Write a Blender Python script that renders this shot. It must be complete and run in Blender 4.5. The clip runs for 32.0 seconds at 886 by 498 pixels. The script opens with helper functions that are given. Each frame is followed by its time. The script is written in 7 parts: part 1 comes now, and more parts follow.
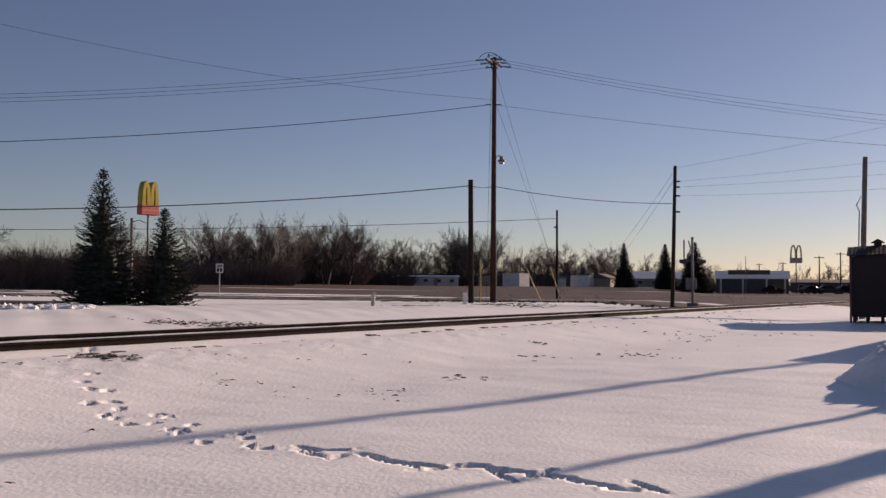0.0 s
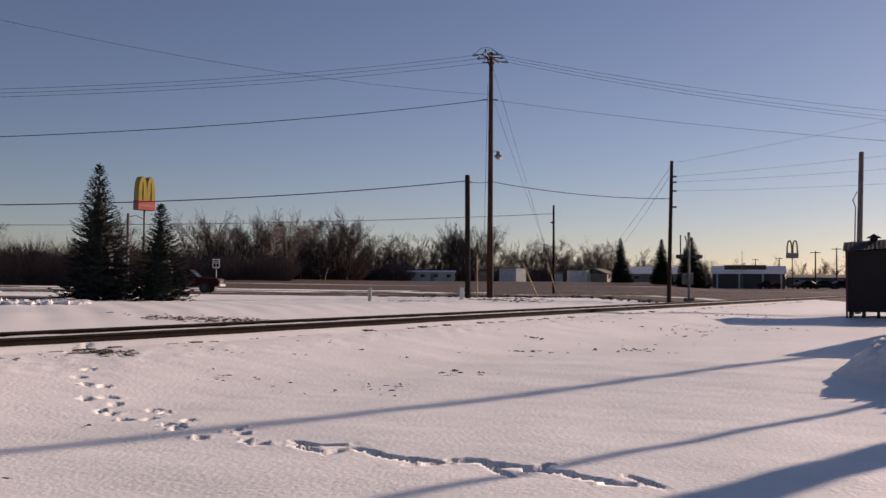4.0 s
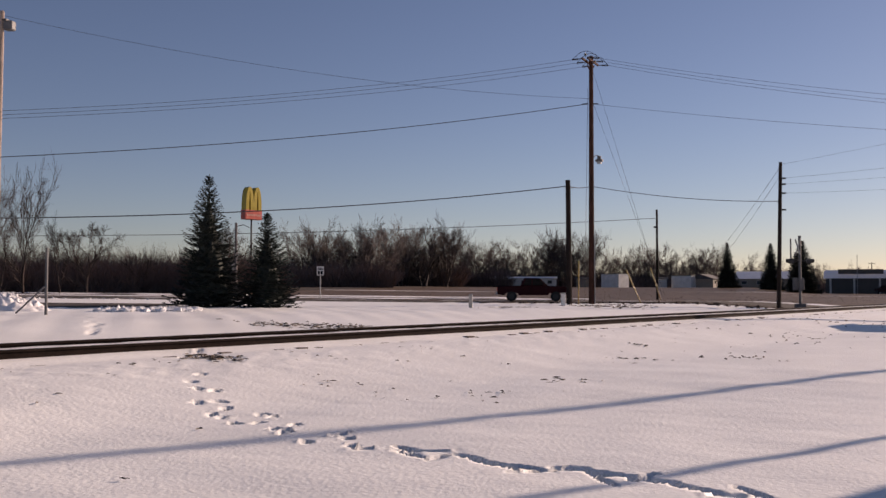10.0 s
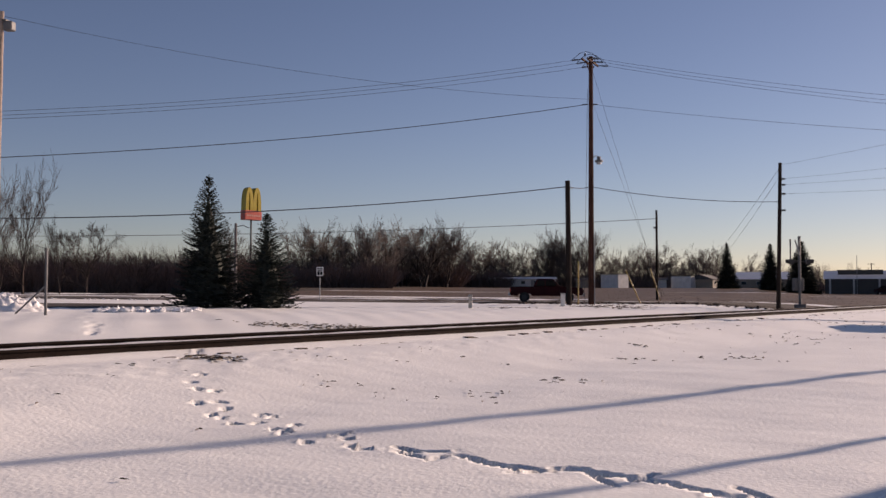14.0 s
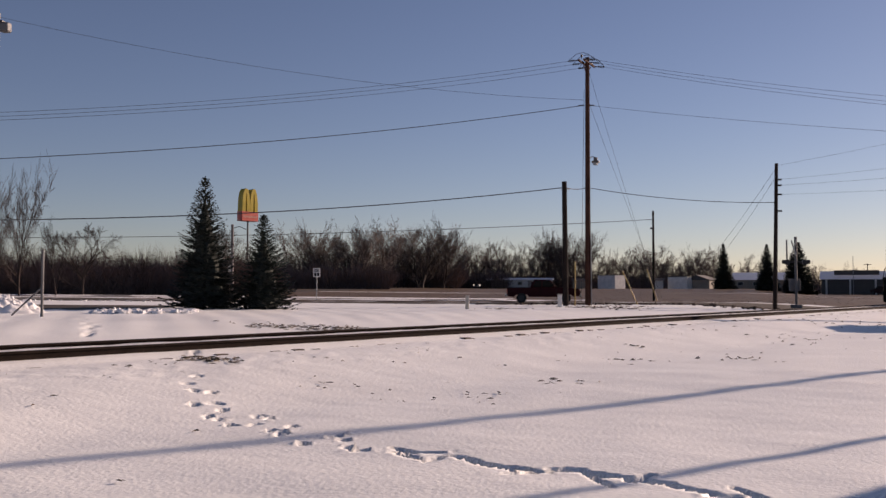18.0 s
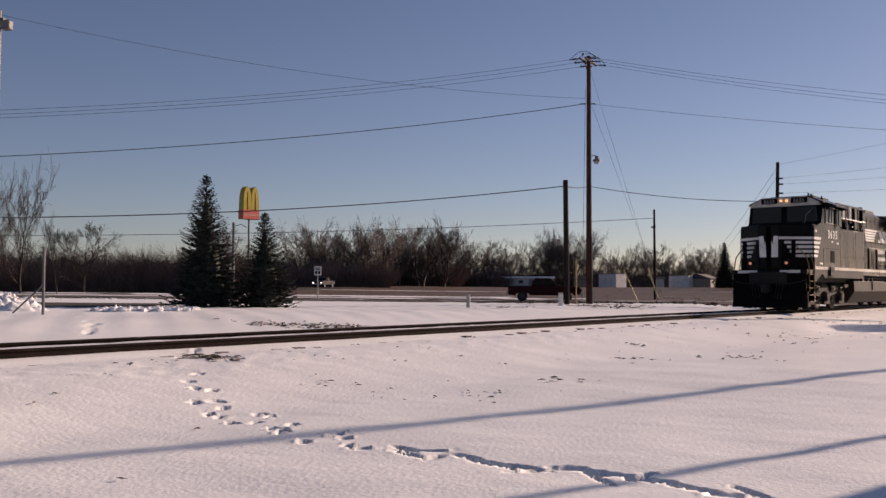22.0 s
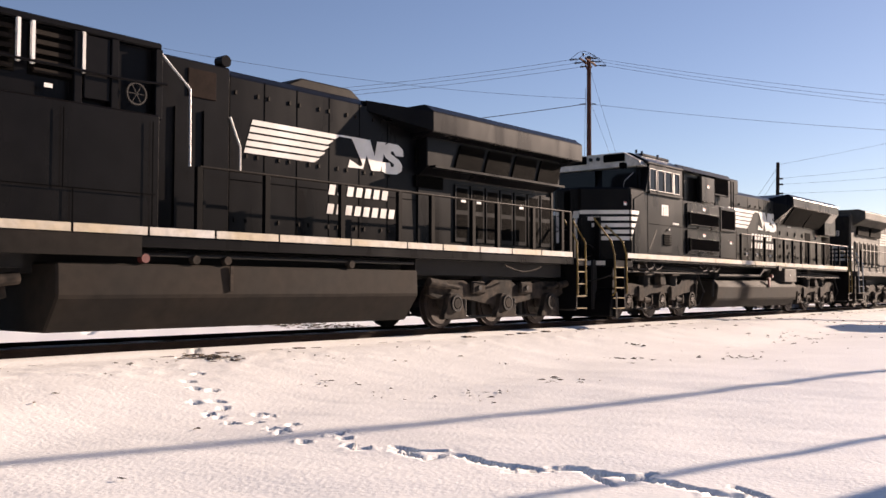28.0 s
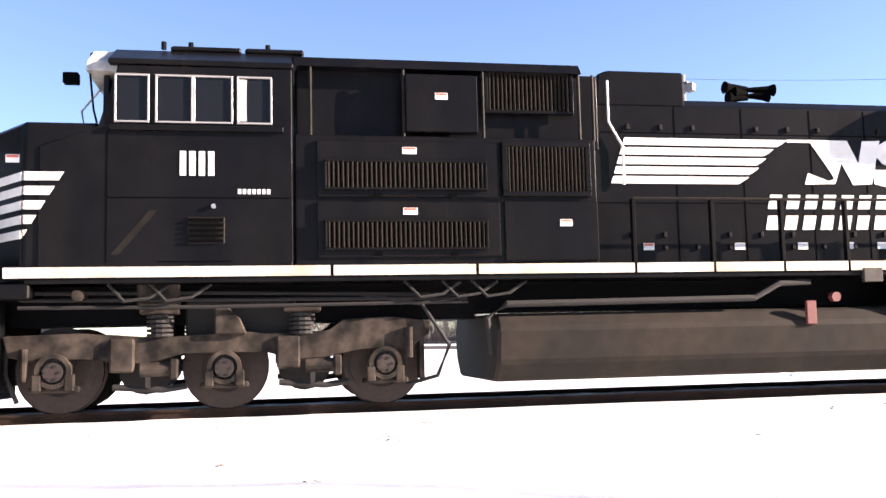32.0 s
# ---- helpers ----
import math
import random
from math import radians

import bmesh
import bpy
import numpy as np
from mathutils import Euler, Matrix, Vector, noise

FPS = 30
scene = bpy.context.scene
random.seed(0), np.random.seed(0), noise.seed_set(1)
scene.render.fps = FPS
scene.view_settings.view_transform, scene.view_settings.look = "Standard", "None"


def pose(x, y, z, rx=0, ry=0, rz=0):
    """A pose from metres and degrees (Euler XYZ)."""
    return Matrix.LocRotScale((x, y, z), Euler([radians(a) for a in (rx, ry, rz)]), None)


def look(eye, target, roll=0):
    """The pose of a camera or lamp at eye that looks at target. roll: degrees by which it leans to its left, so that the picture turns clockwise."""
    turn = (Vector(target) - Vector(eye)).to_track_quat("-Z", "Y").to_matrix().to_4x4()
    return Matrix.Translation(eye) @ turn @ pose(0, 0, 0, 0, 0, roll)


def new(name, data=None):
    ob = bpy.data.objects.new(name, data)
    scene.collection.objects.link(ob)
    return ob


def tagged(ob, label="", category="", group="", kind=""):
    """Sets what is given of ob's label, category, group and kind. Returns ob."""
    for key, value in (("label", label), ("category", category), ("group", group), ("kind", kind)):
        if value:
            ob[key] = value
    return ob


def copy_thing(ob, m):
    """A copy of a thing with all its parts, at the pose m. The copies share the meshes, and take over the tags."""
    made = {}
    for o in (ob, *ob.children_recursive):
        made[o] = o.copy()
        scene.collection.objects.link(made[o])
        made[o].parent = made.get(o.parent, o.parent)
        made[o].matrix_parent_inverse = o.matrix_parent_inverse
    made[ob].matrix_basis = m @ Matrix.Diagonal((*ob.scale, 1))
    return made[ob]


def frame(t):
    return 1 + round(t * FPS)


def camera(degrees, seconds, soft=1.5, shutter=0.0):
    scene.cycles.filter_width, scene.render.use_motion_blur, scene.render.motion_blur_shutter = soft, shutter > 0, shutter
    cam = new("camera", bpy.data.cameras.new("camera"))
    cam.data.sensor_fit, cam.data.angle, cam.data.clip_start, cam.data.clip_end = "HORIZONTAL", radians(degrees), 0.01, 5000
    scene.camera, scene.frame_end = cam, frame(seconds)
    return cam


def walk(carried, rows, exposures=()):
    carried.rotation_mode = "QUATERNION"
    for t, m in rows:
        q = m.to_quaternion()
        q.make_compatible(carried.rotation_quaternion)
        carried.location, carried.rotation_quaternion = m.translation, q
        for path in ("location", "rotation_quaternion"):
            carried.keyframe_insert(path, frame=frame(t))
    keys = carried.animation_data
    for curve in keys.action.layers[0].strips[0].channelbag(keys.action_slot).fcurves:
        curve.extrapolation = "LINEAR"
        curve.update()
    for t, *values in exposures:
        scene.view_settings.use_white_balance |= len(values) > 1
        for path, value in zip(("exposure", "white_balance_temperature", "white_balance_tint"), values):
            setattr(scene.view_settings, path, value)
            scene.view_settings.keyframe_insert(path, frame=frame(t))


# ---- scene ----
# ---- camera ----
cam = camera(50.51, 32.0, soft=1.5)
EYE = 1.45
PAN = (
    (0, 0.00, 2.31, -0.34),
    (1, -0.06, 2.22, -0.34),
    (2, -0.10, 2.14, -0.32),
    (3, -0.19, 2.04, -0.30),
    (3.5, -0.19, 2.02, -0.30),
    (5.5, -0.25, 2.04, -0.36),
    (6, -0.20, 2.07, -0.40),
    (6.5, -0.43, 2.02, -0.36),
    (6.6, -1.10, 2.00, -0.33),
    (6.7, 0.75, 1.98, -0.30),
    (6.9, 3.10, 2.00, -0.10),
    (7.0, 4.24, 2.05, -0.02),
    (7.2, 5.05, 2.10, -0.05),
    (7.5, 5.40, 2.20, -0.05),
    (8, 5.78, 2.28, -0.08),
    (8.5, 5.87, 2.36, -0.09),
    (9, 5.88, 2.37, -0.03),
    (10, 5.94, 2.39, -0.07),
    (12, 5.94, 2.38, -0.07),
    (14, 5.92, 2.42, -0.08),
    (14.5, 5.92, 2.44, -0.08),
    (16.5, 5.92, 2.59, -0.08),
    (17, 5.92, 2.59, -0.08),
    (17.5, 5.91, 2.55, -0.08),
    (18, 5.73, 2.48, 0.00),
    (19, 5.63, 2.41, 0.04),
    (20, 5.63, 2.32, 0.03),
    (20.5, 5.73, 2.37, -0.05),
    (21, 5.76, 2.36, -0.10),
    (22, 5.79, 2.38, -0.09),
    (23, 5.81, 2.38, -0.08),
    (24, 5.77, 2.39, -0.06),
    (24.5, 5.78, 2.39, -0.08),
    (26.5, 5.80, 2.36, -0.11),
    (28, 5.80, 2.39, -0.10),
    (30, 5.79, 2.39, -0.12),
    (31, 5.83, 2.39, -0.09),
    (31.2, 5.78, 2.40, -0.07),
    (31.4, 3.94, 1.97, 0.67),
    (31.5, 7.90, 2.81, 0.70),
    (31.6, 15.33, 3.37, 1.33),
    (31.7, 24.78, 4.00, 1.23),
    (31.8, 33.94, 4.58, 1.41),
    (31.9, 40.61, 5.01, 1.40),
    (32, 46.32, 5.38, 1.29),
)

STOPS = ((0, 0.15, 7850, 33), (6.0, 0.17, 7850, 33), (7.5, 0.27, 7850, 33), (24.0, 0.27, 7850, 33), (24.5, 0.34, 7850, 33), (26.5, 0.80, 7850, 29), (28.0, 1.00, 7800, 28), (31.2, 1.00, 7800, 28), (31.7, 1.12, 7650, 28), (31.8, 1.32, 7400, 27), (31.9, 1.65, 7300, 26), (32.0, 2.35, 7200, 26))
walk(cam, [(t, pose(0, 0, EYE, 90 + tilt, roll, yaw)) for t, yaw, tilt, roll in PAN], STOPS)

# ---- daylight: low winter sun, clear sky ----
SUN_AZ, SUN_EL = 48.7, 17.0
world = bpy.data.worlds.new("world")
scene.world = world
world.use_nodes = True
wn = world.node_tree
sky = wn.nodes.new("ShaderNodeTexSky")
sky.sky_type = "NISHITA"
sky.sun_disc = False
sky.sun_elevation, sky.sun_rotation = radians(SUN_EL), radians(SUN_AZ)
sky.altitude, sky.air_density, sky.dust_density, sky.ozone_density = 200, 0.88, 0.2, 3.7
wn.links.new(sky.outputs[0], wn.nodes["Background"].inputs[0])
wn.nodes["Background"].inputs[1].default_value = 0.067
sun = new("sun", bpy.data.lights.new("sun", "SUN"))
sun.data.energy, sun.data.angle, sun.data.color = 5.0, radians(0.55), (1.0, 0.93, 0.80)
SUN_WAY = Vector((math.sin(radians(SUN_AZ)) * math.cos(radians(SUN_EL)), math.cos(radians(SUN_AZ)) * math.cos(radians(SUN_EL)), math.sin(radians(SUN_EL))))
sun.matrix_world = look(SUN_WAY * 50, (0, 0, 0))


# ---- materials ----
def material(name, color, rough=0.6, metal=0.0, vary=0.25, grain=30.0, stain=1.2, bump=0.2, bump_scale=60.0, tint=None, per_object=0.0, glow=0.0, coat=0.0, spec=None, stretch=None):
    """A surface with grain and larger stains, measured in metres."""
    m = bpy.data.materials.new(name)
    m.use_nodes = True
    t = m.node_tree
    b = t.nodes["Principled BSDF"]
    geo = t.nodes.new("ShaderNodeTexCoord")
    fine, wide = t.nodes.new("ShaderNodeTexNoise"), t.nodes.new("ShaderNodeTexNoise")
    fine.inputs["Scale"].default_value, wide.inputs["Scale"].default_value = grain, stain
    fine.inputs["Detail"].default_value, wide.inputs["Detail"].default_value = 4, 5
    for x in (fine, wide):
        t.links.new(geo.outputs["Object"], x.inputs["Vector"])
    if stretch:
        mp = t.nodes.new("ShaderNodeMapping")
        mp.inputs["Scale"].default_value = stretch
        t.links.new(geo.outputs["Object"], mp.inputs["Vector"])
        t.links.new(mp.outputs["Vector"], wide.inputs["Vector"])
    c = Vector(color)
    dark = tint or tuple(c * (1 - vary))
    ramp = t.nodes.new("ShaderNodeValToRGB")
    ramp.color_ramp.elements[0].position, ramp.color_ramp.elements[1].position = 0.36, 0.66
    ramp.color_ramp.elements[0].color, ramp.color_ramp.elements[1].color = (*dark, 1), (*c, 1)
    t.links.new(wide.outputs["Fac"], ramp.inputs["Fac"])
    mix = t.nodes.new("ShaderNodeMix")
    mix.data_type, mix.blend_type = "RGBA", "MULTIPLY"
    mix.inputs["Factor"].default_value = min(1.0, vary * 1.6)
    ramp2 = t.nodes.new("ShaderNodeValToRGB")
    ramp2.color_ramp.elements[0].position, ramp2.color_ramp.elements[1].position = 0.3, 0.62
    ramp2.color_ramp.elements[0].color, ramp2.color_ramp.elements[1].color = (0.5, 0.5, 0.5, 1), (1, 1, 1, 1)
    t.links.new(fine.outputs["Fac"], ramp2.inputs["Fac"])
    t.links.new(ramp.outputs["Color"], mix.inputs["A"])
    t.links.new(ramp2.outputs["Color"], mix.inputs["B"])
    out = mix.outputs["Result"]
    if per_object:
        info, hsv = t.nodes.new("ShaderNodeObjectInfo"), t.nodes.new("ShaderNodeHueSaturation")
        span = t.nodes.new("ShaderNodeMapRange")
        span.inputs["To Min"].default_value, span.inputs["To Max"].default_value = 1 - per_object, 1 + per_object
        t.links.new(info.outputs["Random"], span.inputs["Value"])
        t.links.new(span.outputs["Result"], hsv.inputs["Value"])
        t.links.new(out, hsv.inputs["Color"])
        out = hsv.outputs["Color"]
    t.links.new(out, b.inputs["Base Color"])
    rr = t.nodes.new("ShaderNodeMapRange")
    rr.inputs["To Min"].default_value, rr.inputs["To Max"].default_value = max(0.03, rough - 0.12), min(1, rough + 0.12)
    t.links.new(wide.outputs["Fac"], rr.inputs["Value"])
    t.links.new(rr.outputs["Result"], b.inputs["Roughness"])
    b.inputs["Metallic"].default_value = metal
    if spec is not None:
        b.inputs["Specular IOR Level"].default_value = spec
    if coat:
        b.inputs["Coat Weight"].default_value, b.inputs["Coat Roughness"].default_value = coat, 0.08
    if bump:
        bn, tex = t.nodes.new("ShaderNodeBump"), t.nodes.new("ShaderNodeTexNoise")
        tex.inputs["Scale"].default_value, tex.inputs["Detail"].default_value = bump_scale, 4
        bn.inputs["Strength"].default_value, bn.inputs["Distance"].default_value = bump, 0.02
        t.links.new(geo.outputs["Object"], tex.inputs["Vector"])
        t.links.new(tex.outputs["Fac"], bn.inputs["Height"])
        t.links.new(bn.outputs["Normal"], b.inputs["Normal"])
    if glow:
        b.inputs["Emission Color"].default_value, b.inputs["Emission Strength"].default_value = (*color, 1), glow
    return m


def glass(name, color=(0.008, 0.009, 0.011), rough=0.05):
    m = bpy.data.materials.new(name)
    m.use_nodes = True
    b = m.node_tree.nodes["Principled BSDF"]
    b.inputs["Base Color"].default_value, b.inputs["Roughness"].default_value = (*color, 1), rough
    b.inputs["Specular IOR Level"].default_value = 0.14
    return m


def ground_material():
    """Crusted snow near the track, dead grass with thin snow in the field beyond the road."""
    m = bpy.data.materials.new("snow_and_grass")
    m.use_nodes = True
    t = m.node_tree
    b = t.nodes["Principled BSDF"]
    co, sep = t.nodes.new("ShaderNodeTexCoord"), t.nodes.new("ShaderNodeSeparateXYZ")
    t.links.new(co.outputs["Object"], sep.inputs[0])

    def noise_node(scale, detail=5, stretch=None):
        x = t.nodes.new("ShaderNodeTexNoise")
        x.inputs["Scale"].default_value, x.inputs["Detail"].default_value = scale, detail
        if stretch:
            mp = t.nodes.new("ShaderNodeMapping")
            mp.inputs["Scale"].default_value = stretch
            t.links.new(co.outputs["Object"], mp.inputs["Vector"])
            t.links.new(mp.outputs["Vector"], x.inputs["Vector"])
        else:
            t.links.new(co.outputs["Object"], x.inputs["Vector"])
        return x.outputs["Fac"]

    def ramp(src, stops):
        r = t.nodes.new("ShaderNodeValToRGB")
        while len(r.color_ramp.elements) < len(stops):
            r.color_ramp.elements.new(0.5)
        for e, (p, c) in zip(r.color_ramp.elements, stops):
            e.position, e.color = p, (*c, 1)
        t.links.new(src, r.inputs["Fac"])
        return r.outputs["Color"]

    def math_node(op, a, c):
        x = t.nodes.new("ShaderNodeMath")
        x.operation = op
        for i, v in enumerate((a, c)):
            if isinstance(v, (int, float)):
                x.inputs[i].default_value = v
            else:
                t.links.new(v, x.inputs[i])
        return x.outputs[0]

    def blend(fac, a, c):
        x = t.nodes.new("ShaderNodeMix")
        x.data_type = "RGBA"
        t.links.new(fac, x.inputs["Factor"])
        t.links.new(a, x.inputs["A"])
        t.links.new(c, x.inputs["B"])
        return x.outputs["Result"]

    snow = ramp(noise_node(0.35), ((0.3, (0.79, 0.793, 0.778)), (0.7, (0.87, 0.874, 0.855))))
    speck = ramp(noise_node(9.0, 6), ((0.72, (1, 1, 1)), (0.80, (0.62, 0.56, 0.5))))
    mul = t.nodes.new("ShaderNodeMix")
    mul.data_type, mul.blend_type = "RGBA", "MULTIPLY"
    mul.inputs["Factor"].default_value = 0.6
    t.links.new(snow, mul.inputs["A"])
    t.links.new(speck, mul.inputs["B"])
    grass = ramp(noise_node(0.9, 8, (0.25, 1.0, 1)), ((0.3, (0.085, 0.058, 0.040)), (0.5, (0.13, 0.092, 0.064)), (0.72, (0.18, 0.132, 0.094))))
    thin = ramp(noise_node(0.12, 8, (0.12, 1.0, 1)), ((0.64, (0, 0, 0)), (0.70, (1, 1, 1))))
    white = ramp(noise_node(3.0), ((0.3, (0.68, 0.67, 0.67)), (0.7, (0.8, 0.79, 0.78))))
    field = blend(thin, grass, white)
    edge = math_node("ADD", math_node("SUBTRACT", sep.outputs["Y"], 71.0), math_node("MULTIPLY", math_node("SUBTRACT", noise_node(0.25), 0.5), 9.0))
    clamp = t.nodes.new("ShaderNodeClamp")
    t.links.new(math_node("MULTIPLY", edge, 0.8), clamp.inputs[0])
    t.links.new(blend(clamp.outputs[0], mul.outputs["Result"], field), b.inputs["Base Color"])
    b.inputs["Roughness"].default_value = 0.5
    dull = t.nodes.new("ShaderNodeMapRange")
    dull.inputs["To Min"].default_value, dull.inputs["To Max"].default_value = 0.45, 0.04
    t.links.new(clamp.outputs[0], dull.inputs["Value"])
    t.links.new(dull.outputs["Result"], b.inputs["Specular IOR Level"])
    bn, bn2 = t.nodes.new("ShaderNodeBump"), t.nodes.new("ShaderNodeBump")
    bn.inputs["Strength"].default_value, bn.inputs["Distance"].default_value = 0.6, 0.014
    bn2.inputs["Strength"].default_value, bn2.inputs["Distance"].default_value = 0.25, 0.03
    t.links.new(noise_node(19.0, 8), bn.inputs["Height"])
    t.links.new(noise_node(2.2, 5), bn2.inputs["Height"])
    t.links.new(bn2.outputs["Normal"], bn.inputs["Normal"])
    t.links.new(bn.outputs["Normal"], b.inputs["Normal"])
    return m


SNOW_GROUND = ground_material()
SNOW = material("snow", (0.86, 0.85, 0.85), 0.6, vary=0.08, grain=12, stain=1.5, bump=0.6, bump_scale=14, spec=0.3)
ASPHALT = material("asphalt", (0.10, 0.085, 0.077), 0.85, vary=0.35, grain=40, stain=0.3, bump=0.3, spec=0.12)
GRAVEL = material("ballast", (0.10, 0.078, 0.065), 0.9, vary=0.5, grain=22, stain=2, bump=1.0, bump_scale=26, spec=0.1)
STEEL_RUST = material("rusty_steel", (0.026, 0.0175, 0.0145), 0.85, 0.0, vary=0.35, grain=25, stain=3, bump=0.3, spec=0.05)
RAIL_HEAD = material("railhead_steel", (0.04, 0.034, 0.031), 0.5, 0.3, vary=0.3, bump=0.05)
TIE_WOOD = material("tie_wood", (0.10, 0.07, 0.055), 0.9, vary=0.4, grain=30, stain=3, bump=0.7, per_object=0.3)
POLE_WOOD = material("pole_wood", (0.085, 0.04, 0.031), 0.9, vary=0.4, grain=18, stain=1.0, bump=0.5, bump_scale=40, spec=0.1)
POLE_DARK = material("creosote_wood", (0.034, 0.025, 0.023), 0.9, vary=0.4, grain=18, stain=1.0, bump=0.5, bump_scale=40, spec=0.1)
POLE_PALE = material("weathered_wood", (0.42, 0.33, 0.28), 0.85, vary=0.3, grain=18, stain=1.0, bump=0.5, bump_scale=40)
POLE_GREY = material("grey_weathered_wood", (0.2, 0.18, 0.18), 0.85, vary=0.35, grain=18, stain=1.0, bump=0.5, bump_scale=40, spec=0.15)
WIRE = material("wire", (0.05, 0.05, 0.055), 0.6, 0.3, bump=0)
GREY_METAL = material("galvanised_metal", (0.42, 0.43, 0.44), 0.45, 0.7, vary=0.2)
MAST_GREY = material("dull_grey_steel", (0.15, 0.15, 0.155), 0.6, 0.2, vary=0.3)
DARK_METAL = material("dark_metal", (0.05, 0.05, 0.052), 0.55, 0.3, vary=0.3)
BARK = material("bark", (0.085, 0.068, 0.062), 0.9, vary=0.4, grain=20, stain=1, bump=0, per_object=0.3)
TWIG = material("twigs", (0.125, 0.097, 0.088), 0.9, vary=0.3, grain=8, stain=0.5, bump=0, per_object=0.3)
TWIG_DARK = material("dark_twigs", (0.085, 0.066, 0.06), 0.95, vary=0.3, grain=8, stain=0.5, bump=0, spec=0.1)
BRUSH = material("brush", (0.22, 0.155, 0.135), 0.95, vary=0.5, grain=3, stain=0.15, bump=0)
NEEDLE = material("spruce_needles", (0.044, 0.058, 0.049), 0.8, vary=0.45, grain=6, stain=1.2, bump=0)
WEED = material("dead_weeds", (0.15, 0.11, 0.075), 0.95, vary=0.4, bump=0)
GUY_YELLOW = material("faded_yellow_plastic", (0.38, 0.25, 0.07), 0.6, vary=0.2, bump=0.05)
YELLOW = material("yellow_enamel", (0.44, 0.33, 0.012), 0.4, vary=0.15, bump=0.05)
RED_SIGN = material("red_enamel", (0.62, 0.10, 0.07), 0.4, vary=0.15, bump=0.05)
WHITE_PAINT = material("white_paint", (0.75, 0.74, 0.72), 0.5, vary=0.18, grain=10, bump=0.08)
WHITE_DIRTY = material("dirty_white_paint", (0.56, 0.53, 0.48), 0.55, vary=0.3, grain=10, stain=2, bump=0.08)

DIM_DIGITS = material("unlit_board_digits", (0.3, 0.29, 0.28), 0.6, vary=0.15, bump=0)
LABEL = material("white_decal", (0.8, 0.78, 0.74), 0.5, vary=0.1, bump=0)
SEAM_INK = material("black_ink", (0.012, 0.012, 0.013), 0.7, bump=0)
RUBBER = material("rubber", (0.02, 0.02, 0.02), 0.85, vary=0.2, bump=0.1)
AMBER = material("amber_marker", (1.0, 0.25, 0.05), 0.4, vary=0, bump=0, glow=1.5)
CAR_LAMP = material("car_headlamp", (1.0, 0.96, 0.88), 0.15, vary=0, bump=0, glow=1.6)
PANE = glass("dark_window_glass")
PANE_FAR = glass("far_window_glass", (0.03, 0.035, 0.04), 0.1)
WALL_DOOR = material("door_paint", (0.3, 0.28, 0.26), 0.6, bump=0.05)

# ---- mesh helpers ----
def part(name, bm, mat, parent=None, label="", at=None, smooth=False):
    """Links a bmesh (or a ready mesh) as one object under a thing or part."""
    if isinstance(bm, bmesh.types.BMesh):
        me = bpy.data.meshes.new(name)
        bmesh.ops.recalc_face_normals(bm, faces=bm.faces)
        bm.to_mesh(me)
        bm.free()
        me.materials.append(mat)
        if smooth:
            me.shade_smooth()
    else:
        me = bm
    ob = new(name, me)
    if parent:
        ob.parent = parent
    if at is not None:
        ob.matrix_basis = at if isinstance(at, Matrix) else Matrix.Translation(at)
    if label:
        tagged(ob, label)
    return ob


def thing(name, label, category, at=None, group="", kind=""):
    ob = tagged(new(name), label, category, group, kind)
    if at is not None:
        ob.matrix_basis = at if isinstance(at, Matrix) else Matrix.Translation(at)
    return ob


def box(bm, x0, x1, y0, y1, z0, z1, bevel=0.0):
    vs = [bm.verts.new(v) for v in ((x0, y0, z0), (x1, y0, z0), (x1, y1, z0), (x0, y1, z0), (x0, y0, z1), (x1, y0, z1), (x1, y1, z1), (x0, y1, z1))]
    fs = [bm.faces.new([vs[i] for i in q]) for q in ((0, 3, 2, 1), (4, 5, 6, 7), (0, 1, 5, 4), (1, 2, 6, 5), (2, 3, 7, 6), (3, 0, 4, 7))]
    if bevel:
        bmesh.ops.bevel(bm, geom=list({e for f in fs for e in f.edges}), offset=bevel, segments=1, affect="EDGES")
    return bm


def B(*args, **kw):
    return box(bmesh.new(), *args, **kw)


def prism(bm, outline, axis, lo, hi, bevel=0.0):
    """An outline in the plane across axis ('x': y,z; 'y': x,z; 'z': x,y), drawn out from lo to hi."""
    def at(p, d):
        return {"x": (d, p[0], p[1]), "y": (p[0], d, p[1]), "z": (p[0], p[1], d)}[axis]
    a = [bm.verts.new(at(p, lo)) for p in outline]
    b = [bm.verts.new(at(p, hi)) for p in outline]
    fs = [bm.faces.new(a), bm.faces.new(b[::-1])]
    k = len(a)
    fs += [bm.faces.new((a[i], b[i], b[(i + 1) % k], a[(i + 1) % k])) for i in range(k)]
    if bevel:
        bmesh.ops.bevel(bm, geom=list({e for f in fs for e in f.edges}), offset=bevel, segments=1, affect="EDGES")
    return bm


def P(*args, **kw):
    return prism(bmesh.new(), *args, **kw)


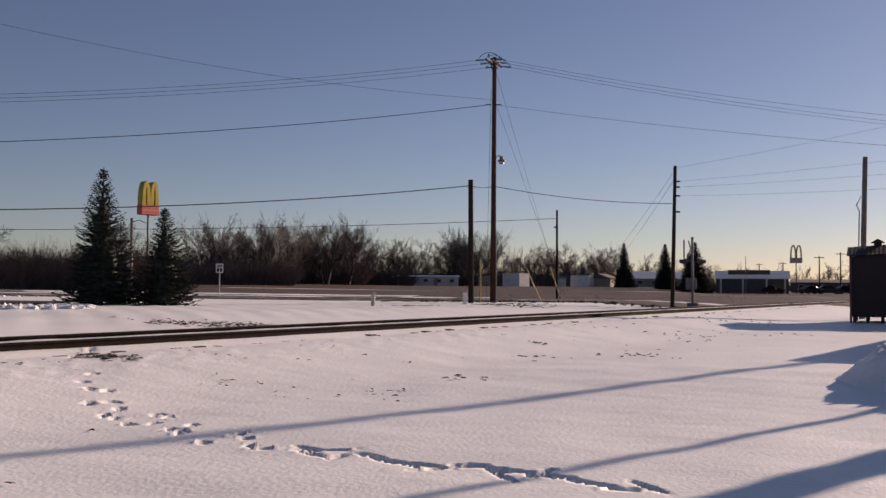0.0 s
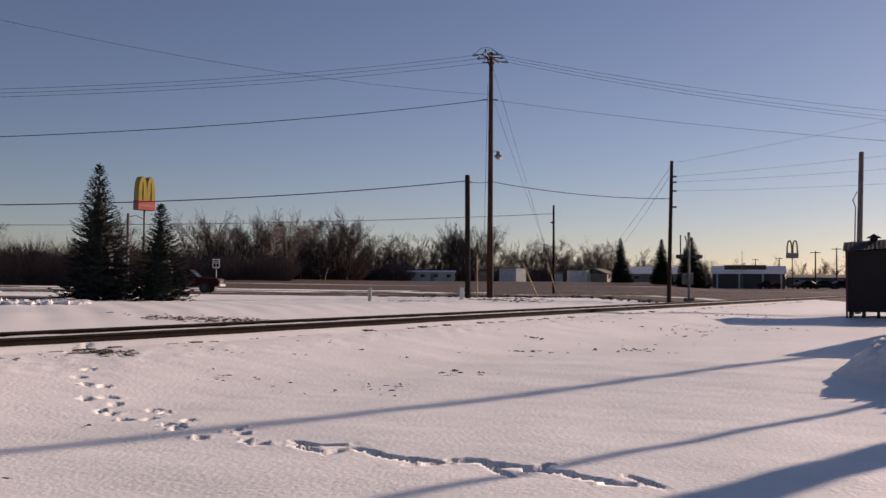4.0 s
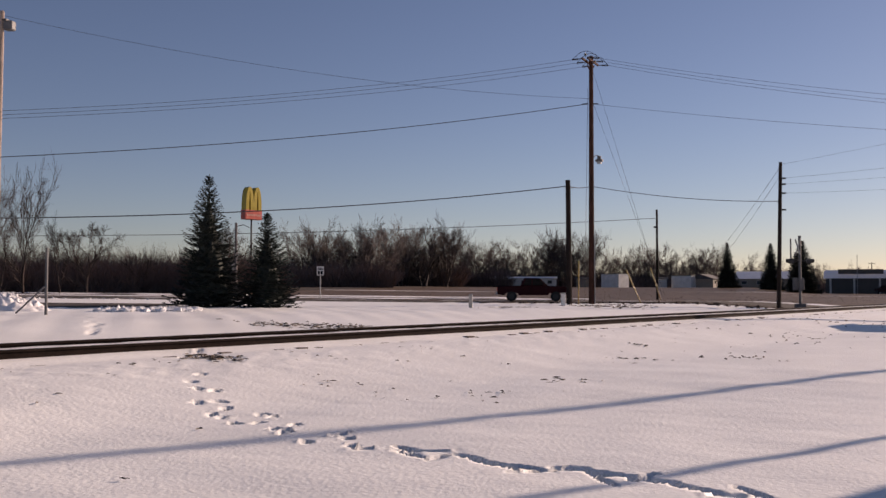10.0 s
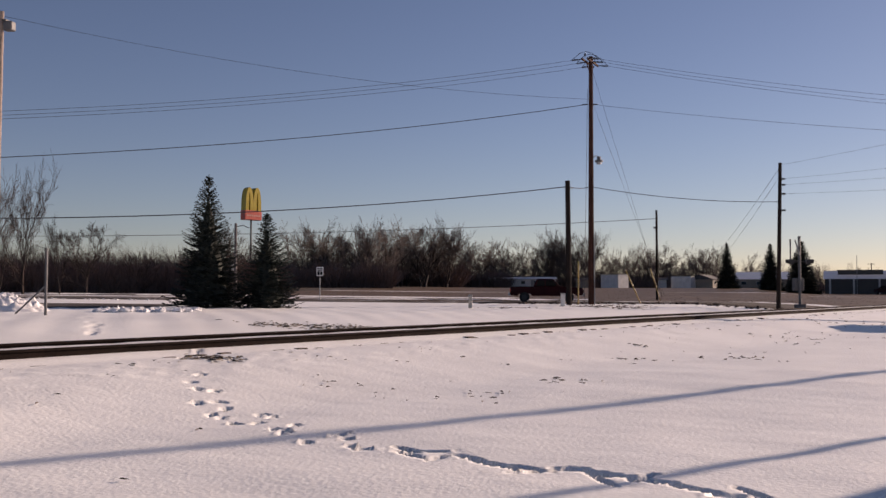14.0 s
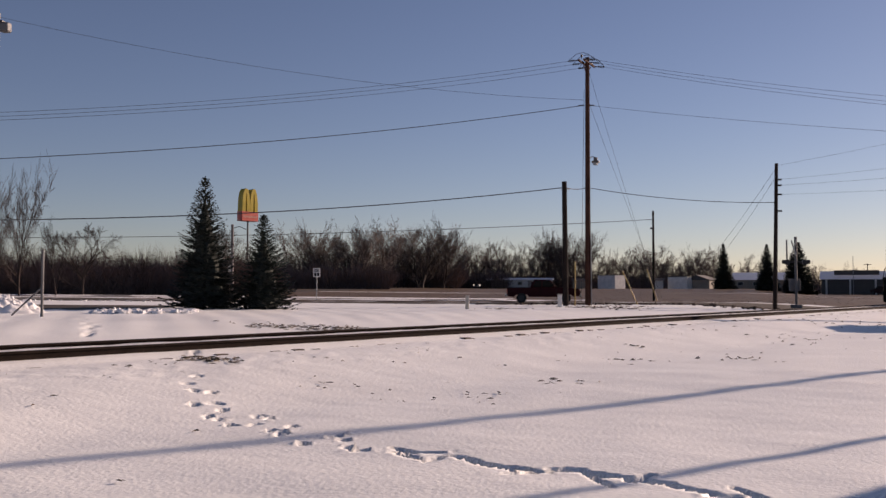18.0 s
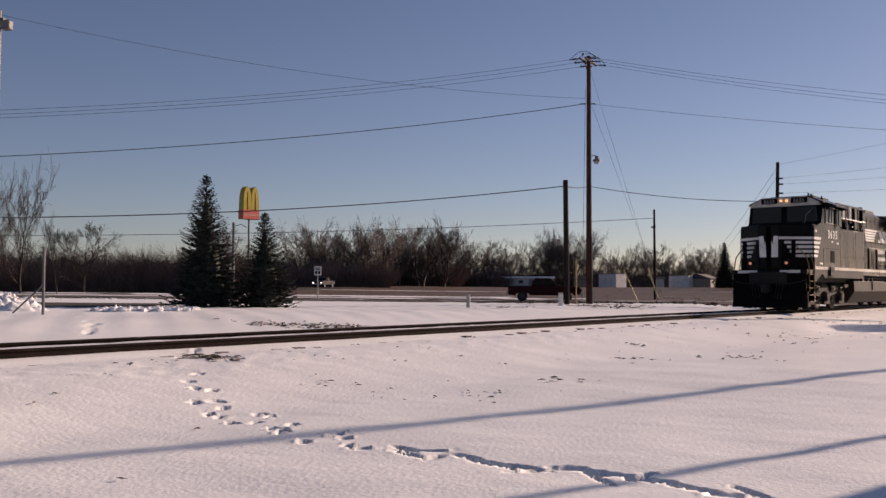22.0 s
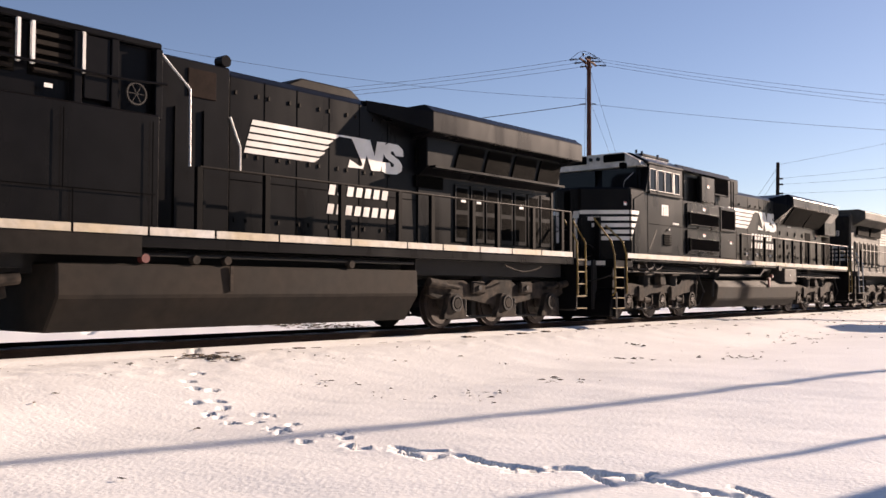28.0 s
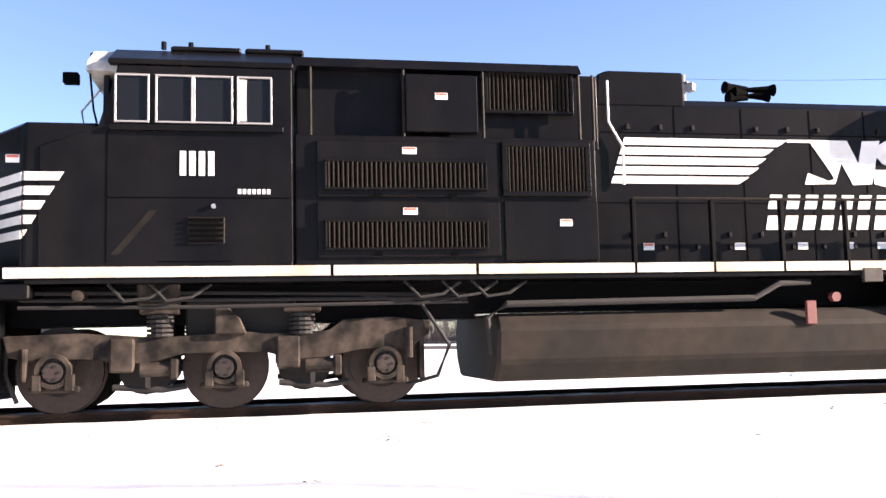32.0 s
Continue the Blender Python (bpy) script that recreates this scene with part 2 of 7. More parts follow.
def tube(bm, points, radius, sides=8, taper=None, caps=True):
    """A round bar along points; radius may run to taper."""
    pts = [Vector(p) for p in points]
    rings = []
    for i, p in enumerate(pts):
        d = (pts[min(i + 1, len(pts) - 1)] - pts[max(i - 1, 0)]).normalized()
        side = d.cross(Vector((0, 0, 1)) if abs(d.z) < 0.9 else Vector((1, 0, 0))).normalized()
        up = side.cross(d)
        r = radius if taper is None else radius + (taper - radius) * i / (len(pts) - 1)
        rings.append([bm.verts.new(p + (side * math.cos(a) + up * math.sin(a)) * r) for a in (2 * math.pi * k / sides for k in range(sides))])
    for q, w in zip(rings, rings[1:]):
        for k in range(sides):
            bm.faces.new((q[k], q[(k + 1) % sides], w[(k + 1) % sides], w[k]))
    if caps:
        bm.faces.new(rings[0][::-1])
        bm.faces.new(rings[-1])
    return bm


def T(*args, **kw):
    return tube(bmesh.new(), *args, **kw)


def disc(bm, centre, axis, radius, depth, sides=24, inner=0.0):
    """A short cylinder (or ring) across an axis 'x', 'y' or 'z'."""
    c = Vector(centre)
    e = {"x": (Vector((0, 1, 0)), Vector((0, 0, 1)), Vector((1, 0, 0))), "y": (Vector((1, 0, 0)), Vector((0, 0, 1)), Vector((0, 1, 0))), "z": (Vector((1, 0, 0)), Vector((0, 1, 0)), Vector((0, 0, 1)))}[axis]

    def ring(r, d):
        return [bm.verts.new(c + (e[0] * math.cos(a) + e[1] * math.sin(a)) * r + e[2] * d) for a in (2 * math.pi * k / sides for k in range(sides))]
    o0, o1 = ring(radius, -depth / 2), ring(radius, depth / 2)
    for k in range(sides):
        j = (k + 1) % sides
        bm.faces.new((o0[k], o0[j], o1[j], o1[k]))
    if inner:
        i0, i1 = ring(inner, -depth / 2), ring(inner, depth / 2)
        for k in range(sides):
            j = (k + 1) % sides
            bm.faces.new((i0[j], i0[k], i1[k], i1[j]))
            bm.faces.new((o0[j], o0[k], i0[k], i0[j]))
            bm.faces.new((o1[k], o1[j], i1[j], i1[k]))
    else:
        bm.faces.new(o0[::-1])
        bm.faces.new(o1)
    return bm


def lettering(name, text, size, mat, parent, at, label="", space=1.22):
    """Flat painted characters, 4 mm thick."""
    cu = bpy.data.curves.new(name, "FONT")
    cu.body, cu.size, cu.extrude, cu.align_x = text, size, 0.002, "CENTER"
    cu.offset = size * 0.02
    cu.space_character = space
    tmp = new(name, cu)
    me = bpy.data.meshes.new_from_object(tmp.evaluated_get(bpy.context.evaluated_depsgraph_get()))
    bpy.data.objects.remove(tmp)
    me.materials.append(mat)
    return part(name, me, mat, parent, label, at)


# ---- the lie of the land ----
TRACK_AZ = 33.22
U = Vector((math.sin(radians(TRACK_AZ)), math.cos(radians(TRACK_AZ)), 0))
N = Vector((-math.cos(radians(TRACK_AZ)), math.sin(radians(TRACK_AZ)), 0))
CENTRE, RAIL_TOP = 13.5, 0.60


def ease(a, b, v):
    k = np.clip((v - a) / (b - a), 0, 1)
    return k * k * (3 - 2 * k)


def land(x, y):
    """Height of the ground: a level lot, the low track bed, the shallow ditch and verge beyond it, and the gently rising field."""
    x, y = np.asarray(x, float), np.asarray(y, float)
    l = x * N.x + y * N.y
    far = np.hypot(x, y)
    z = 0.40 * ease(8.2, 12.1, l) + 0.075 * ease(12.2, 12.6, l) * (1 - ease(14.5, 15.0, l))
    z = z - 0.30 * ease(14.8, 17.2, l) + 0.40 * ease(18.5, 26, l) + (0.008 * np.sin(x * 2.3 - y * 0.7) * np.sin(y * 1.1 + x * 0.4) + 0.010 * np.sin(x * 4.1 + y * 1.9)) * ease(20, 24, l) * (1 - ease(36, 46, l))
    z = z + 0.25 * ease(4.4, 7.2, -x) * (1 - ease(7.0, 11.0, l))
    z = z + 0.11 * ease(10.5, 17, far) * (1 - ease(6.0, 11.0, l))
    az = np.degrees(np.arctan2(-x, y))
    z = z + (0.0012 * np.clip(far - 66, 0, 400) + 0.98 * ease(85, 192, far) * ease(-17, -12, az) * (1 - ease(14, 22, az))) * ease(16, 40, l)
    z = z + 0.008 * np.clip(-x - 8, 0, 40) * ease(18, 40, l)
    return z


def land_z(x, y):
    return float(land(x, y))


def on_track(s, lateral=CENTRE, z=RAIL_TOP):
    return U * s + N * lateral + Vector((0, 0, z))


def spot(az, d, lift=0.0):
    """A place on the ground: degrees to the left of straight ahead, metres away."""
    x, y = -math.sin(radians(az)) * d, math.cos(radians(az)) * d
    return Vector((x, y, land_z(x, y) + lift))


# ---- ground: one sheet from the lot to the horizon ----
FOOTSTEPS = ((-5.43, 14.5), (-5.34, 13.74), (-4.63, 12.52), (-4.55, 11.93), (-4.3, 11.5), (-4.08, 11.5), (-4.05, 10.81), (-3.85, 11.05), (-3.67, 10.78), (-3.69, 10.37), (-3.54, 10.25), (-3.28, 9.83), (-3.04, 9.89), (-3.18, 10.57),
             (-3.02, 10.48), (-2.7, 9.48), (-2.56, 9.28), (-2.57, 9.7), (-2.22, 8.76), (-2.0, 9.26), (-1.88, 9.11), (-1.74, 8.68), (-1.6, 8.48), (-1.2, 8.42), (-1.17, 8.18), (-0.89, 8.02), (-0.99, 8.37), (-0.62, 8.16),
             (-0.44, 7.91), (-0.32, 7.78), (-0.15, 7.7), (0.01, 7.58), (0.21, 7.76), (0.44, 7.67), (0.6, 7.55), (0.77, 7.5), (0.46, 7.35), (0.83, 7.27), (1.02, 7.13), (1.16, 7.01), (1.33, 6.86), (1.51, 6.95))
FAR_STEPS = ((-14.2, 28.1), (-12.8, 25.7), (-12.3, 25.0), (-12.16, 24.5), (-11.7, 23.85), (-11.5, 23.3), (-11.4, 22.9))


def build_ground():
    az = np.concatenate((np.arange(-180, -40, 4.0), np.arange(-40, 80, 0.22), np.arange(80, 180.1, 4.0)))
    r = np.concatenate(([0.01], np.arange(0.5, 5, 0.5), np.arange(5, 15, 0.055), 15 * 1.009 ** np.arange(0, 150), 57.5 * 1.05 ** np.arange(0, 84)))
    A, R = np.meshgrid(np.radians(az), r)
    x, y = -np.sin(A) * R, np.cos(A) * R
    z = land(x, y)
    near = np.exp(-((R / 45) ** 2))
    rng = np.random.default_rng(5)
    lump = np.zeros_like(x)
    for k in range(26):
        ang, wl = rng.uniform(0, 6.28), rng.uniform(0.35, 3.2)
        ph = rng.uniform(0, 6.28)
        lump += 0.0011 * wl ** 0.8 * np.sin((x * math.cos(ang) + y * math.sin(ang)) * 6.28 / wl + ph + 1.7 * np.sin(x * 0.7 + k) + 1.3 * np.cos(y * 0.6 - k))
    l = x * N.x + y * N.y
    z += lump * near * (1 - 0.7 * ((l > 12.2) & (l < 14.8))) * np.where(l > 15, 0.45, 1.0)
    # trodden, wind-broken crust along the foot of the embankment
    crust = np.zeros_like(x)
    for k in range(18):
        ang, wl = rng.uniform(0, 6.28), rng.uniform(0.35, 0.9)
        crust += np.sin((x * math.cos(ang) + y * math.sin(ang)) * 6.28 / wl + rng.uniform(0, 6.28) + 2.1 * np.sin(x * 1.3 + k * 1.7) + 1.9 * np.cos(y * 1.1 - k))
    z += 0.011 * np.clip(crust / 3, 0, 1.2) * np.exp(-(((l - 11.4) / 0.75) ** 2)) * (R < 40) * (l < 12.1)
    pts = FOOTSTEPS + FAR_STEPS
    for i, (fx, fy) in enumerate(pts):
        bx, by = pts[min(i + 1, len(pts) - 1)]
        ax, ay = pts[max(i - 1, 0)]
        turn = math.atan2(by - ay, bx - ax) + 0.25 * math.sin(i * 2.1)
        dx, dy = x - fx, y - fy - 0.05 * math.sin(i * 5.3)
        a, b = dx * math.cos(turn) + dy * math.sin(turn), -dx * math.sin(turn) + dy * math.cos(turn)
        w = 0.85 + 0.25 * math.sin(i * 3.7)
        trodden = fx > -1.3
        la, lb = (0.24, 0.034) if trodden else (0.1, 0.048)
        if fy > 20:
            la, lb = 0.15, 0.11
        la, lb = la * w, lb * (1.8 - w)
        ragged = 1 + 0.28 * np.sin(a * 31 + i) * np.cos(b * 43 + 2 * i) + 0.22 * np.sin(a * 67 - b * 51 + i)
        q = ((a / la) ** 2 + (b / lb) ** 2) * ragged
        dent = np.exp(-(np.clip(q, 0, 9) ** 3))
        rim = np.exp(-((np.sqrt(np.clip(q, 0, 99)) - 1.35) / 0.25) ** 2)
        z += -0.10 * dent + (0.012 if trodden else 0.034) * rim * (0.35 + 0.65 * np.sin(a * 38 + b * 29 + i))
    nr, na = x.shape
    verts = np.stack((x, y, z), -1).reshape(-1, 3)
    i, j = np.meshgrid(np.arange(nr - 1), np.arange(na - 1), indexing="ij")
    faces = np.stack((i * na + j, i * na + j + 1, (i + 1) * na + j + 1, (i + 1) * na + j), -1).reshape(-1, 4)
    middle = [0, na // 3, 2 * na // 3]
    me = bpy.data.meshes.new("ground")
    me.from_pydata(verts.tolist(), [], faces[:, ::-1].tolist() + [middle])
    me.materials.append(SNOW_GROUND)
    me.shade_smooth()
    tagged(new("ground", me), "crusted snow with footprints, dead grass field beyond", "ground", kind="structure")


build_ground()


def strip(name, path, width, lift, mat, label, category, kind="structure", step=2.0, ragged=0.0, seed=1, across=5):
    """A band laid over the ground along a path of (x, y)."""
    rng = random.Random(seed)
    pts = []
    for (x0, y0), (x1, y1) in zip(path, path[1:]):
        k = max(1, int(math.hypot(x1 - x0, y1 - y0) / step))
        pts += [(x0 + (x1 - x0) * i / k, y0 + (y1 - y0) * i / k) for i in range(k)]
    pts.append(path[-1])
    verts, faces = [], []
    for i, (x, y) in enumerate(pts):
        a, b = pts[max(i - 1, 0)], pts[min(i + 1, len(pts) - 1)]
        d = Vector((b[0] - a[0], b[1] - a[1], 0)).normalized()
        o = Vector((-d.y, d.x, 0))
        for k in range(across):
            w = width * (k / (across - 1) - 0.5)
            if k in (0, across - 1):
                w += rng.uniform(-ragged, ragged)
            p = Vector((x, y, 0)) + o * w
            verts.append((p.x, p.y, land_z(p.x, p.y) + lift - (0.05 if k in (0, across - 1) else 0)))
    for i in range(len(pts) - 1):
        for k in range(across - 1):
            q = i * across + k
            faces.append((q, q + 1, q + across + 1, q + across))
    me = bpy.data.meshes.new(name)
    me.from_pydata(verts, [], faces)
    me.materials.append(mat)
    me.shade_smooth()
    ob = tagged(new(name, me), label, category, kind=kind)
    return ob


# ---- the road beyond the track, a drive before it and the far road ----
ROAD_Y = 66.0
strip("road", [(-120, 64.5), (-40, 65.5), (0, 66), (27, 66), (75, 60)], 7.0, 0.05, ASPHALT, "worn grey two-lane asphalt road with snowy edges", "road", ragged=0.4)
strip("road_far", [(-70, 80), (-46, 90), (-36, 120), (-30, 160), (-16, 230), (0, 330)], 7.0, 0.05, ASPHALT, "far asphalt road bending away past bare woods", "road", ragged=0.4, seed=4)
strip("drive", [(-60, 43), (-26, 43.2), (-17.8, 44.2)], 10.5, 0.05, ASPHALT, "short ploughed asphalt drive ending by two spruces", "drive", ragged=0.5, seed=7)
strip("snow_verge", [(-120, 72), (-40, 72.5), (-8, 73.5), (4, 74)], 3.0, 0.14, SNOW, "band of old snow along the road", "snow", ragged=1.2, seed=9)
strip("snow_patch", [(-90, 84), (-40, 86), (-14, 86), (-2, 84)], 5.0, 0.14, SNOW, "thin strip of old snow left on the field", "snow", ragged=2.2, seed=19)
strip("gravel_verge", [(-4, 61.5), (10, 62), (22, 61.5), (40, 58)], 2.4, 0.05, GRAVEL, "strip of bare stony dirt beside the road", "gravel", ragged=0.7, seed=3)


# ---- railway track ----
def build_track():
    track = thing("railway_track", "single railway track half buried in snow", "railway track", kind="structure")
    s0, s1 = -60.0, 300.0
    head = [(-0.065, -0.17), (0.065, -0.17), (0.065, -0.155), (0.012, -0.13), (0.012, -0.045), (0.037, -0.03), (0.037, 0), (-0.037, 0), (-0.037, -0.03), (-0.012, -0.045), (-0.012, -0.13), (-0.065, -0.155)]
    turn = Matrix(((U.x, N.x, 0, 0), (U.y, N.y, 0, 0), (0, 0, 1, 0), (0, 0, 0, 1)))
    place = Matrix.Translation(N * CENTRE + Vector((0, 0, RAIL_TOP))) @ turn
    track.matrix_basis = place
    for y in (-0.755, 0.755):
        part("rail", P([(y + a, b) for a, b in head], "x", s0, s1), STEEL_RUST, track, "rust-brown steel rail")
        part("rail_head", B(s0, s1, y - 0.03, y + 0.03, 0.0, 0.003), RAIL_HEAD, track, "worn running surface")
    bm = bmesh.new()
    rng = random.Random(8)
    last = None
    for i in range(1200):
        s = s0 + i * 0.3
        row = [bm.verts.new((s, w, -0.062 - (0.05 if abs(w) > 0.66 else 0) + rng.uniform(-0.008, 0.008))) for w in (-0.70, -0.62, -0.3, 0.05, 0.35, 0.63, 0.70)]
        if last:
            for q in range(6):
                bm.faces.new((last[q], last[q + 1], row[q + 1], row[q]))
        last = row
    part("snow_fill", bm, SNOW, track, "packed snow between the rails", smooth=True)
    tie = bpy.data.meshes.new("tie")
    bm = B(-0.115, 0.115, -1.3, 1.3, -0.39, -0.196, bevel=0.012)
    bm.to_mesh(tie)
    bm.free()
    tie.materials.append(TIE_WOOD)
    rng = random.Random(3)
    for i in range(240):
        ob = part("tie", tie, TIE_WOOD, track)
        along = -18 + i * 0.53
        ob.matrix_basis = pose(along + rng.uniform(-0.03, 0.03), rng.uniform(-0.06, 0.06), rng.uniform(-0.012, 0.022) - (0.035 if along < 8 else 0), rng.uniform(-0.8, 0.8), 0, rng.uniform(-1.5, 1.5))
    return track


build_track()


# ---- poles and wires ----
def pole_mesh(height, r0, r1, lean=(0, 0)):
    pts = [(lean[0] * k / 8, lean[1] * k / 8, -0.4 + (height + 0.4) * k / 8) for k in range(9)]
    return T(pts, r0, 10, taper=r1)


def cable(name, a, b, sag, radius, label="", group="overhead wires", mat=None, steps=24):
    a, b = Vector(a), Vector(b)
    pts = [a.lerp(b, k / steps) - Vector((0, 0, 4 * sag * (k / steps) * (1 - k / steps))) for k in range(steps + 1)]
    ob = part(name, T(pts, radius, 5), mat or WIRE)
    return tagged(ob, label or "thin dark overhead wire between poles", "wire", group)


def insulator(parent, x, y, z):
    bm = bmesh.new()
    tube(bm, [(x, y, z), (x, y, z + 0.12)], 0.02, 6)
    disc(bm, (x, y, z + 0.16), "z", 0.07, 0.07, 10)
    disc(bm, (x, y, z + 0.23), "z", 0.05, 0.07, 10)
    part("insulator", bm, DARK_METAL, parent)


main_at = spot(-3.04, 58)
main = thing("utility_pole", "tall brown wooden utility pole with crossarms and a yard lamp", "utility pole", main_at)
MH = 15.74 - main_at.z
part("pole", pole_mesh(MH, 0.19, 0.13, (0.05, 0)), POLE_WOOD, main)
ARM = Vector((0.34, 0.94, 0)).normalized()
ACROSS = Vector((ARM.y, -ARM.x, 0))
ENDS = {}
for side in (-1, 1):
    o = ACROSS * 0.17 * side
    corners = [(o + ARM * e + ACROSS * w) for e, w in ((-1.12, -0.045), (1.12, -0.045), (1.12, 0.045), (-1.12, 0.045))]
    part("crossarm", P([(c.x, c.y) for c in corners], "z", MH - 0.42, MH - 0.3, bevel=0.008), POLE_WOOD, main)
for e in (-0.85, 0.85):
    part("brace", T([(0, 0, MH - 1.05), tuple(ARM * e + Vector((0, 0, MH - 0.42)))], 0.03, 6), POLE_WOOD, main)
for k, e in enumerate((-1.02, -0.1, 1.02)):
    for side in (-1, 1):
        a = ARM * e + ACROSS * 0.2 * side + Vector((0, 0, MH - 0.36))
        b = a + Vector((side * 0.62, -0.04 * side, -0.05))
        ins = part("strain_insulator", T([a, a.lerp(b, 0.3), b], 0.028, 7), WIRE, main, "dark strain insulator")
        for q in (0.45, 0.6, 0.75, 0.9):
            part("insulator_shed", disc(bmesh.new(), a.lerp(b, q), "x", 0.06, 0.05, 10), WIRE, ins)
        ENDS[k, side] = b
    lift = 0.2 + 0.06 * k
    part("jumper_wire", T([ENDS[k, -1], ARM * e + Vector((-0.3, 0, MH + lift - 0.2)), ARM * e + Vector((0.05, 0, MH + lift - 0.12)), ARM * e + Vector((0.4, 0, MH + lift - 0.22)), ENDS[k, 1]], 0.016, 5), WIRE, main)
    insulator(main, ARM.x * e, ARM.y * e, MH - 0.3)
for dx in (-0.5, 0.45):
    part("cable_clamp", T([(dx * 0.3, 0, 12.78 - main_at.z), (dx, -0.05, 12.76 - main_at.z)], 0.04, 7), DARK_METAL, main)
lampz = 9.45 - main_at.z
part("lamp_arm", T([(0.1, 0, lampz), (0.3, -0.1, lampz + 0.14), (0.48, -0.15, lampz + 0.08)], 0.03, 6), GREY_METAL, main)
bm = bmesh.new()
disc(bm, (0.5, -0.16, lampz - 0.05), "z", 0.12, 0.24, 12)
disc(bm, (0.5, -0.16, lampz - 0.2), "z", 0.24, 0.12, 14)
lamp = part("lamp_head", bm, MAST_GREY, main, "grey yard lamp head")
part("lamp_bowl", disc(bmesh.new(), (0.5, -0.16, lampz - 0.32), "z", 0.15, 0.14, 14), GREY_METAL, lamp, "clear ribbed lamp bowl")
part("conduit", T([(0.2, -0.05, 0), (0.19, -0.05, 4.2)], 0.035, 6), GREY_METAL, main)
part("ground_wire", T([(-0.42, -0.05, 0), (-0.16, -0.05, MH - 2)], 0.012, 5), WIRE, main)

stub_at = spot(-1.72, 56)
stub = thing("stub_pole", "short dark creosoted pole beside the tall one", "utility pole", stub_at)
part("pole", pole_mesh(7.86 - stub_at.z, 0.17, 0.15, (-0.06, 0)), POLE_DARK, stub)
part("cap_bolt", T([(-0.3, 0, 6.9), (0.25, 0, 6.9)], 0.02, 6), GREY_METAL, stub)

p3_at = spot(-6.91, 80)
p3 = thing("utility_pole", "slim dark wooden pole in the field", "utility pole", p3_at)
part("pole", pole_mesh(8.01 - p3_at.z, 0.11, 0.085), POLE_DARK, p3)
part("line_clamp", B(-0.25, 0.1, -0.05, 0.05, 5.95, 6.1), DARK_METAL, p3)

p2_at = spot(-13.7, 60)
p2 = thing("utility_pole", "dark wooden utility pole leaning slightly", "utility pole", p2_at)
part("pole", pole_mesh(9.08 - p2_at.z, 0.135, 0.1, (0.22, 0)), POLE_DARK, p2)
for z in (8.1, 7.75, 7.2, 6.2):
    part("bracket", B(0.15, 0.5, -0.05, 0.05, z - 0.05 - p2_at.z, z + 0.05 - p2_at.z), DARK_METAL, p2)

p4_at = spot(-24.0, 48)
p4 = thing("utility_pole", "leaning wooden pole with a conduit behind the dark shed", "utility pole", p4_at)
part("pole", pole_mesh(7.66 - p4_at.z, 0.14, 0.11, (0.25, 0)), POLE_GREY, p4)
part("conduit", T([(-0.25, -0.1, 0), (-0.1, -0.1, 5.0), (-0.25, -0.15, 5.3), (-0.02, -0.1, 5.7)], 0.03, 6), GREY_METAL, p4)

pl_at = spot(31.45, 50)
pl = thing("utility_pole", "pale weathered utility pole with a floodlight", "utility pole", pl_at)
part("pole", pole_mesh(14.88 - pl_at.z, 0.15, 0.11, (0.1, 0)), POLE_PALE, pl)
fl = part("floodlight", B(0.3, 0.75, -0.25, 0.15, 13.9 - pl_at.z, 14.35 - pl_at.z, bevel=0.04), MAST_GREY, pl, "grey boxy floodlight")
part("visor", B(0.28, 0.5, -0.3, 0.2, 14.33 - pl_at.z, 14.42 - pl_at.z), DARK_METAL, fl)
part("bracket", T([(0.1, 0, 14.0 - pl_at.z), (0.35, 0, 14.2 - pl_at.z)], 0.03, 6), GREY_METAL, pl)

for k, zb, sag, r in ((0, 10.0, 0.45, 0.010), (1, 9.8, 0.45, 0.010), (2, 9.62, 0.45, 0.010)):
    cable("overhead_wire", main_at + ENDS[k, -1], (pl_at.x + 0.1, pl_at.y, zb), sag, r)
cable("overhead_cable", (main_at.x - 0.2, main_at.y, 12.78), (pl_at.x + 0.1, pl_at.y, 7.75), 0.42, 0.021, "thick dark telephone cable between poles")
cable("overhead_cable", (stub_at.x, stub_at.y, 7.52), (pl_at.x, pl_at.y, 4.8), 0.42, 0.028, "thick dark telephone cable between poles")
cable("overhead_cable", (p3_at.x, p3_at.y, 7.3), spot(40, 85) + Vector((0, 0, 4.6)), 0.6, 0.022, "thick dark telephone cable between poles")
cable("overhead_cable", (stub_at.x, stub_at.y, 7.5), (main_at.x, main_at.y, 7.7), 0.1, 0.022, "slack cable between two poles")
cable("overhead_cable", (main_at.x, main_at.y, 7.7), (p2_at.x + 0.2, p2_at.y, 6.72), 0.28, 0.02, "slack cable between two poles")
cable("overhead_wire", (pl_at.x, pl_at.y, 14.7), (main_at.x, main_at.y, 13.1), 0.75, 0.009)
right_far = Vector((36, 50, 9.4))
for k, dz, r in ((0, 0.5, 0.009), (1, 0.1, 0.009), (2, -0.1, 0.009)):
    cable("overhead_wire", main_at + ENDS[k, 1], right_far + Vector((0, 0, dz)), 0.6, r)
cable("overhead_wire", (main_at.x + 0.3, main_at.y, 12.75), (p4_at.x + 6, p4_at.y, 7.9), 0.25, 0.009)
for z, e in ((8.95, Vector((33, 34, 11.6))), (8.1, Vector((36, 36, 9.2))), (7.75, Vector((36, 36, 8.0))), (7.2, Vector((36, 36, 6.9)))):
    cable("overhead_wire", (p2_at.x + 0.25, p2_at.y, z), e, 0.35, 0.006)
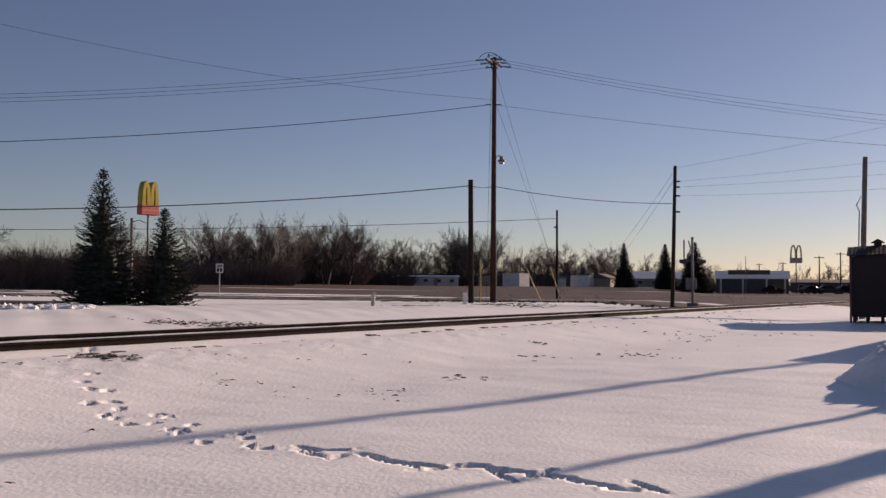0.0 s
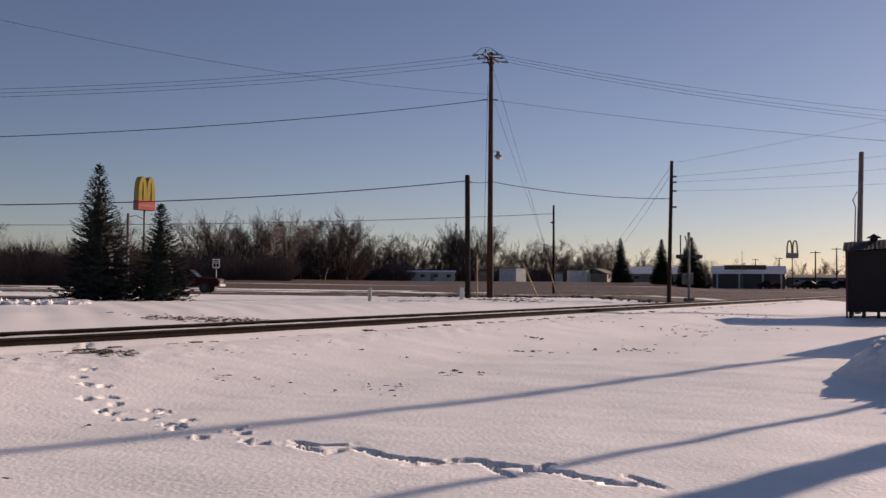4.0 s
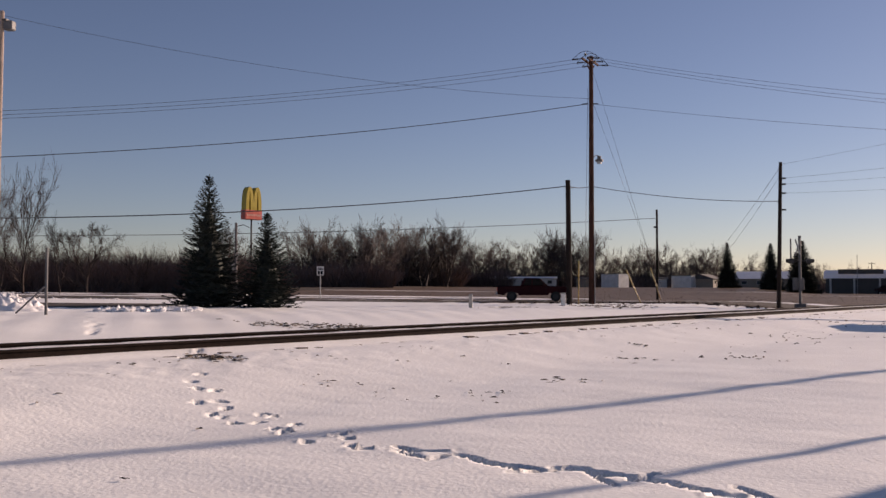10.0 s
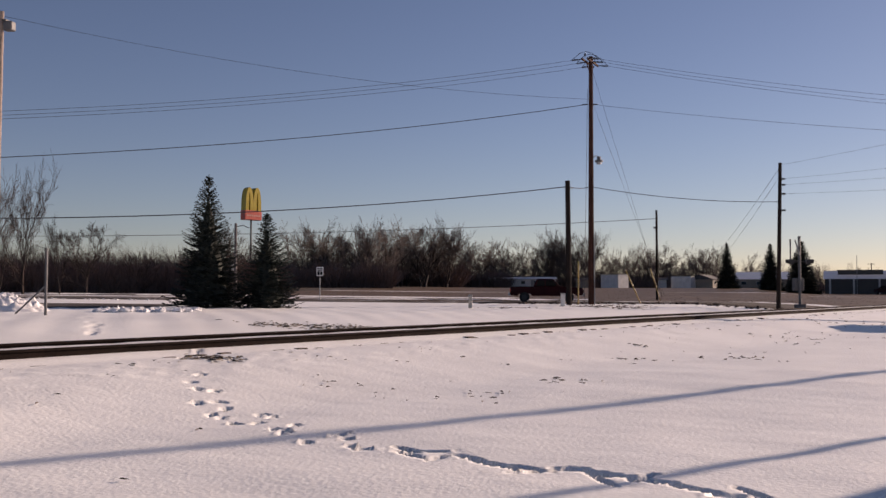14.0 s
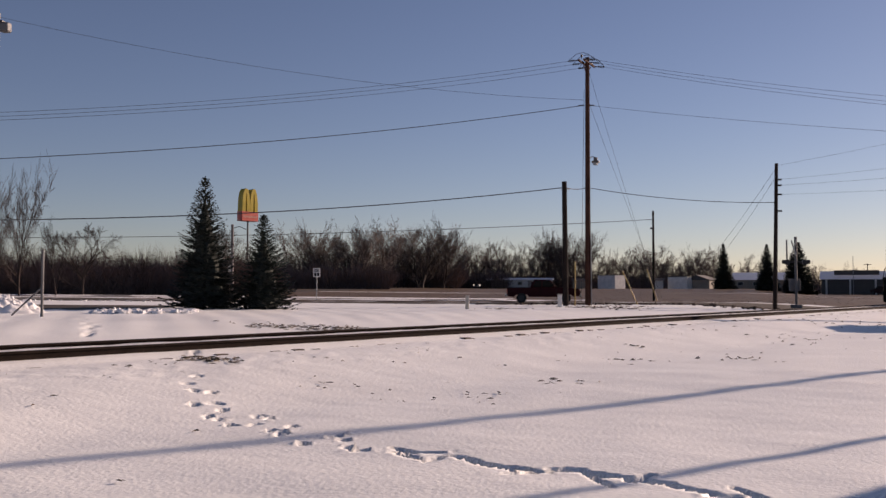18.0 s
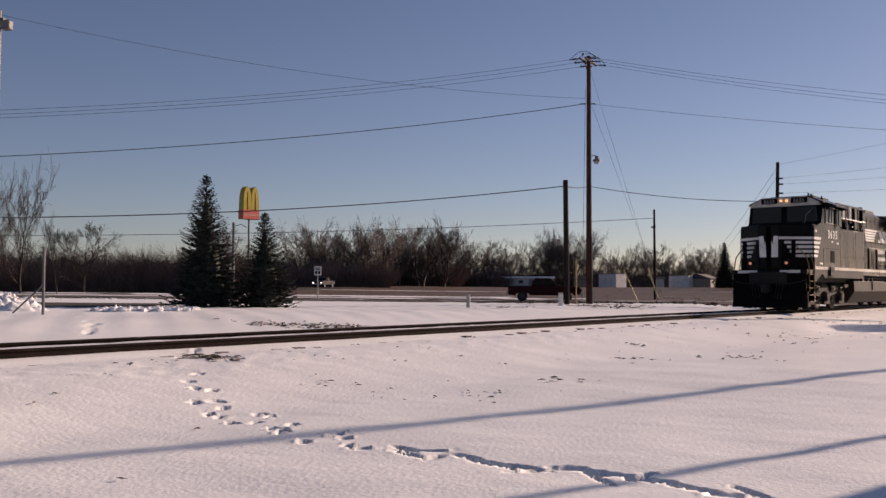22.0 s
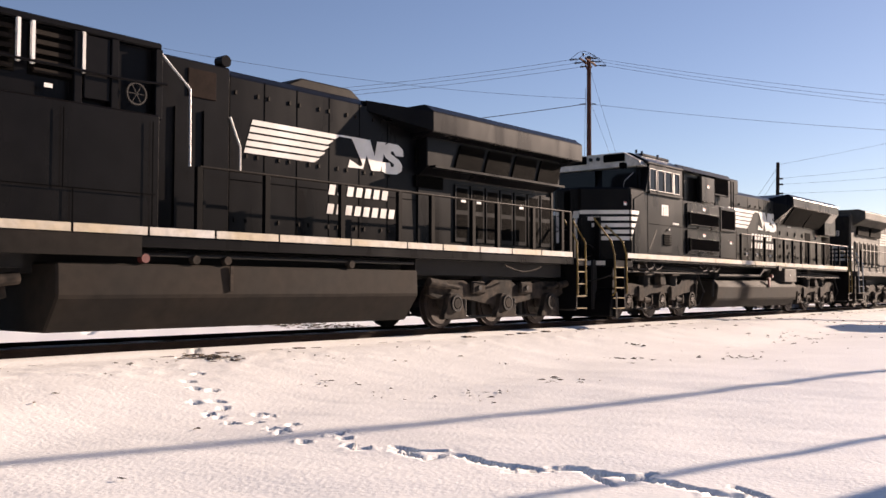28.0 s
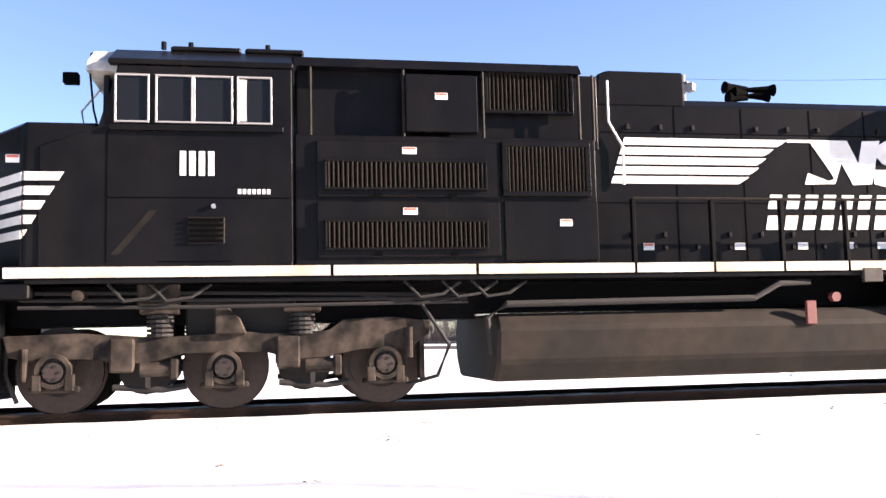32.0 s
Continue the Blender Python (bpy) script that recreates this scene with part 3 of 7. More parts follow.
for z, q in ((8.8, 0), (8.3, 0.5)):
    cable("overhead_wire", (p2_at.x + 0.2, p2_at.y, z), spot(-9.6 - q, 150) + Vector((0, 0, 3.6)), 0.5, 0.011)
for x, z in ((0.35, 13.0), (0.3, 15.0)):
    cable("guy_wire", (main_at.x + 0.1, main_at.y, z), (main_at.x + 6.5 - z * 0.1, main_at.y + 6, 0.9), 0.05, 0.008, "taut steel guy wire anchored in the field", "guy wires")


# ---- trees ----
def bare_tree(name, seed, height, spread, stems=1, levels=6, first=0.26, fine=1.0, bushy=False):
    """A forking leafless tree: trunk, limbs that divide again and again, and fine twigs. Returns trunk and crown meshes."""
    rng = random.Random(seed)
    bones = {0: [], 1: []}

    def turned(d, angle):
        a = rng.uniform(0, 6.28)
        side = d.cross(Vector((math.cos(a), math.sin(a), 0.3))).normalized()
        return (d * math.cos(angle) + side * math.sin(angle)).normalized()

    def grow(p, d, length, r, level):
        kind = 0 if level > levels - 3 else 1
        sides = 6 if level == levels else (4 if kind == 0 else 3)
        for i in range(3):
            d = (d + Vector((rng.gauss(0, 0.11), rng.gauss(0, 0.11), rng.gauss(0.05, 0.05)))).normalized()
            q = p + d * length / 3
            bones[kind].append((p, q, r, r * 0.9, sides))
            r, p = r * 0.9, q
            if level >= levels - 1 and i < (2 if level == levels else 3):
                for _ in range(2 if level == levels else 1):
                    grow(p, turned(d, rng.uniform(0.55, 1.0)), length * rng.uniform(0.45, 0.8) * (1 if level == levels else 0.8), r * 0.4, level - 3)
            if level <= levels - 2 and level > 0 and i < 2:
                twig(p, turned(d, rng.uniform(0.5, 0.95)), length * rng.uniform(0.45, 0.8), max(r * 0.5, 0.011))
        if level == 0:
            return
        count = 4 if bushy and level == levels else (3 if level == levels or rng.random() < 0.35 else 2)
        for k in range(count):
            angle = rng.uniform(0.12, 0.3) if k == 0 and not bushy else rng.uniform(0.35, 0.75) * spread
            grow(p, turned(d, angle), length * (rng.uniform(0.7, 0.85) if bushy else (rng.uniform(0.78, 0.95) if k == 0 else rng.uniform(0.5, 0.78))), r * (0.82 if k == 0 else 0.62), level - 1)

    def twig(p, d, length, r):
        for i in range(2):
            d = (d + Vector((rng.gauss(0, 0.16), rng.gauss(0, 0.16), rng.gauss(0.07, 0.06)))).normalized()
            q = p + d * length / 2
            bones[1].append((p, q, r, r * 0.7, 3))
            p, r = q, r * 0.7
            o = turned(d, rng.uniform(0.4, 0.9))
            bones[1].append((p, p + o * length * 0.35, r * 0.8, r * 0.5, 3))

    for k in range(stems):
        lean = Vector((0, 0, 1)) if stems == 1 else turned(Vector((0, 0, 1)), rng.uniform(0.08, 0.25))
        grow(Vector((0.12 * k, 0.05 * k, -0.25)), lean, height * first * rng.uniform(0.9, 1.1), height * 0.017 / stems ** 0.4, levels)
    top = max(b.z for kind in (0, 1) for a, b, *_ in bones[kind])
    fit = height / top
    meshes = []
    for kind, mat in ((0, BARK), (1, TWIG)):
        verts, faces = [], []
        for a, b, r0, r1, sides in bones[kind]:
            a, b = a * fit, b * fit
            d = (b - a).normalized()
            s = d.cross(Vector((0.3, 0.9, 0.1))).normalized()
            u = s.cross(d)
            i = len(verts)
            for c, r in ((a, max(r0, 0.011) * fine), (b, max(r1, 0.009) * fine)):
                verts += [c + (s * math.cos(t) + u * math.sin(t)) * r for t in (6.2832 * k / sides for k in range(sides))]
            faces += [(i + k, i + (k + 1) % sides, i + sides + (k + 1) % sides, i + sides + k) for k in range(sides)]
        me = bpy.data.meshes.new(name)
        me.from_pydata([tuple(v) for v in verts], [], faces)
        me.materials.append(mat)
        meshes.append(me)
    return meshes


def tree_thing(kind, at, scale, turn, label, slim=1.0):
    ob = tagged(new("bare_tree"), label, "tree", "bare trees")
    ob.matrix_basis = Matrix.Translation(at) @ Matrix.Rotation(turn, 4, "Z") @ Matrix.Diagonal((scale * slim, scale * slim, scale, 1))
    part("trunk", kind[0], BARK, ob)
    part("crown", kind[1], TWIG, ob)
    return ob


TREES = [bare_tree("tree_shape", 11 + i, 10, w, n, 6, f, 1.25) for i, (w, n, f) in enumerate(((0.8, 1, 0.3), (1.0, 1, 0.24), (0.7, 2, 0.24), (0.9, 1, 0.34), (0.75, 2, 0.28), (1.1, 1, 0.27)))]
SLENDER = [bare_tree("slender_tree_shape", 31 + i, 10, 0.42, n, 6, 0.32, 0.95) for i, n in enumerate((1, 2))]
ROUND = bare_tree("round_tree_shape", 47, 10, 0.95, 1, 6, 0.24, 1.7, True)
for pair in SLENDER + [ROUND]:
    for me in pair:
        me.materials[0] = TWIG_DARK
rng = random.Random(21)
WOOD, TRAILER, FAR_TREE, ROADSIDE = "bare leafless woodland tree, grey-brown twigs", "bare leafless tree behind parked trailers", "far bare tree beyond low buildings", "bare roadside tree, thin twigs"
for az0, az1, d, height, count, label in (
        (15.0, 8.9, 172, 12.4, 17, WOOD), (14.8, 9.0, 188, 13.0, 10, WOOD),
        (8.9, 5.7, 196, 14.6, 11, WOOD), (8.6, 5.8, 212, 15.0, 7, WOOD),
        (4.8, 0.0, 235, 13.6, 13, WOOD), (4.6, 0.2, 250, 13.8, 8, WOOD),
        (0.0, -2.9, 236, 15.4, 9, TRAILER), (-0.2, -2.6, 250, 15.2, 5, TRAILER),
        (-2.9, -5.3, 250, 11.6, 8, TRAILER), (-5.3, -10.2, 250, 12.4, 14, TRAILER), (-5.0, -10.0, 266, 12.0, 9, TRAILER),
        (-10.2, -14, 270, 9.6, 10, TRAILER), (-14, -27, 310, 9.4, 34, FAR_TREE),
        (33, 25, 126, 5.2, 9, ROADSIDE), (25, 15.5, 128, 5.4, 14, ROADSIDE), (62, 34, 95, 8.0, 16, ROADSIDE), (55, 16, 138, 6.0, 26, WOOD)):
    for i in range(count):
        k = (i + rng.uniform(0.1, 0.9)) / count
        tree_thing(TREES[rng.randrange(6)], spot(az0 + (az1 - az0) * k, d + rng.uniform(-6, 8)), height * rng.choice((0.66, 0.8, 0.9, 0.97, 1.0, 1.05)) * rng.uniform(0.95, 1.02) / 10, rng.uniform(0, 6.28), label)
for az, d, h, kind in ((30.0, 92, 12.9, 1), (31.9, 97, 12.0, 0), (28.1, 95, 8.0, 0), (33.4, 90, 11.0, 1), (31.2, 99, 8.5, 0)):
    tree_thing(SLENDER[kind], spot(az, d), h / 10, az, "tall slender bare tree by the road", 0.66)
for az, d, h in ((26.7, 100, 7.3), (18.6, 104, 7.4), (23.9, 112, 4.6), (20.9, 112, 4.4)):
    tree_thing(ROUND, spot(az, d), h / 10, az, "bare tree with a rounded crown by the road")


def brush(name, bands, seed, label):
    """Tangled leafless undergrowth: many thin stems."""
    rng = np.random.default_rng(seed)
    verts, faces = [], []
    for az0, az1, d0, d1, h, count in bands:
        for i in range(count):
            az, d = rng.uniform(az1, az0), rng.uniform(d0, d1)
            p = spot(az, d)
            hh = h * rng.uniform(0.3, 1.0) * (0.72 + 0.2 * math.sin(az * 1.7) * math.sin(az * 4.1) + 0.14 * math.sin(az * 11.3))
            lean = Vector((rng.normal(0, 0.55), rng.normal(0, 0.55), 1.0)).normalized() * hh
            w = 0.022 * d / 100 * rng.uniform(0.5, 1.7)
            side = Vector((w, 0, 0))
            k = len(verts)
            mid = p + lean * 0.5 + Vector((rng.normal(0, 0.2), 0, 0))
            verts += [tuple(p - side), tuple(p + side), tuple(mid - side * 0.8), tuple(mid + side * 0.8), tuple(p + lean)]
            faces += [(k, k + 1, k + 3, k + 2), (k + 2, k + 3, k + 4)]
            for _ in range(2):
                o = mid + lean * rng.uniform(-0.1, 0.3)
                e = o + Vector((rng.normal(0, 0.5), rng.normal(0, 0.3), rng.uniform(0.1, 0.7))) * hh * 0.4
                k = len(verts)
                verts += [tuple(o), tuple(o + side), tuple(e)]
                faces += [(k, k + 1, k + 2)]
    me = bpy.data.meshes.new(name)
    me.from_pydata(verts, [], faces)
    me.materials.append(BRUSH)
    tagged(new(name, me), label, "undergrowth", kind="stuff")


brush("undergrowth", ((16.5, 9.0, 158, 188, 6.8, 14000), (9.2, 4.8, 197, 228, 7.8, 11000), (4.8, 1.8, 222, 245, 6.6, 5000), (2.2, -13, 240, 280, 6.2, 13000), (-9, -27, 300, 340, 6.0, 5000), (34, 16, 110, 142, 7.6, 26000), (60, 33, 90, 120, 5.0, 6000)), 4, "tangled leafless brown undergrowth along the woods")


def spruce(height, seed, base=1.35, thick=1.0):
    """Trunk, and whorls of drooping boughs with sprays of needles."""
    rng = random.Random(seed)
    verts, faces = [], []

    def spray(o, d, length, width):
        side = d.cross(Vector((0, 0, 1))).normalized()
        for k in range(3):
            tip = o + (d + side * (k - 1) * 0.55 + Vector((0, 0, rng.uniform(-0.25, 0.2)))).normalized() * length * rng.uniform(0.7, 1.1)
            w = side * width * rng.uniform(0.7, 1.2) + Vector((0, 0, width * rng.uniform(-0.5, 0.5)))
            i = len(verts)
            mid = o.lerp(tip, 0.55)
            verts.extend((tuple(o), tuple(mid + w), tuple(tip), tuple(mid - w)))
            faces.append((i, i + 1, i + 2, i + 3))
    tiers = int(height / 0.15)
    for tier in range(tiers):
        k0 = (tier + rng.uniform(-0.2, 0.2)) / tiers
        count = int(10 + 18 * (1 - k0))
        for n in range(count):
            k = min(max(k0 + rng.gauss(0, 0.008), 0.0), 0.97)
            z = 0.12 + (height - 0.12) * k
            a = 6.2832 * (n + rng.uniform(-0.4, 0.4)) / count + tier * 0.7
            uneven = 0.9 + 0.14 * math.sin(a * 2 + z * 2.3 + seed) * math.sin(z * 3.1 + a) + (0.10 if rng.random() < 0.25 else 0.0)
            rr = (base * 1.16 * (1 - k) ** 0.92 + 0.05) * uneven * rng.uniform(0.72, 1.06)
            out = Vector((math.cos(a), math.sin(a), 0))
            rise = 0.85 * k - 0.24
            steps = max(3, int(rr / 0.1))
            for st in range(steps):
                q = (st + 1) / steps
                if q < 0.25 and k < 0.8:
                    continue
                o = Vector((0, 0, z)) + out * rr * q + Vector((0, 0, rr * (rise * q - 0.2 * q * q + 0.26 * q ** 4)))
                spray(o, (out + Vector((0, 0, 0.12 + 0.5 * k))).normalized(), 0.11 + 0.15 * (1 - k) * (1.1 - 0.5 * q), (0.034 + 0.04 * (1 - k)) * thick)
    for n in range(14):
        o = Vector((0, 0, height * (0.955 + 0.0035 * n)))
        a = rng.uniform(0, 6.28)
        spray(o, Vector((math.cos(a), math.sin(a), 1.2)).normalized(), 0.16 - 0.007 * n, 0.015)
    i = len(verts)
    for ring in range(9):
        zz, rad = 0.15 + height * 0.8 * ring / 8, base * 0.56 * (1 - ring / 8.3)
        verts.extend((rad * math.cos(t) * rng.uniform(0.8, 1.2), rad * math.sin(t) * rng.uniform(0.8, 1.2), zz) for t in (6.2832 * j / 12 for j in range(12)))
    faces.extend((i + r * 12 + j, i + r * 12 + (j + 1) % 12, i + (r + 1) * 12 + (j + 1) % 12, i + (r + 1) * 12 + j) for r in range(8) for j in range(12))
    me = bpy.data.meshes.new("spruce_crown")
    me.from_pydata(verts, [], faces)
    me.materials.append(NEEDLE)
    tr = bmesh.new()
    tube(tr, [(0, 0, -0.2), (0.01, 0, height * 0.5), (0, 0, height)], height * 0.017, 7, taper=0.008)
    return me, tr


for at, h, seed, base, label in (((-15.75, 43.3), 6.3, 1, 1.76, "dense dark green spruce, tall and narrow, in snow"), ((-13.0, 43.7), 4.5, 2, 1.48, "dense dark green spruce, shorter, in snow")):
    crown, tr = spruce(h, seed, base)
    ob = thing("spruce", label, "tree", (at[0], at[1], land_z(*at)), "spruces")
    part("trunk", tr, BARK, ob)
    part("crown", crown, NEEDLE, ob)
far_crown, far_trunk = spruce(6.5, 7, 1.9, 2.0)
tm = bpy.data.meshes.new("far_trunk")
far_trunk.to_mesh(tm)
far_trunk.free()
tm.materials.append(BARK)
for az, d, sc, w in ((-10.9, 175, 1.25, 0.85), (-13.3, 160, 1.16, 0.9), (-15.0, 150, 1.2, 1.1), (-14.65, 165, 1.0, 0.9)):
    ob = tagged(new("spruce"), "dark conifer standing among far buildings", "tree", "spruces")
    ob.matrix_basis = Matrix.Translation(spot(az, d)) @ Matrix.Diagonal((sc * w, sc * w, sc, 1))
    part("trunk", tm, BARK, ob)
    part("crown", far_crown, NEEDLE, ob)


# ---- snow heaps, windrows and litter on the snow ----
def snow_heap(name, centre, radii, height, seed, label, turn=0.0, rough=0.16, detail=44):
    """A ploughed mound with clods tumbled over it."""
    nz = Vector((seed * 3.1, seed * 1.7, 0))
    verts, faces = [], []
    cx, cy = centre
    for i in range(detail):
        r = (i + 1) / detail
        for j in range(detail * 2):
            a = math.pi * j / detail
            x, y = math.cos(a) * r * radii[0], math.sin(a) * r * radii[1]
            X, Y = x * math.cos(turn) - y * math.sin(turn), x * math.sin(turn) + y * math.cos(turn)
            p = Vector((X, Y, 0))
            h = height * (1 - r ** 1.5) * (0.85 + 0.3 * noise.noise(p * 0.5 + nz))
            h += rough * (noise.noise(p * 1.9 + nz) + 0.6 * noise.noise(p * 4.5 + nz) + 0.5 * noise.noise(p * 8 + nz) + 0.4 * noise.noise(p * 15 + nz) + 0.25 * abs(noise.noise(p * 24 + nz))) * min(1, (1 - r) * 3)
            verts.append((X, Y, max(h, -0.1 + 0.1 * (r < 1)) - 0.06 * r))
    w = detail * 2
    for i in range(detail - 1):
        for j in range(w):
            faces.append((i * w + j, i * w + (j + 1) % w, (i + 1) * w + (j + 1) % w, (i + 1) * w + j))
    k = len(verts)
    verts.append((0, 0, height))
    faces += [(k, (j + 1) % w, j) for j in range(w)]
    me = bpy.data.meshes.new(name)
    me.from_pydata(verts, [], [f[::-1] for f in faces])
    me.materials.append(SNOW)
    me.shade_smooth()
    ob = tagged(new(name, me), label, "snow heap", "snow heaps")
    ob.location = (cx, cy, land_z(cx, cy))
    return ob


snow_heap("snow_mound", (9.5, 14.4), (4.0, 2.7), 1.65, 2, "ploughed heap of lumpy snow in shade", 0.5, 0.26, 60)
snow_heap("snow_mound", (-20.4, 33.6), (2.1, 1.3), 0.66, 5, "rough pile of ploughed snow by the drive", 0.1, 0.24)


def windrow(name, p0, p1, width, height, count, seed, label, mat=None):
    """A row of tumbled snow lumps, joined into one ridge."""
    rng = random.Random(seed)
    bm = bmesh.new()
    for i in range(count):
        k = rng.random()
        x, y = p0[0] + (p1[0] - p0[0]) * k + rng.gauss(0, width * 0.3), p0[1] + (p1[1] - p0[1]) * k + rng.gauss(0, width)
        s = rng.uniform(0.5, 1.0) * height
        ret = bmesh.ops.create_icosphere(bm, subdivisions=1 if height < 0.2 else 2, radius=s, matrix=Matrix.Translation((x, y, land_z(x, y) + s * 0.25)) @ Matrix.Rotation(rng.uniform(0, 6), 4, "Z") @ Matrix.Diagonal((rng.uniform(0.6, 1.4), 1, rng.uniform(0.5, 1.0), 1)))
        for v in ret["verts"]:
            v.co += Vector((0, 0, 1)) * 0.7 * s * noise.noise(v.co * 7.0) + Vector((1, 0.3, 0)) * 0.7 * s * noise.noise(v.co * 6.0 + Vector((9, 0, 0)))
    ob = part(name, bm, mat or SNOW, smooth=False)
    return tagged(ob, label, "clods" if mat else "snow bank", "" if mat else "snow heaps", "stuff")


windrow("snow_bank", (-16.7, 34.3), (-13.8, 36.4), 0.34, 0.16, 520, 3, "tumbled lumps of ploughed snow along the drive")
windrow("snow_bank", (-42, 60.6), (-20, 61.0), 0.25, 0.10, 90, 4, "low ridge of ploughed snow along the road edge")
windrow("earth_clods", (-1, 60.5), (22, 60.0), 0.9, 0.14, 150, 8, "dark clods of bare earth at the field edge", GRAVEL)


def litter(name, spots, label, seed):
    """Dark stalks, bark and clods lying on the snow."""
    rng = random.Random(seed)
    verts, faces = [], []
    for x, y, spread, count, size in spots:
        for i in range(count):
            px, py = x + rng.gauss(0, spread), y + rng.gauss(0, spread * 0.8)
            z = land_z(px, py) + 0.012
            a, ln, w = rng.uniform(0, 6.28), size * rng.uniform(0.5, 1.5), size * rng.uniform(0.12, 0.3)
            d, s = Vector((math.cos(a), math.sin(a), 0)) * ln, Vector((-math.sin(a), math.cos(a), 0)) * w
            p, k, hgt = Vector((px, py, z)), len(verts), Vector((0, 0, w * rng.uniform(0.6, 1.4)))
            verts += [tuple(p - d - s), tuple(p + d * 0.8 - s), tuple(p + d), tuple(p + s), tuple(p + hgt), tuple(p + d * 0.5 + hgt * 0.8)]
            faces += [(k, k + 1, k + 5, k + 4), (k + 1, k + 2, k + 5), (k + 2, k + 3, k + 4, k + 5), (k + 3, k, k + 4)]
    me = bpy.data.meshes.new(name)
    me.from_pydata(verts, [], faces)
    me.materials.append(WEED)
    tagged(new(name, me), label, "litter", kind="stuff")


rng = random.Random(17)
patches = [(-4.95, 13.85, 0.22, 70, 0.07), (-8.2, 28.3, 0.5, 60, 0.1), (-7.1, 28.9, 0.6, 90, 0.1), (-6.0, 29.4, 0.5, 80, 0.1), (-1.1, 12.4, 0.5, 14, 0.05), (-2.6, 12.9, 0.4, 10, 0.05), (2.2, 21.5, 0.1, 9, 0.09), (3.9, 18.9, 0.35, 16, 0.07), (1.9, 18.7, 0.3, 10, 0.06), (0.4, 14.3, 0.22, 14, 0.06),
           (6.84, 26.7, 0.5, 14, 0.07), (10.1, 34.3, 0.8, 16, 0.08), (12.4, 37.0, 0.8, 16, 0.08), (4.5, 51.4, 0.8, 40, 0.12), (7.9, 46.9, 0.7, 30, 0.12), (6.5, 24.5, 0.6, 7, 0.06), (9.5, 27.0, 0.7, 7, 0.07), (7.8, 28.5, 0.7, 6, 0.07), (3.0, 51.0, 0.9, 70, 0.14), (-1.5, 46.5, 0.5, 40, 0.12), (4.5, 54, 1.0, 60, 0.14), (-12.0, 9.5, 0.5, 16, 0.05), (-8.2, 7.1, 0.15, 14, 0.04)]
for i in range(120):
    s, l = rng.uniform(-12, 30), rng.uniform(6.0, 12.3)
    p = on_track(s, l)
    patches.append((p.x, p.y, 0.05, rng.choice((1, 1, 1, 2, 3)), rng.uniform(0.015, 0.05)))
for i in range(60):
    p = on_track(rng.uniform(-5, 45), rng.uniform(11.0, 12.3))
    patches.append((p.x, p.y, 0.06, 2, rng.uniform(0.02, 0.05)))
litter("plant_litter", patches, "scattered dark stalks and clods on the snow", 6)


def grass_tufts():
    """Dead standing grass along the field's near edge."""
    rng = random.Random(12)
    verts, faces = [], []
    for i in range(5000):
        x, y = rng.uniform(-30, 60), 71 + rng.random() ** 1.7 * 90
        if x < 0 and y < 92:
            continue
        if rng.random() < 0.25:
            x, y = rng.uniform(0, 34), rng.uniform(60.5, 62.4)
        z, h, w = land_z(x, y), rng.uniform(0.04, 0.12), rng.uniform(0.01, 0.03)
        lean = rng.gauss(0, 0.12)
        k = len(verts)
        verts += [(x - w, y, z), (x + w, y, z), (x + lean, y + rng.gauss(0, 0.1), z + h)]
        faces.append((k, k + 1, k + 2))
    me = bpy.data.meshes.new("grass")
    me.from_pydata(verts, [], faces)
    me.materials.append(material("dead_grass", (0.13, 0.094, 0.066), 0.95, vary=0.4, grain=3, stain=0.2, bump=0))
    tagged(new("dead_grass", me), "tan dead standing grass in the field", "grass", kind="stuff")


grass_tufts()


# ---- signs, posts and the crossing signal ----
def arch_curve(x0, x1, z0, z1, depth, r):
    """One tall arch of a flattened bar."""
    bm = bmesh.new()
    outer, inner = [], []
    for k in range(17):
        a = math.pi * k / 16
        cx, hw = (x0 + x1) / 2, (x1 - x0) / 2
        c, s = -math.cos(a), math.sin(a) ** 0.7 if math.sin(a) > 0 else 0
        outer.append((cx + hw * c, z0 + (z1 - z0) * s))
        inner.append((cx + (hw - r) * c, z0 + (z1 - z0 - r * 1.2) * s))
    return prism(bm, outer + inner[::-1], "y", -depth / 2, depth / 2)


WORN_LETTER = material("worn_letter_paint", (0.66, 0.3, 0.24), 0.5, vary=0.2, bump=0)


def arches_sign(at, post_h, scale, turn, label, thick=0.5, box_mat=None):
    ob = thing("roadside_sign", label, "sign", Matrix.Translation(at) @ Matrix.Rotation(turn, 4, "Z"))
    part("post", T([(0, 0, -0.3), (0, 0, post_h)], 0.13 * scale, 12), DARK_METAL, ob)
    part("sign_box", B(-1.55 * scale, 1.55 * scale, -0.6 * scale, 0.6 * scale, post_h, post_h + 1.45 * scale, bevel=0.04), box_mat or RED_SIGN, ob, "sign box under the arches")
    for k in range(8):
        part("word_bar", B((-1.3 + k * 0.33) * scale, (-1.08 + k * 0.33) * scale, -0.62 * scale, -0.602 * scale, post_h + 0.5 * scale, post_h + 0.8 * scale), WORN_LETTER, ob)
    for s in (-1, 1):
        a, b = sorted((0.0, s * 1.45 * scale))
        part("arch", arch_curve(a, b, post_h + 1.45 * scale, post_h + 4.95 * scale, 1.15 * scale, thick * scale), YELLOW, ob, "tall yellow arch")
    return ob


arches_sign(spot(17.5, 128), 9.55, 0.88, radians(55), "yellow double-arch sign over a red box on a tall post", 0.6)
arches_sign(spot(-20.6, 170), 5.2, 0.62, radians(-10), "far yellow double-arch sign on a dark post", 0.22, WHITE_DIRTY)

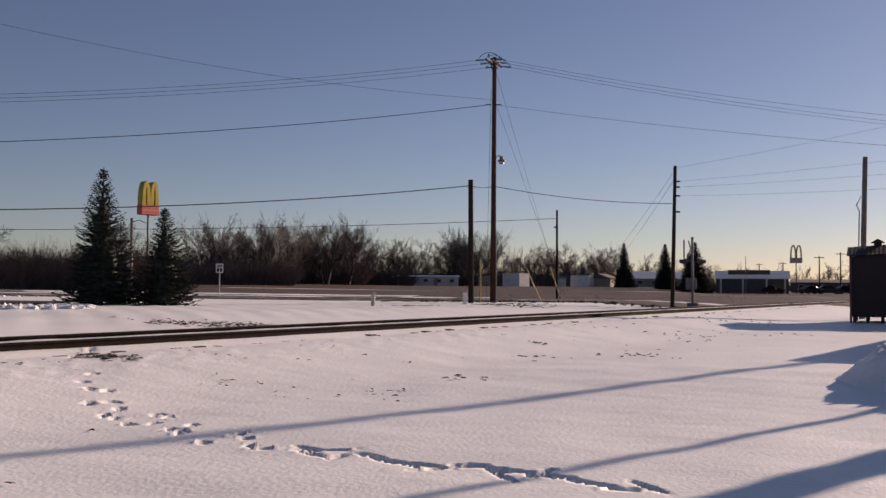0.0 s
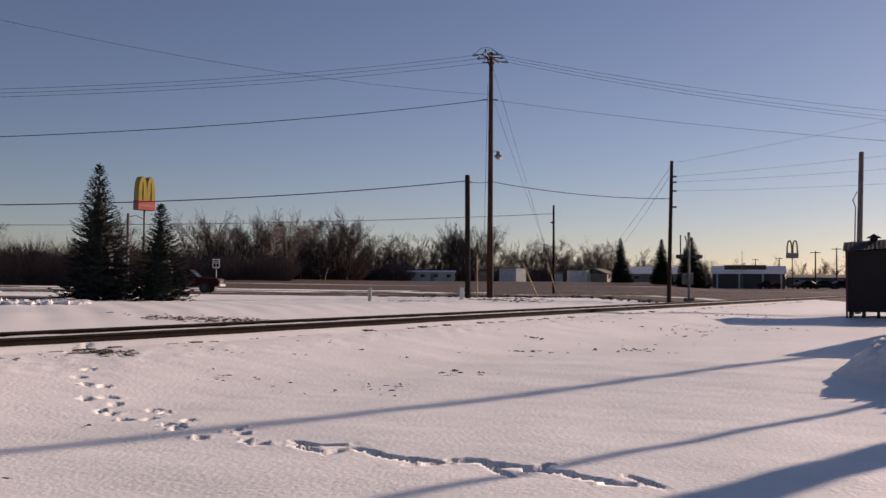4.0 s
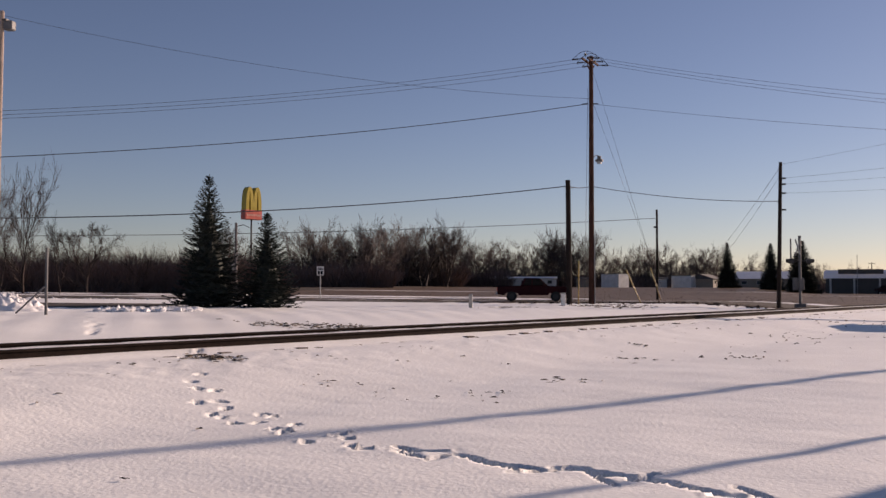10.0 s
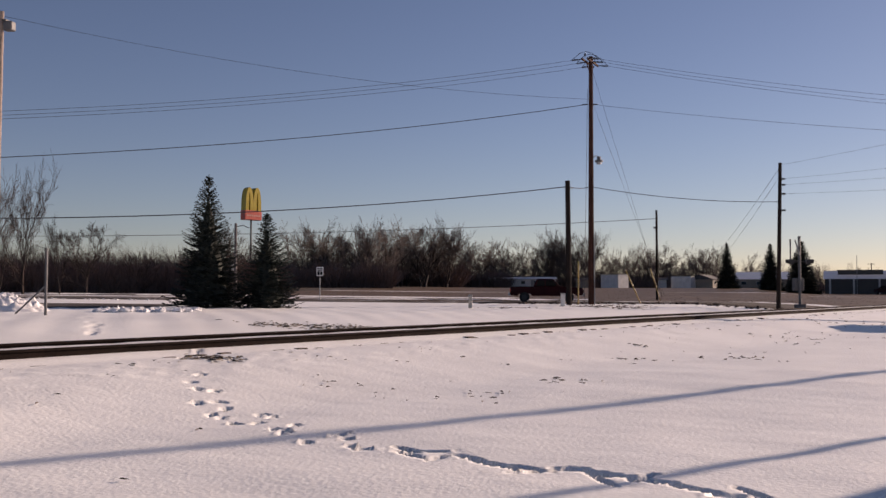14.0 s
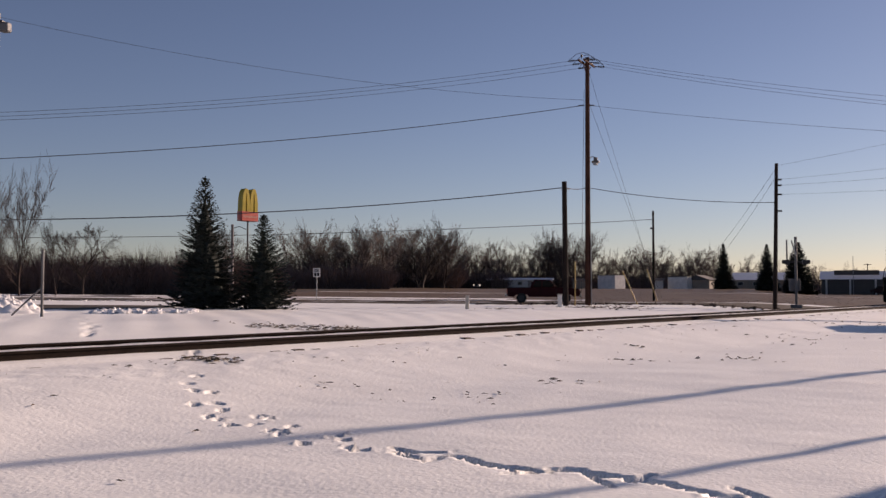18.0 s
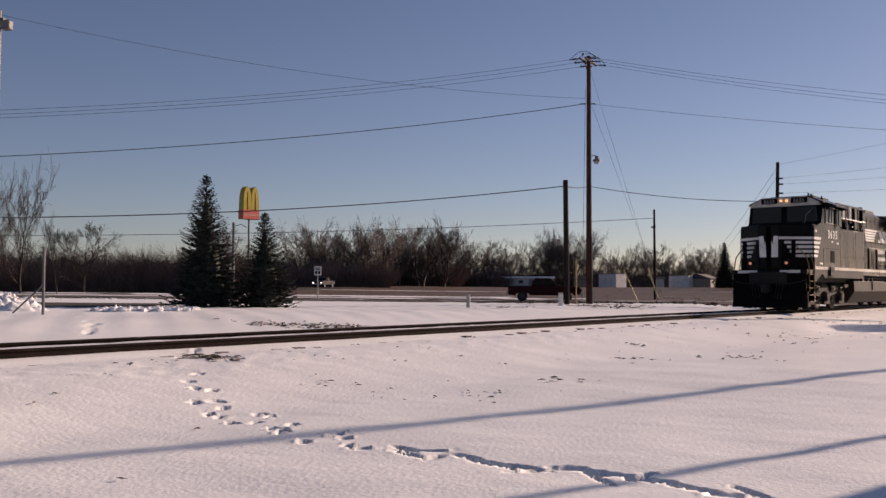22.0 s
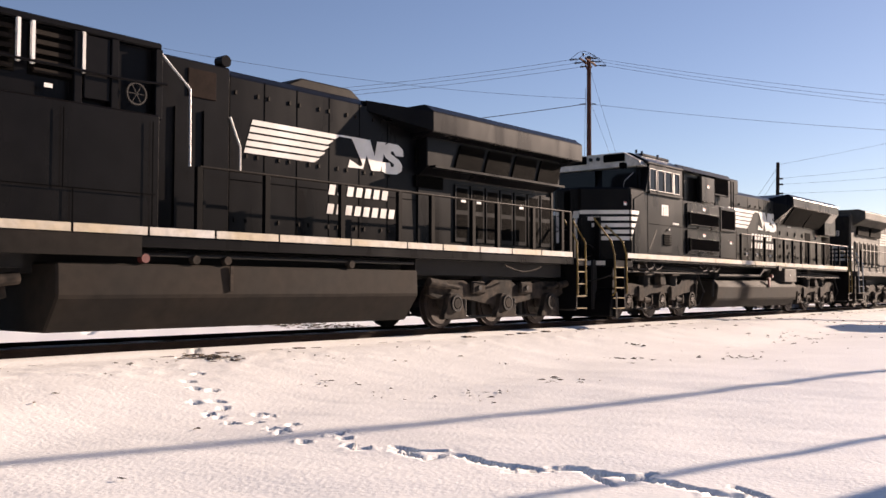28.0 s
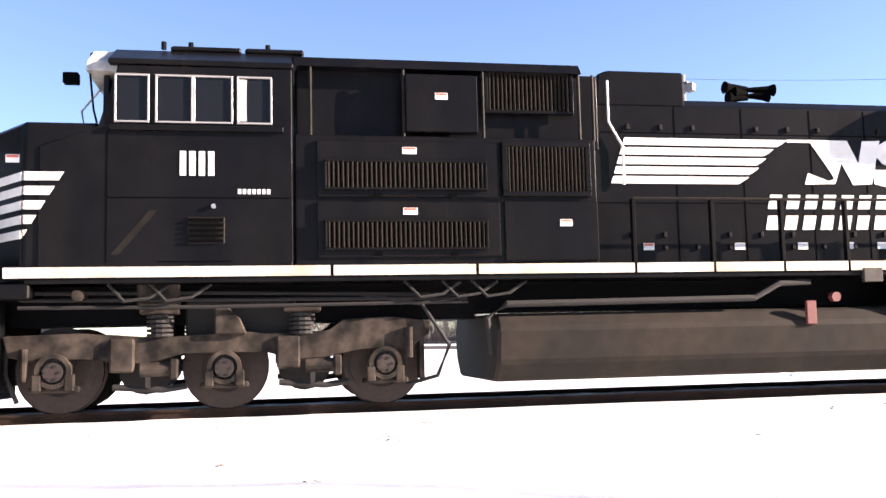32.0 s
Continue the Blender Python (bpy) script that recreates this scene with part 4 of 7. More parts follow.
rs = thing("road_sign", "small white speed sign on a metal post", "sign", spot(13.38, 74))
part("post", B(-0.03, 0.03, -0.03, 0.03, -0.3, 2.2), GREY_METAL, rs)
part("sign_plate", B(-0.28, 0.28, -0.045, -0.03, 1.85, 2.55, bevel=0.005), WHITE_PAINT, rs)
for x, z, w, h in ((-0.2, 2.38, 0.4, 0.07), (-0.2, 2.27, 0.4, 0.06), (-0.2, 1.92, 0.17, 0.28), (0.03, 1.92, 0.17, 0.28)):
    part("word_bar", B(x, x + w, -0.05, -0.044, z, z + h), SEAM_INK, rs)

mk = thing("marker_post", "short white concrete marker post in snow", "post", spot(4.25, 46))
part("post_body", B(-0.09, 0.09, -0.09, 0.09, -0.3, 0.68, bevel=0.02), WHITE_DIRTY, mk)
bx = thing("cable_pedestal", "pale green utility pedestal box by the poles", "utility box", spot(-1.35, 52))
part("pedestal_body", B(-0.12, 0.12, -0.1, 0.1, -0.2, 0.66, bevel=0.02), WHITE_PAINT, bx)
part("pedestal_cap", B(-0.14, 0.14, -0.12, 0.12, 0.65, 0.72, bevel=0.02), WHITE_DIRTY, bx)
gm = thing("guy_marker", "yellow plastic guy wire marker", "marker", spot(-2.26, 56.5))
part("marker_tube", T([(0, 0, -0.1), (0.03, 0, 2.6)], 0.04, 8), GUY_YELLOW, gm)
gl = thing("guy_marker", "yellow guy wire marker leaning steeply", "marker", spot(-6.0, 60))
part("marker_tube", T([(0, 0, -0.1), (-0.95, 0, 2.1)], 0.035, 8), GUY_YELLOW, gl)
gl2 = thing("guy_marker", "yellow guy wire marker leaning slightly", "marker", spot(-6.75, 78))
part("marker_tube", T([(0.5, 0, -0.1), (-0.3, 0, 2.6)], 0.045, 8), GUY_YELLOW, gl2)

fp = thing("fence_post", "grey metal fence end post with a slanting brace", "fence post", (-16.45, 29.9, land_z(-16.45, 29.9)))
part("post", T([(0, 0, -0.3), (0, 0, 2.2)], 0.05, 8), MAST_GREY, fp)
part("cap", disc(bmesh.new(), (0, 0, 2.22), "z", 0.06, 0.05, 10), MAST_GREY, fp)
part("brace", T([(0, 0, 1.0), (-1.15, 0.15, 0.05)], 0.03, 7), MAST_GREY, fp)

lp = thing("utility_pole", "grey roadside pole with a drooping wire behind spruces", "utility pole", spot(18.39, 75))
part("pole", pole_mesh(5.9, 0.13, 0.1), POLE_GREY, lp)
part("arm", T([(0, 0, 5.6), (0.6, 0, 5.75), (1.1, 0, 5.5)], 0.03, 6), DARK_METAL, lp)
part("meter_box", B(-0.3, -0.08, -0.15, 0.1, 2.2, 2.7, bevel=0.02), WHITE_DIRTY, lp)

sg = thing("crossing_signal", "railway crossing signal mast with lamps, seen edge-on", "crossing signal", spot(-14.87, 64))
part("mast", T([(0, 0, -0.2), (0, 0, 4.6)], 0.09, 10), MAST_GREY, sg)
part("base", B(-0.3, 0.3, -0.3, 0.3, -0.2, 0.35, bevel=0.03), MAST_GREY, sg)
part("mast_cap", disc(bmesh.new(), (0, 0, 4.63), "z", 0.1, 0.08, 12), MAST_GREY, sg)
part("light_arm", T([(-0.6, 0, 3.05), (0.6, 0, 3.05)], 0.04, 8), DARK_METAL, sg)
for s in (-1, 1):
    bg = part("lamp_hood", disc(bmesh.new(), (s * 0.55, 0, 3.05), "y", 0.17, 0.3, 18), DARK_METAL, sg, "black round signal lamp")
    part("lamp_visor", disc(bmesh.new(), (s * 0.72, -0.05, 3.07), "x", 0.13, 0.26, 16, inner=0.11), DARK_METAL, bg)
part("crossbuck", P([(-0.6, 3.55), (-0.48, 3.45), (0.6, 4.4), (0.48, 4.5)], "x", -0.14, -0.11), WHITE_DIRTY, sg, "white crossing board")
part("crossbuck", P([(0.6, 3.55), (0.48, 3.45), (-0.6, 4.4), (-0.48, 4.5)], "x", -0.11, -0.08), WHITE_DIRTY, sg, "white crossing board")
part("relay_box", B(-0.35, 0.3, 0.1, 0.5, 1.2, 2.0, bevel=0.03), MAST_GREY, sg)
part("side_mast", T([(-0.5, 0.2, 3.2), (-0.5, 0.2, 4.5)], 0.05, 8), MAST_GREY, sg)


# ---- dark shed on legs ----
SHED_DARK = material("dark_painted_boards", (0.035, 0.02, 0.022), 0.8, vary=0.4, grain=14, stain=1.2, bump=0.3, bump_scale=20)
SHED_EDGE = material("dull_red_trim", (0.16, 0.05, 0.05), 0.7, vary=0.3, bump=0.1)
ROOF_DARK = material("dark_tin", (0.09, 0.075, 0.075), 0.6, 0.2, vary=0.3, grain=8, stain=1, bump=0.2)
TIN = material("corrugated_tin", (0.34, 0.33, 0.33), 0.45, 0.6, vary=0.3, grain=8, stain=1, bump=0.2)
shed = thing("shed", "dark boarded shed on short legs with a tin roof", "shed", Matrix.Translation((16.45, 37.9, land_z(16.45, 37.9))) @ Matrix.Rotation(radians(-25), 4, "Z"))
for k in range(22):
    part("board", B(0.02 + k * 0.227, 0.24 + k * 0.227, 0.0 - 0.008 * (k % 2), 0.06, 0.32, 2.66 + 0.012 * k), SHED_DARK, shed)
part("wall_side", B(0.0, 0.06, 0.06, 3.4, 0.32, 2.66), SHED_DARK, shed)
part("wall_side", B(4.96, 5.02, 0.06, 3.4, 0.32, 2.9), SHED_DARK, shed)
part("wall_back", B(0.06, 4.96, 3.34, 3.4, 0.32, 2.9), SHED_DARK, shed)
part("shed_floor", B(0.0, 5.0, 0.0, 3.4, 0.24, 0.32), SHED_DARK, shed)
part("corner_trim", B(-0.05, 0.03, -0.05, 0.03, -0.1, 2.7), SHED_EDGE, shed)
for x in (0.12, 0.6, 1.15, 2.4, 4.8):
    for y in (0.1, 3.2):
        part("leg", B(x - 0.06, x + 0.06, y - 0.06, y + 0.06, -0.15, 0.26), SHED_DARK, shed)
bm = bmesh.new()
rows = []
for i in range(70):
    x = -0.15 + i * 0.077
    dz = 0.006 * math.cos(i * math.pi)
    rows.append([bm.verts.new((x, -0.2, 2.68 + dz + 0.012 * i * 0.4)), bm.verts.new((x, 1.7, 3.12 + dz + 0.012 * i * 0.4)), bm.verts.new((x, 3.6, 2.75 + dz + 0.012 * i * 0.4))])
for q, w in zip(rows, rows[1:]):
    bm.faces.new((q[0], w[0], w[1], q[1])), bm.faces.new((q[1], w[1], w[2], q[2]))
bmesh.ops.solidify(bm, geom=bm.faces[:], thickness=0.02)
part("roof", bm, ROOF_DARK, shed, "dark corrugated tin roof")
vent = part("roof_vent", B(0.85, 1.15, 1.5, 1.8, 3.05, 3.28), SHED_DARK, shed)
part("vent_cap", P([(0.72, 3.28), (1.28, 3.28), (1.0, 3.45)], "y", 1.38, 1.92), SHED_DARK, vent)

# unseen outbuilding, posts and pole right of the lot, added to shadow it
SIDING = material("weathered_siding", (0.38, 0.33, 0.29), 0.8, vary=0.3, grain=14, stain=1, bump=0.25)
SUN_FLAT = Vector((math.sin(radians(SUN_AZ)), math.cos(radians(SUN_AZ)), 0))
REACH = 1 / math.tan(radians(SUN_EL))


def shadow_foot(x, y, height):
    """Where a thing of that height stands whose top shades the ground at (x, y)."""
    p = Vector((x, y, 0)) + SUN_FLAT * height * REACH
    return p.x, p.y


bx0, by0 = shadow_foot(6.2, 17.3, 3.4)
ob = thing("outbuilding", "plain weathered outbuilding beside the lot", "outbuilding", Matrix.Translation((bx0, by0, 0)) @ Matrix.Rotation(radians(-36), 4, "Z"))
part("wall", B(0, 5, 0, 9, -0.2, 3.35), SIDING, ob)
part("roof", B(-0.05, 5.1, -0.05, 9.1, 3.34, 3.42), TIN, ob)
part("door", B(-0.03, 0.02, 3, 3.95, 0, 2.05), WHITE_DIRTY, ob)
for (px, py), h, r, name, label in ((Vector((-1.06, 10.24)) + SUN_FLAT.xy * 40, 17.0, 0.16, "utility_pole", "tall wooden utility pole beyond the lot"), (Vector((4.92, 11.0)) + SUN_FLAT.xy * 14, 8.5, 0.085, "light_post", "slim metal light post beside the lot")):
    o = thing(name, label, "pole", (px, py, 0))
    part("pole", pole_mesh(h, r, r * 0.8), POLE_WOOD if r > 0.1 else GREY_METAL, o)
# unseen pillar, added only to cast the broad shadow band on the lot
wx, wy = Vector((3.75, 8.0)) + SUN_FLAT.xy * 13
o = thing("block_pillar", "broad unseen pillar added for its shadow on the lot", "pillar", Matrix.Translation((wx, wy, 0)) @ Matrix.Rotation(radians(-SUN_AZ), 4, "Z"))
part("pillar", B(-0.27, 0.27, -0.27, 0.27, -0.2, 6.2, bevel=0.03), SIDING, o)
part("pillar_cap", B(-0.3, 0.3, -0.3, 0.3, 6.2, 6.32, bevel=0.02), WHITE_DIRTY, o)


# ---- far buildings, trailers and parked cars ----
VINYL = material("pale_siding", (0.62, 0.60, 0.56), 0.7, vary=0.15, grain=4, stain=0.4, bump=0.05)
TAN = material("tan_siding", (0.30, 0.25, 0.20), 0.75, vary=0.2, grain=4, stain=0.4, bump=0.05)
DARKWALL = material("dark_cladding", (0.10, 0.088, 0.078), 0.7, vary=0.25, grain=4, stain=0.4, bump=0.05)
SHINGLE = material("dark_shingles", (0.10, 0.09, 0.09), 0.85, vary=0.3, grain=10, bump=0.2)


def house(name, az, d, width, depth, wall_h, roof_h, wall_mat, roof_mat, label, category="building", windows=3, turn=0.0, snow_roof=False):
    p = spot(az, d)
    ob = thing(name, label, category, Matrix.Translation(p) @ Matrix.Rotation(radians(az + turn), 4, "Z"))
    part("wall", B(-width / 2, width / 2, 0, depth, -0.3, wall_h), wall_mat, ob)
    if roof_h:
        part("roof", P([(-0.3, wall_h - 0.05), (depth / 2, wall_h + roof_h), (depth + 0.3, wall_h - 0.05)], "x", -width / 2 - 0.3, width / 2 + 0.3), SNOW if snow_roof else roof_mat, ob, "snow-covered roof" if snow_roof else "")
    else:
        part("roof", B(-width / 2 - 0.05, width / 2 + 0.05, -0.05, depth + 0.05, wall_h, wall_h + 0.12), SNOW if snow_roof else roof_mat, ob)
    for i in range(windows):
        x = width * ((i + 0.5) / windows - 0.5)
        w = part("window", B(x - 0.55, x + 0.55, -0.05, 0.02, wall_h * 0.38, wall_h * 0.78), WHITE_DIRTY, ob)
        part("pane", B(x - 0.47, x + 0.47, -0.06, -0.045, wall_h * 0.42, wall_h * 0.74), PANE_FAR, w)
    if windows:
        part("door", B(width * 0.12, width * 0.12 + 0.95, -0.06, 0.02, 0, min(2.05, wall_h * 0.85)), WALL_DOOR, ob)
    return ob


house("mobile_home", 1.05, 225, 15.6, 4.2, 2.2, 0.4, VINYL, TIN, "long pale mobile home behind the field", windows=5, snow_roof=True)
house("box_trailer", -4.95, 200, 3.4, 4.6, 2.75, 0, WHITE_PAINT, TIN, "white box trailer parked by the woods", "trailer", 0, turn=52)
house("box_trailer", -9.0, 220, 2.4, 5.0, 2.6, 0, WHITE_PAINT, TIN, "white box trailer parked by the woods", "trailer", 0, turn=60)
house("garden_shed", -7.2, 220, 2.0, 2.4, 1.9, 0.5, VINYL, SHINGLE, "small pale shed by the woods", "shed", 0)
house("garden_shed", 2.6, 232, 2.4, 2.4, 2.0, 0.4, TAN, SHINGLE, "small tan shed by the woods", "shed", 0)
house("garden_shed", -2.5, 228, 3.0, 2.4, 2.0, 0.5, TAN, SHINGLE, "small tan shed by the woods", "shed", 0)
house("house", -10.35, 222, 5.6, 6, 2.0, 1.1, TAN, SHINGLE, "low tan house with a gabled roof", "house", 2, turn=70)
house("house", -13.1, 195, 11.5, 9, 1.9, 1.5, TAN, SHINGLE, "low house with a broad snow-covered roof", "house", 4, snow_roof=True)
big = house("restaurant", -18.2, 172, 12.0, 8, 2.6, 1.4, DARKWALL, SHINGLE, "dim grey low commercial building with snow on its roof", "building", 0, snow_roof=True)
part("roof_parapet", B(-4.0, 3.0, 1.0, 1.3, 3.3, 4.1), DARKWALL, big)
for x in (-5.2, -1.5, 2.4, 5.4):
    part("column", B(x - 0.15, x + 0.15, -0.3, 0, -0.2, 2.6), VINYL, big)
part("flag_pole", T([(-1.0, -3, 0), (-1.0, -3, 6.4)], 0.05, 6), GREY_METAL, big)
house("storefront", -22.5, 210, 16, 8, 2.2, 0.6, DARKWALL, SHINGLE, "far dark storefront with a low roof", "building", 4)
for az, d, h in ((-21.83, 190, 7.0), (-22.94, 200, 8.0), (-19.9, 260, 7.6), (-18.6, 280, 7.8)):
    o = thing("utility_pole", "far utility pole with a crossarm", "utility pole", spot(az, d))
    part("pole", pole_mesh(h, 0.15, 0.11), POLE_DARK, o)
    part("crossarm", B(-0.95, 0.95, -0.06, 0.06, h - 0.35, h - 0.22), POLE_DARK, o)


# ---- road vehicles ----
def vehicle(kind, paint, label, at=None, rack=False, lit=True):
    """A car or pickup, front to +x, wheels on z = 0."""
    ob = thing(kind, label, "truck" if kind == "pickup_truck" else "car", at)
    if kind == "pickup_truck":
        side = [(-2.45, 0.48), (-1.95, 0.42), (-1.9, 0.62), (-1.05, 0.62), (-1.0, 0.42), (1.0, 0.42), (1.05, 0.62), (1.95, 0.62), (2.0, 0.42), (2.45, 0.5), (2.5, 0.78), (2.42, 0.98), (1.15, 1.06), (0.95, 1.06), (-0.9, 1.06), (-2.45, 1.04)]
        top = [(0.98, 1.05), (0.45, 1.58), (-0.62, 1.6), (-0.9, 1.05)]
        wheels = (-1.48, 1.5)
        glassy = [(0.82, 1.1), (0.42, 1.5), (-0.52, 1.52), (-0.68, 1.1)]
        length = 2.45
    elif kind == "hatchback":
        side = [(-2.0, 0.42), (-1.72, 0.3), (-1.66, 0.56), (-0.9, 0.56), (-0.84, 0.3), (0.92, 0.3), (0.98, 0.56), (1.72, 0.56), (1.78, 0.3), (2.02, 0.38), (2.1, 0.6), (1.95, 0.82), (1.1, 0.98), (-1.9, 1.02), (-2.05, 0.8)]
        top = [(1.3, 0.93), (0.55, 1.42), (0.1, 1.52), (-0.9, 1.52), (-1.5, 1.42), (-1.95, 0.98)]
        wheels = (-1.28, 1.35)
        glassy = [(1.05, 1.0), (0.48, 1.38), (0.08, 1.45), (-0.9, 1.45), (-1.4, 1.36), (-1.62, 1.02)]
        length = 2.0
    else:
        side = [(-2.25, 0.4), (-1.75, 0.3), (-1.7, 0.55), (-0.95, 0.55), (-0.9, 0.3), (0.95, 0.3), (1.0, 0.55), (1.75, 0.55), (1.8, 0.3), (2.25, 0.4), (2.3, 0.62), (2.1, 0.82), (1.0, 0.95), (-1.6, 0.98), (-2.2, 0.92)]
        top = [(1.15, 0.92), (0.4, 1.42), (-0.9, 1.46), (-1.8, 0.97)]
        wheels = (-1.35, 1.4)
        glassy = [(0.95, 0.98), (0.36, 1.36), (-0.85, 1.39), (-1.5, 1.0)]
        length = 2.25
    part("body", P(side, "y", -0.86, 0.86, bevel=0.05), paint, ob)
    part("cab" if kind == "pickup_truck" else "cabin", P(top, "y", -0.74, 0.74, bevel=0.05), paint, ob)
    for s in (-1, 1):
        part("side_window", P(glassy, "y", *sorted((s * 0.735, s * 0.75))), CAR_GLASS, ob, "dark side window")
        part("window_pillar", B(-0.12, -0.04, *sorted((s * 0.74, s * 0.756)), glassy[0][1], glassy[2][1]), paint, ob)
        part("headlight", B(length - 0.12, length + 0.06, *sorted((s * 0.55, s * 0.82)), 0.66, 0.84, bevel=0.02), CAR_LAMP if lit else PANE_FAR, ob, "lit headlight" if lit else "unlit headlight")
        part("tail_light", B(-length - 0.03, -length + 0.06, *sorted((s * 0.65, s * 0.84)), 0.68, 0.92, bevel=0.02), RED_SIGN, ob)
        part("mirror", B(0.62, 0.78, *sorted((s * 0.86, s * 1.02)), 1.05, 1.2, bevel=0.03), paint, ob)
        part("door_joint", B(0.86, 0.875, *sorted((s * 0.858, s * 0.866)), 0.5, 1.04), SEAM_INK, ob)
        for x in wheels:
            w = part("wheel", disc(bmesh.new(), (0, 0, 0), "y", 0.34, 0.22, 24), RUBBER, ob, "black tyre", at=(x, s * 0.76, 0.34))
            part("rim", disc(bmesh.new(), (0, s * 0.115, 0), "y", 0.2, 0.02, 14), DARK_METAL, w)
            ROAD_WHEELS.append((ob, w))
    part("windshield", P([(top[0][0] - 0.06, top[0][1] + 0.06), (top[0][0] - 0.02, top[0][1] + 0.06), (top[1][0] + 0.03, top[1][1] - 0.05), (top[1][0] - 0.01, top[1][1] - 0.05)], "y", -0.66, 0.66), PANE, ob, "windshield")
    part("bumper", B(length - 0.02, length + 0.12, -0.82, 0.82, 0.42, 0.62, bevel=0.03), GREY_METAL if kind == "pickup_truck" else paint, ob)
    part("bumper", B(-length - 0.12, -length + 0.02, -0.8, 0.8, 0.45, 0.62, bevel=0.03), GREY_METAL if kind == "pickup_truck" else paint, ob)
    part("grille", B(length + 0.0, length + 0.05, -0.5, 0.5, 0.66, 0.84), DARK_METAL, ob)
    if kind == "pickup_truck":
        # black slab on the solid body paints the shade inside the load bed
        part("bed_shade", B(-2.35, -0.95, -0.7, 0.7, 0.9, 1.07), SEAM_INK, ob)
    if rack:
        part("side_marker", B(1.6, 1.72, -0.875, -0.86, 0.72, 0.78), AMBER, ob)
    return ob


ROAD_WHEELS = []
CAR_GLASS = material("tinted_car_glass", (0.006, 0.006, 0.007), 0.3, vary=0.1, bump=0, spec=0.1)
MAROON = material("maroon_car_paint", (0.042, 0.007, 0.010), 0.5, vary=0.2, grain=3, bump=0, spec=0.08)
DARK_RED = material("dark_red_car_paint", (0.040, 0.007, 0.010), 0.45, vary=0.2, grain=3, bump=0, spec=0.12)
NIGHT = material("black_car_paint", (0.008, 0.008, 0.01), 0.35, vary=0.2, grain=3, bump=0, coat=0.15, spec=0.3)
pickup = vehicle("pickup_truck", MAROON, "dark maroon extended-cab pickup truck on the road", lit=False)
hatch = vehicle("hatchback", DARK_RED, "dark red hatchback car with a rounded roof", rack=True, lit=False)
coming = vehicle("pickup_truck", NIGHT, "dark pickup truck with sun-glinting windshield")
for az, d, turn, paint, label in ((-19.35, 165, 100, DARK_RED, "dark car parked at a restaurant"), (-21.4, 175, 20, NIGHT, "dark car parked at a restaurant"), (-22.3, 178, -10, NIGHT, "dark car parked at a restaurant"), (-23.2, 180, 8, NIGHT, "dark car parked at a restaurant")):
    p = spot(az, d)
    vehicle("car", paint, label, Matrix.Translation(p) @ Matrix.Rotation(radians(turn), 4, "Z"), lit=False)


# ---- the train ----
LOCO_BLACK = material("black_engine_paint", (0.0038, 0.0039, 0.0050), 0.3, vary=0.35, grain=3.0, stain=1.6, bump=0.02, bump_scale=2.2, tint=(0.0070, 0.0064, 0.0066), spec=0.075, stretch=(1, 1, 0.3))
LOCO_DUSTY = material("dusty_black_paint", (0.010, 0.009, 0.0085), 0.55, vary=0.4, grain=6.0, stain=0.9, bump=0.1, tint=(0.018, 0.015, 0.0125), spec=0.06)
LOCO_FADED = material("faded_grey_black_paint", (0.036, 0.033, 0.030), 0.65, vary=0.4, grain=5.0, stain=0.8, bump=0.08, tint=(0.07, 0.062, 0.052), spec=0.2)
SEAM = material("panel_seam", (0.0022, 0.0022, 0.0024), 0.9, bump=0, spec=0.02)
TANK_DUST = material("tank_dust", (0.029, 0.0225, 0.0175), 0.75, vary=0.35, grain=5, stain=0.9, bump=0.1, tint=(0.016, 0.0135, 0.0115), spec=0.12)
TRUCK_GREY = material("road_grimed_steel", (0.062, 0.048, 0.038), 0.85, 0.0, vary=0.6, grain=7, stain=3.2, bump=0.2, tint=(0.009, 0.0075, 0.0065), spec=0.15)
TRUCK_DARK = material("black_grime", (0.010, 0.0085, 0.0078), 0.85, vary=0.4, grain=9, stain=2, bump=0.2)
WHEEL_STEEL = material("wheel_steel", (0.04, 0.027, 0.022), 0.65, 0.4, vary=0.35, grain=12, stain=3, bump=0.15)
STRIPE = material("white_stripe_paint", (0.78, 0.77, 0.74), 0.45, vary=0.12, grain=6, stain=1.2, bump=0.03, tint=(0.6, 0.57, 0.52))
SILL_WHITE = material("stained_white_stripe", (0.54, 0.52, 0.49), 0.55, vary=0.3, grain=9, stain=1.1, bump=0.03, tint=(0.46, 0.38, 0.26))
RED_LABEL = material("red_decal", (0.6, 0.12, 0.08), 0.5, vary=0.1, bump=0)
RAIL_YELLOW = material("yellow_rail_paint", (0.25, 0.155, 0.03), 0.6, vary=0.35, grain=12, bump=0.05)
ALUMINIUM = material("window_aluminium", (0.36, 0.34, 0.33), 0.45, 0.4, vary=0.15, bump=0)
DULL_RED = material("dull_red_paint", (0.16, 0.03, 0.025), 0.6, vary=0.3, bump=0.05)
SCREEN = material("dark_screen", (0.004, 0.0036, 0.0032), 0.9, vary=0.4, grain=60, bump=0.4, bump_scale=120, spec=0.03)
SLAT = material("slat_metal", (0.017, 0.013, 0.0105), 0.7, vary=0.3, bump=0.05, spec=0.08)
HEADLIGHT = material("headlight_glow", (1.0, 0.6, 0.24), 0.3, vary=0.0, bump=0, glow=0.8)
POST_BLACK = material("black_post_paint", (0.004, 0.004, 0.0045), 0.6, vary=0.3, bump=0.03, spec=0.04)
DITCH = material("ditch_light_glow", (1.0, 0.42, 0.22), 0.3, vary=0.0, bump=0, glow=0.28)
NEAR = -1.5


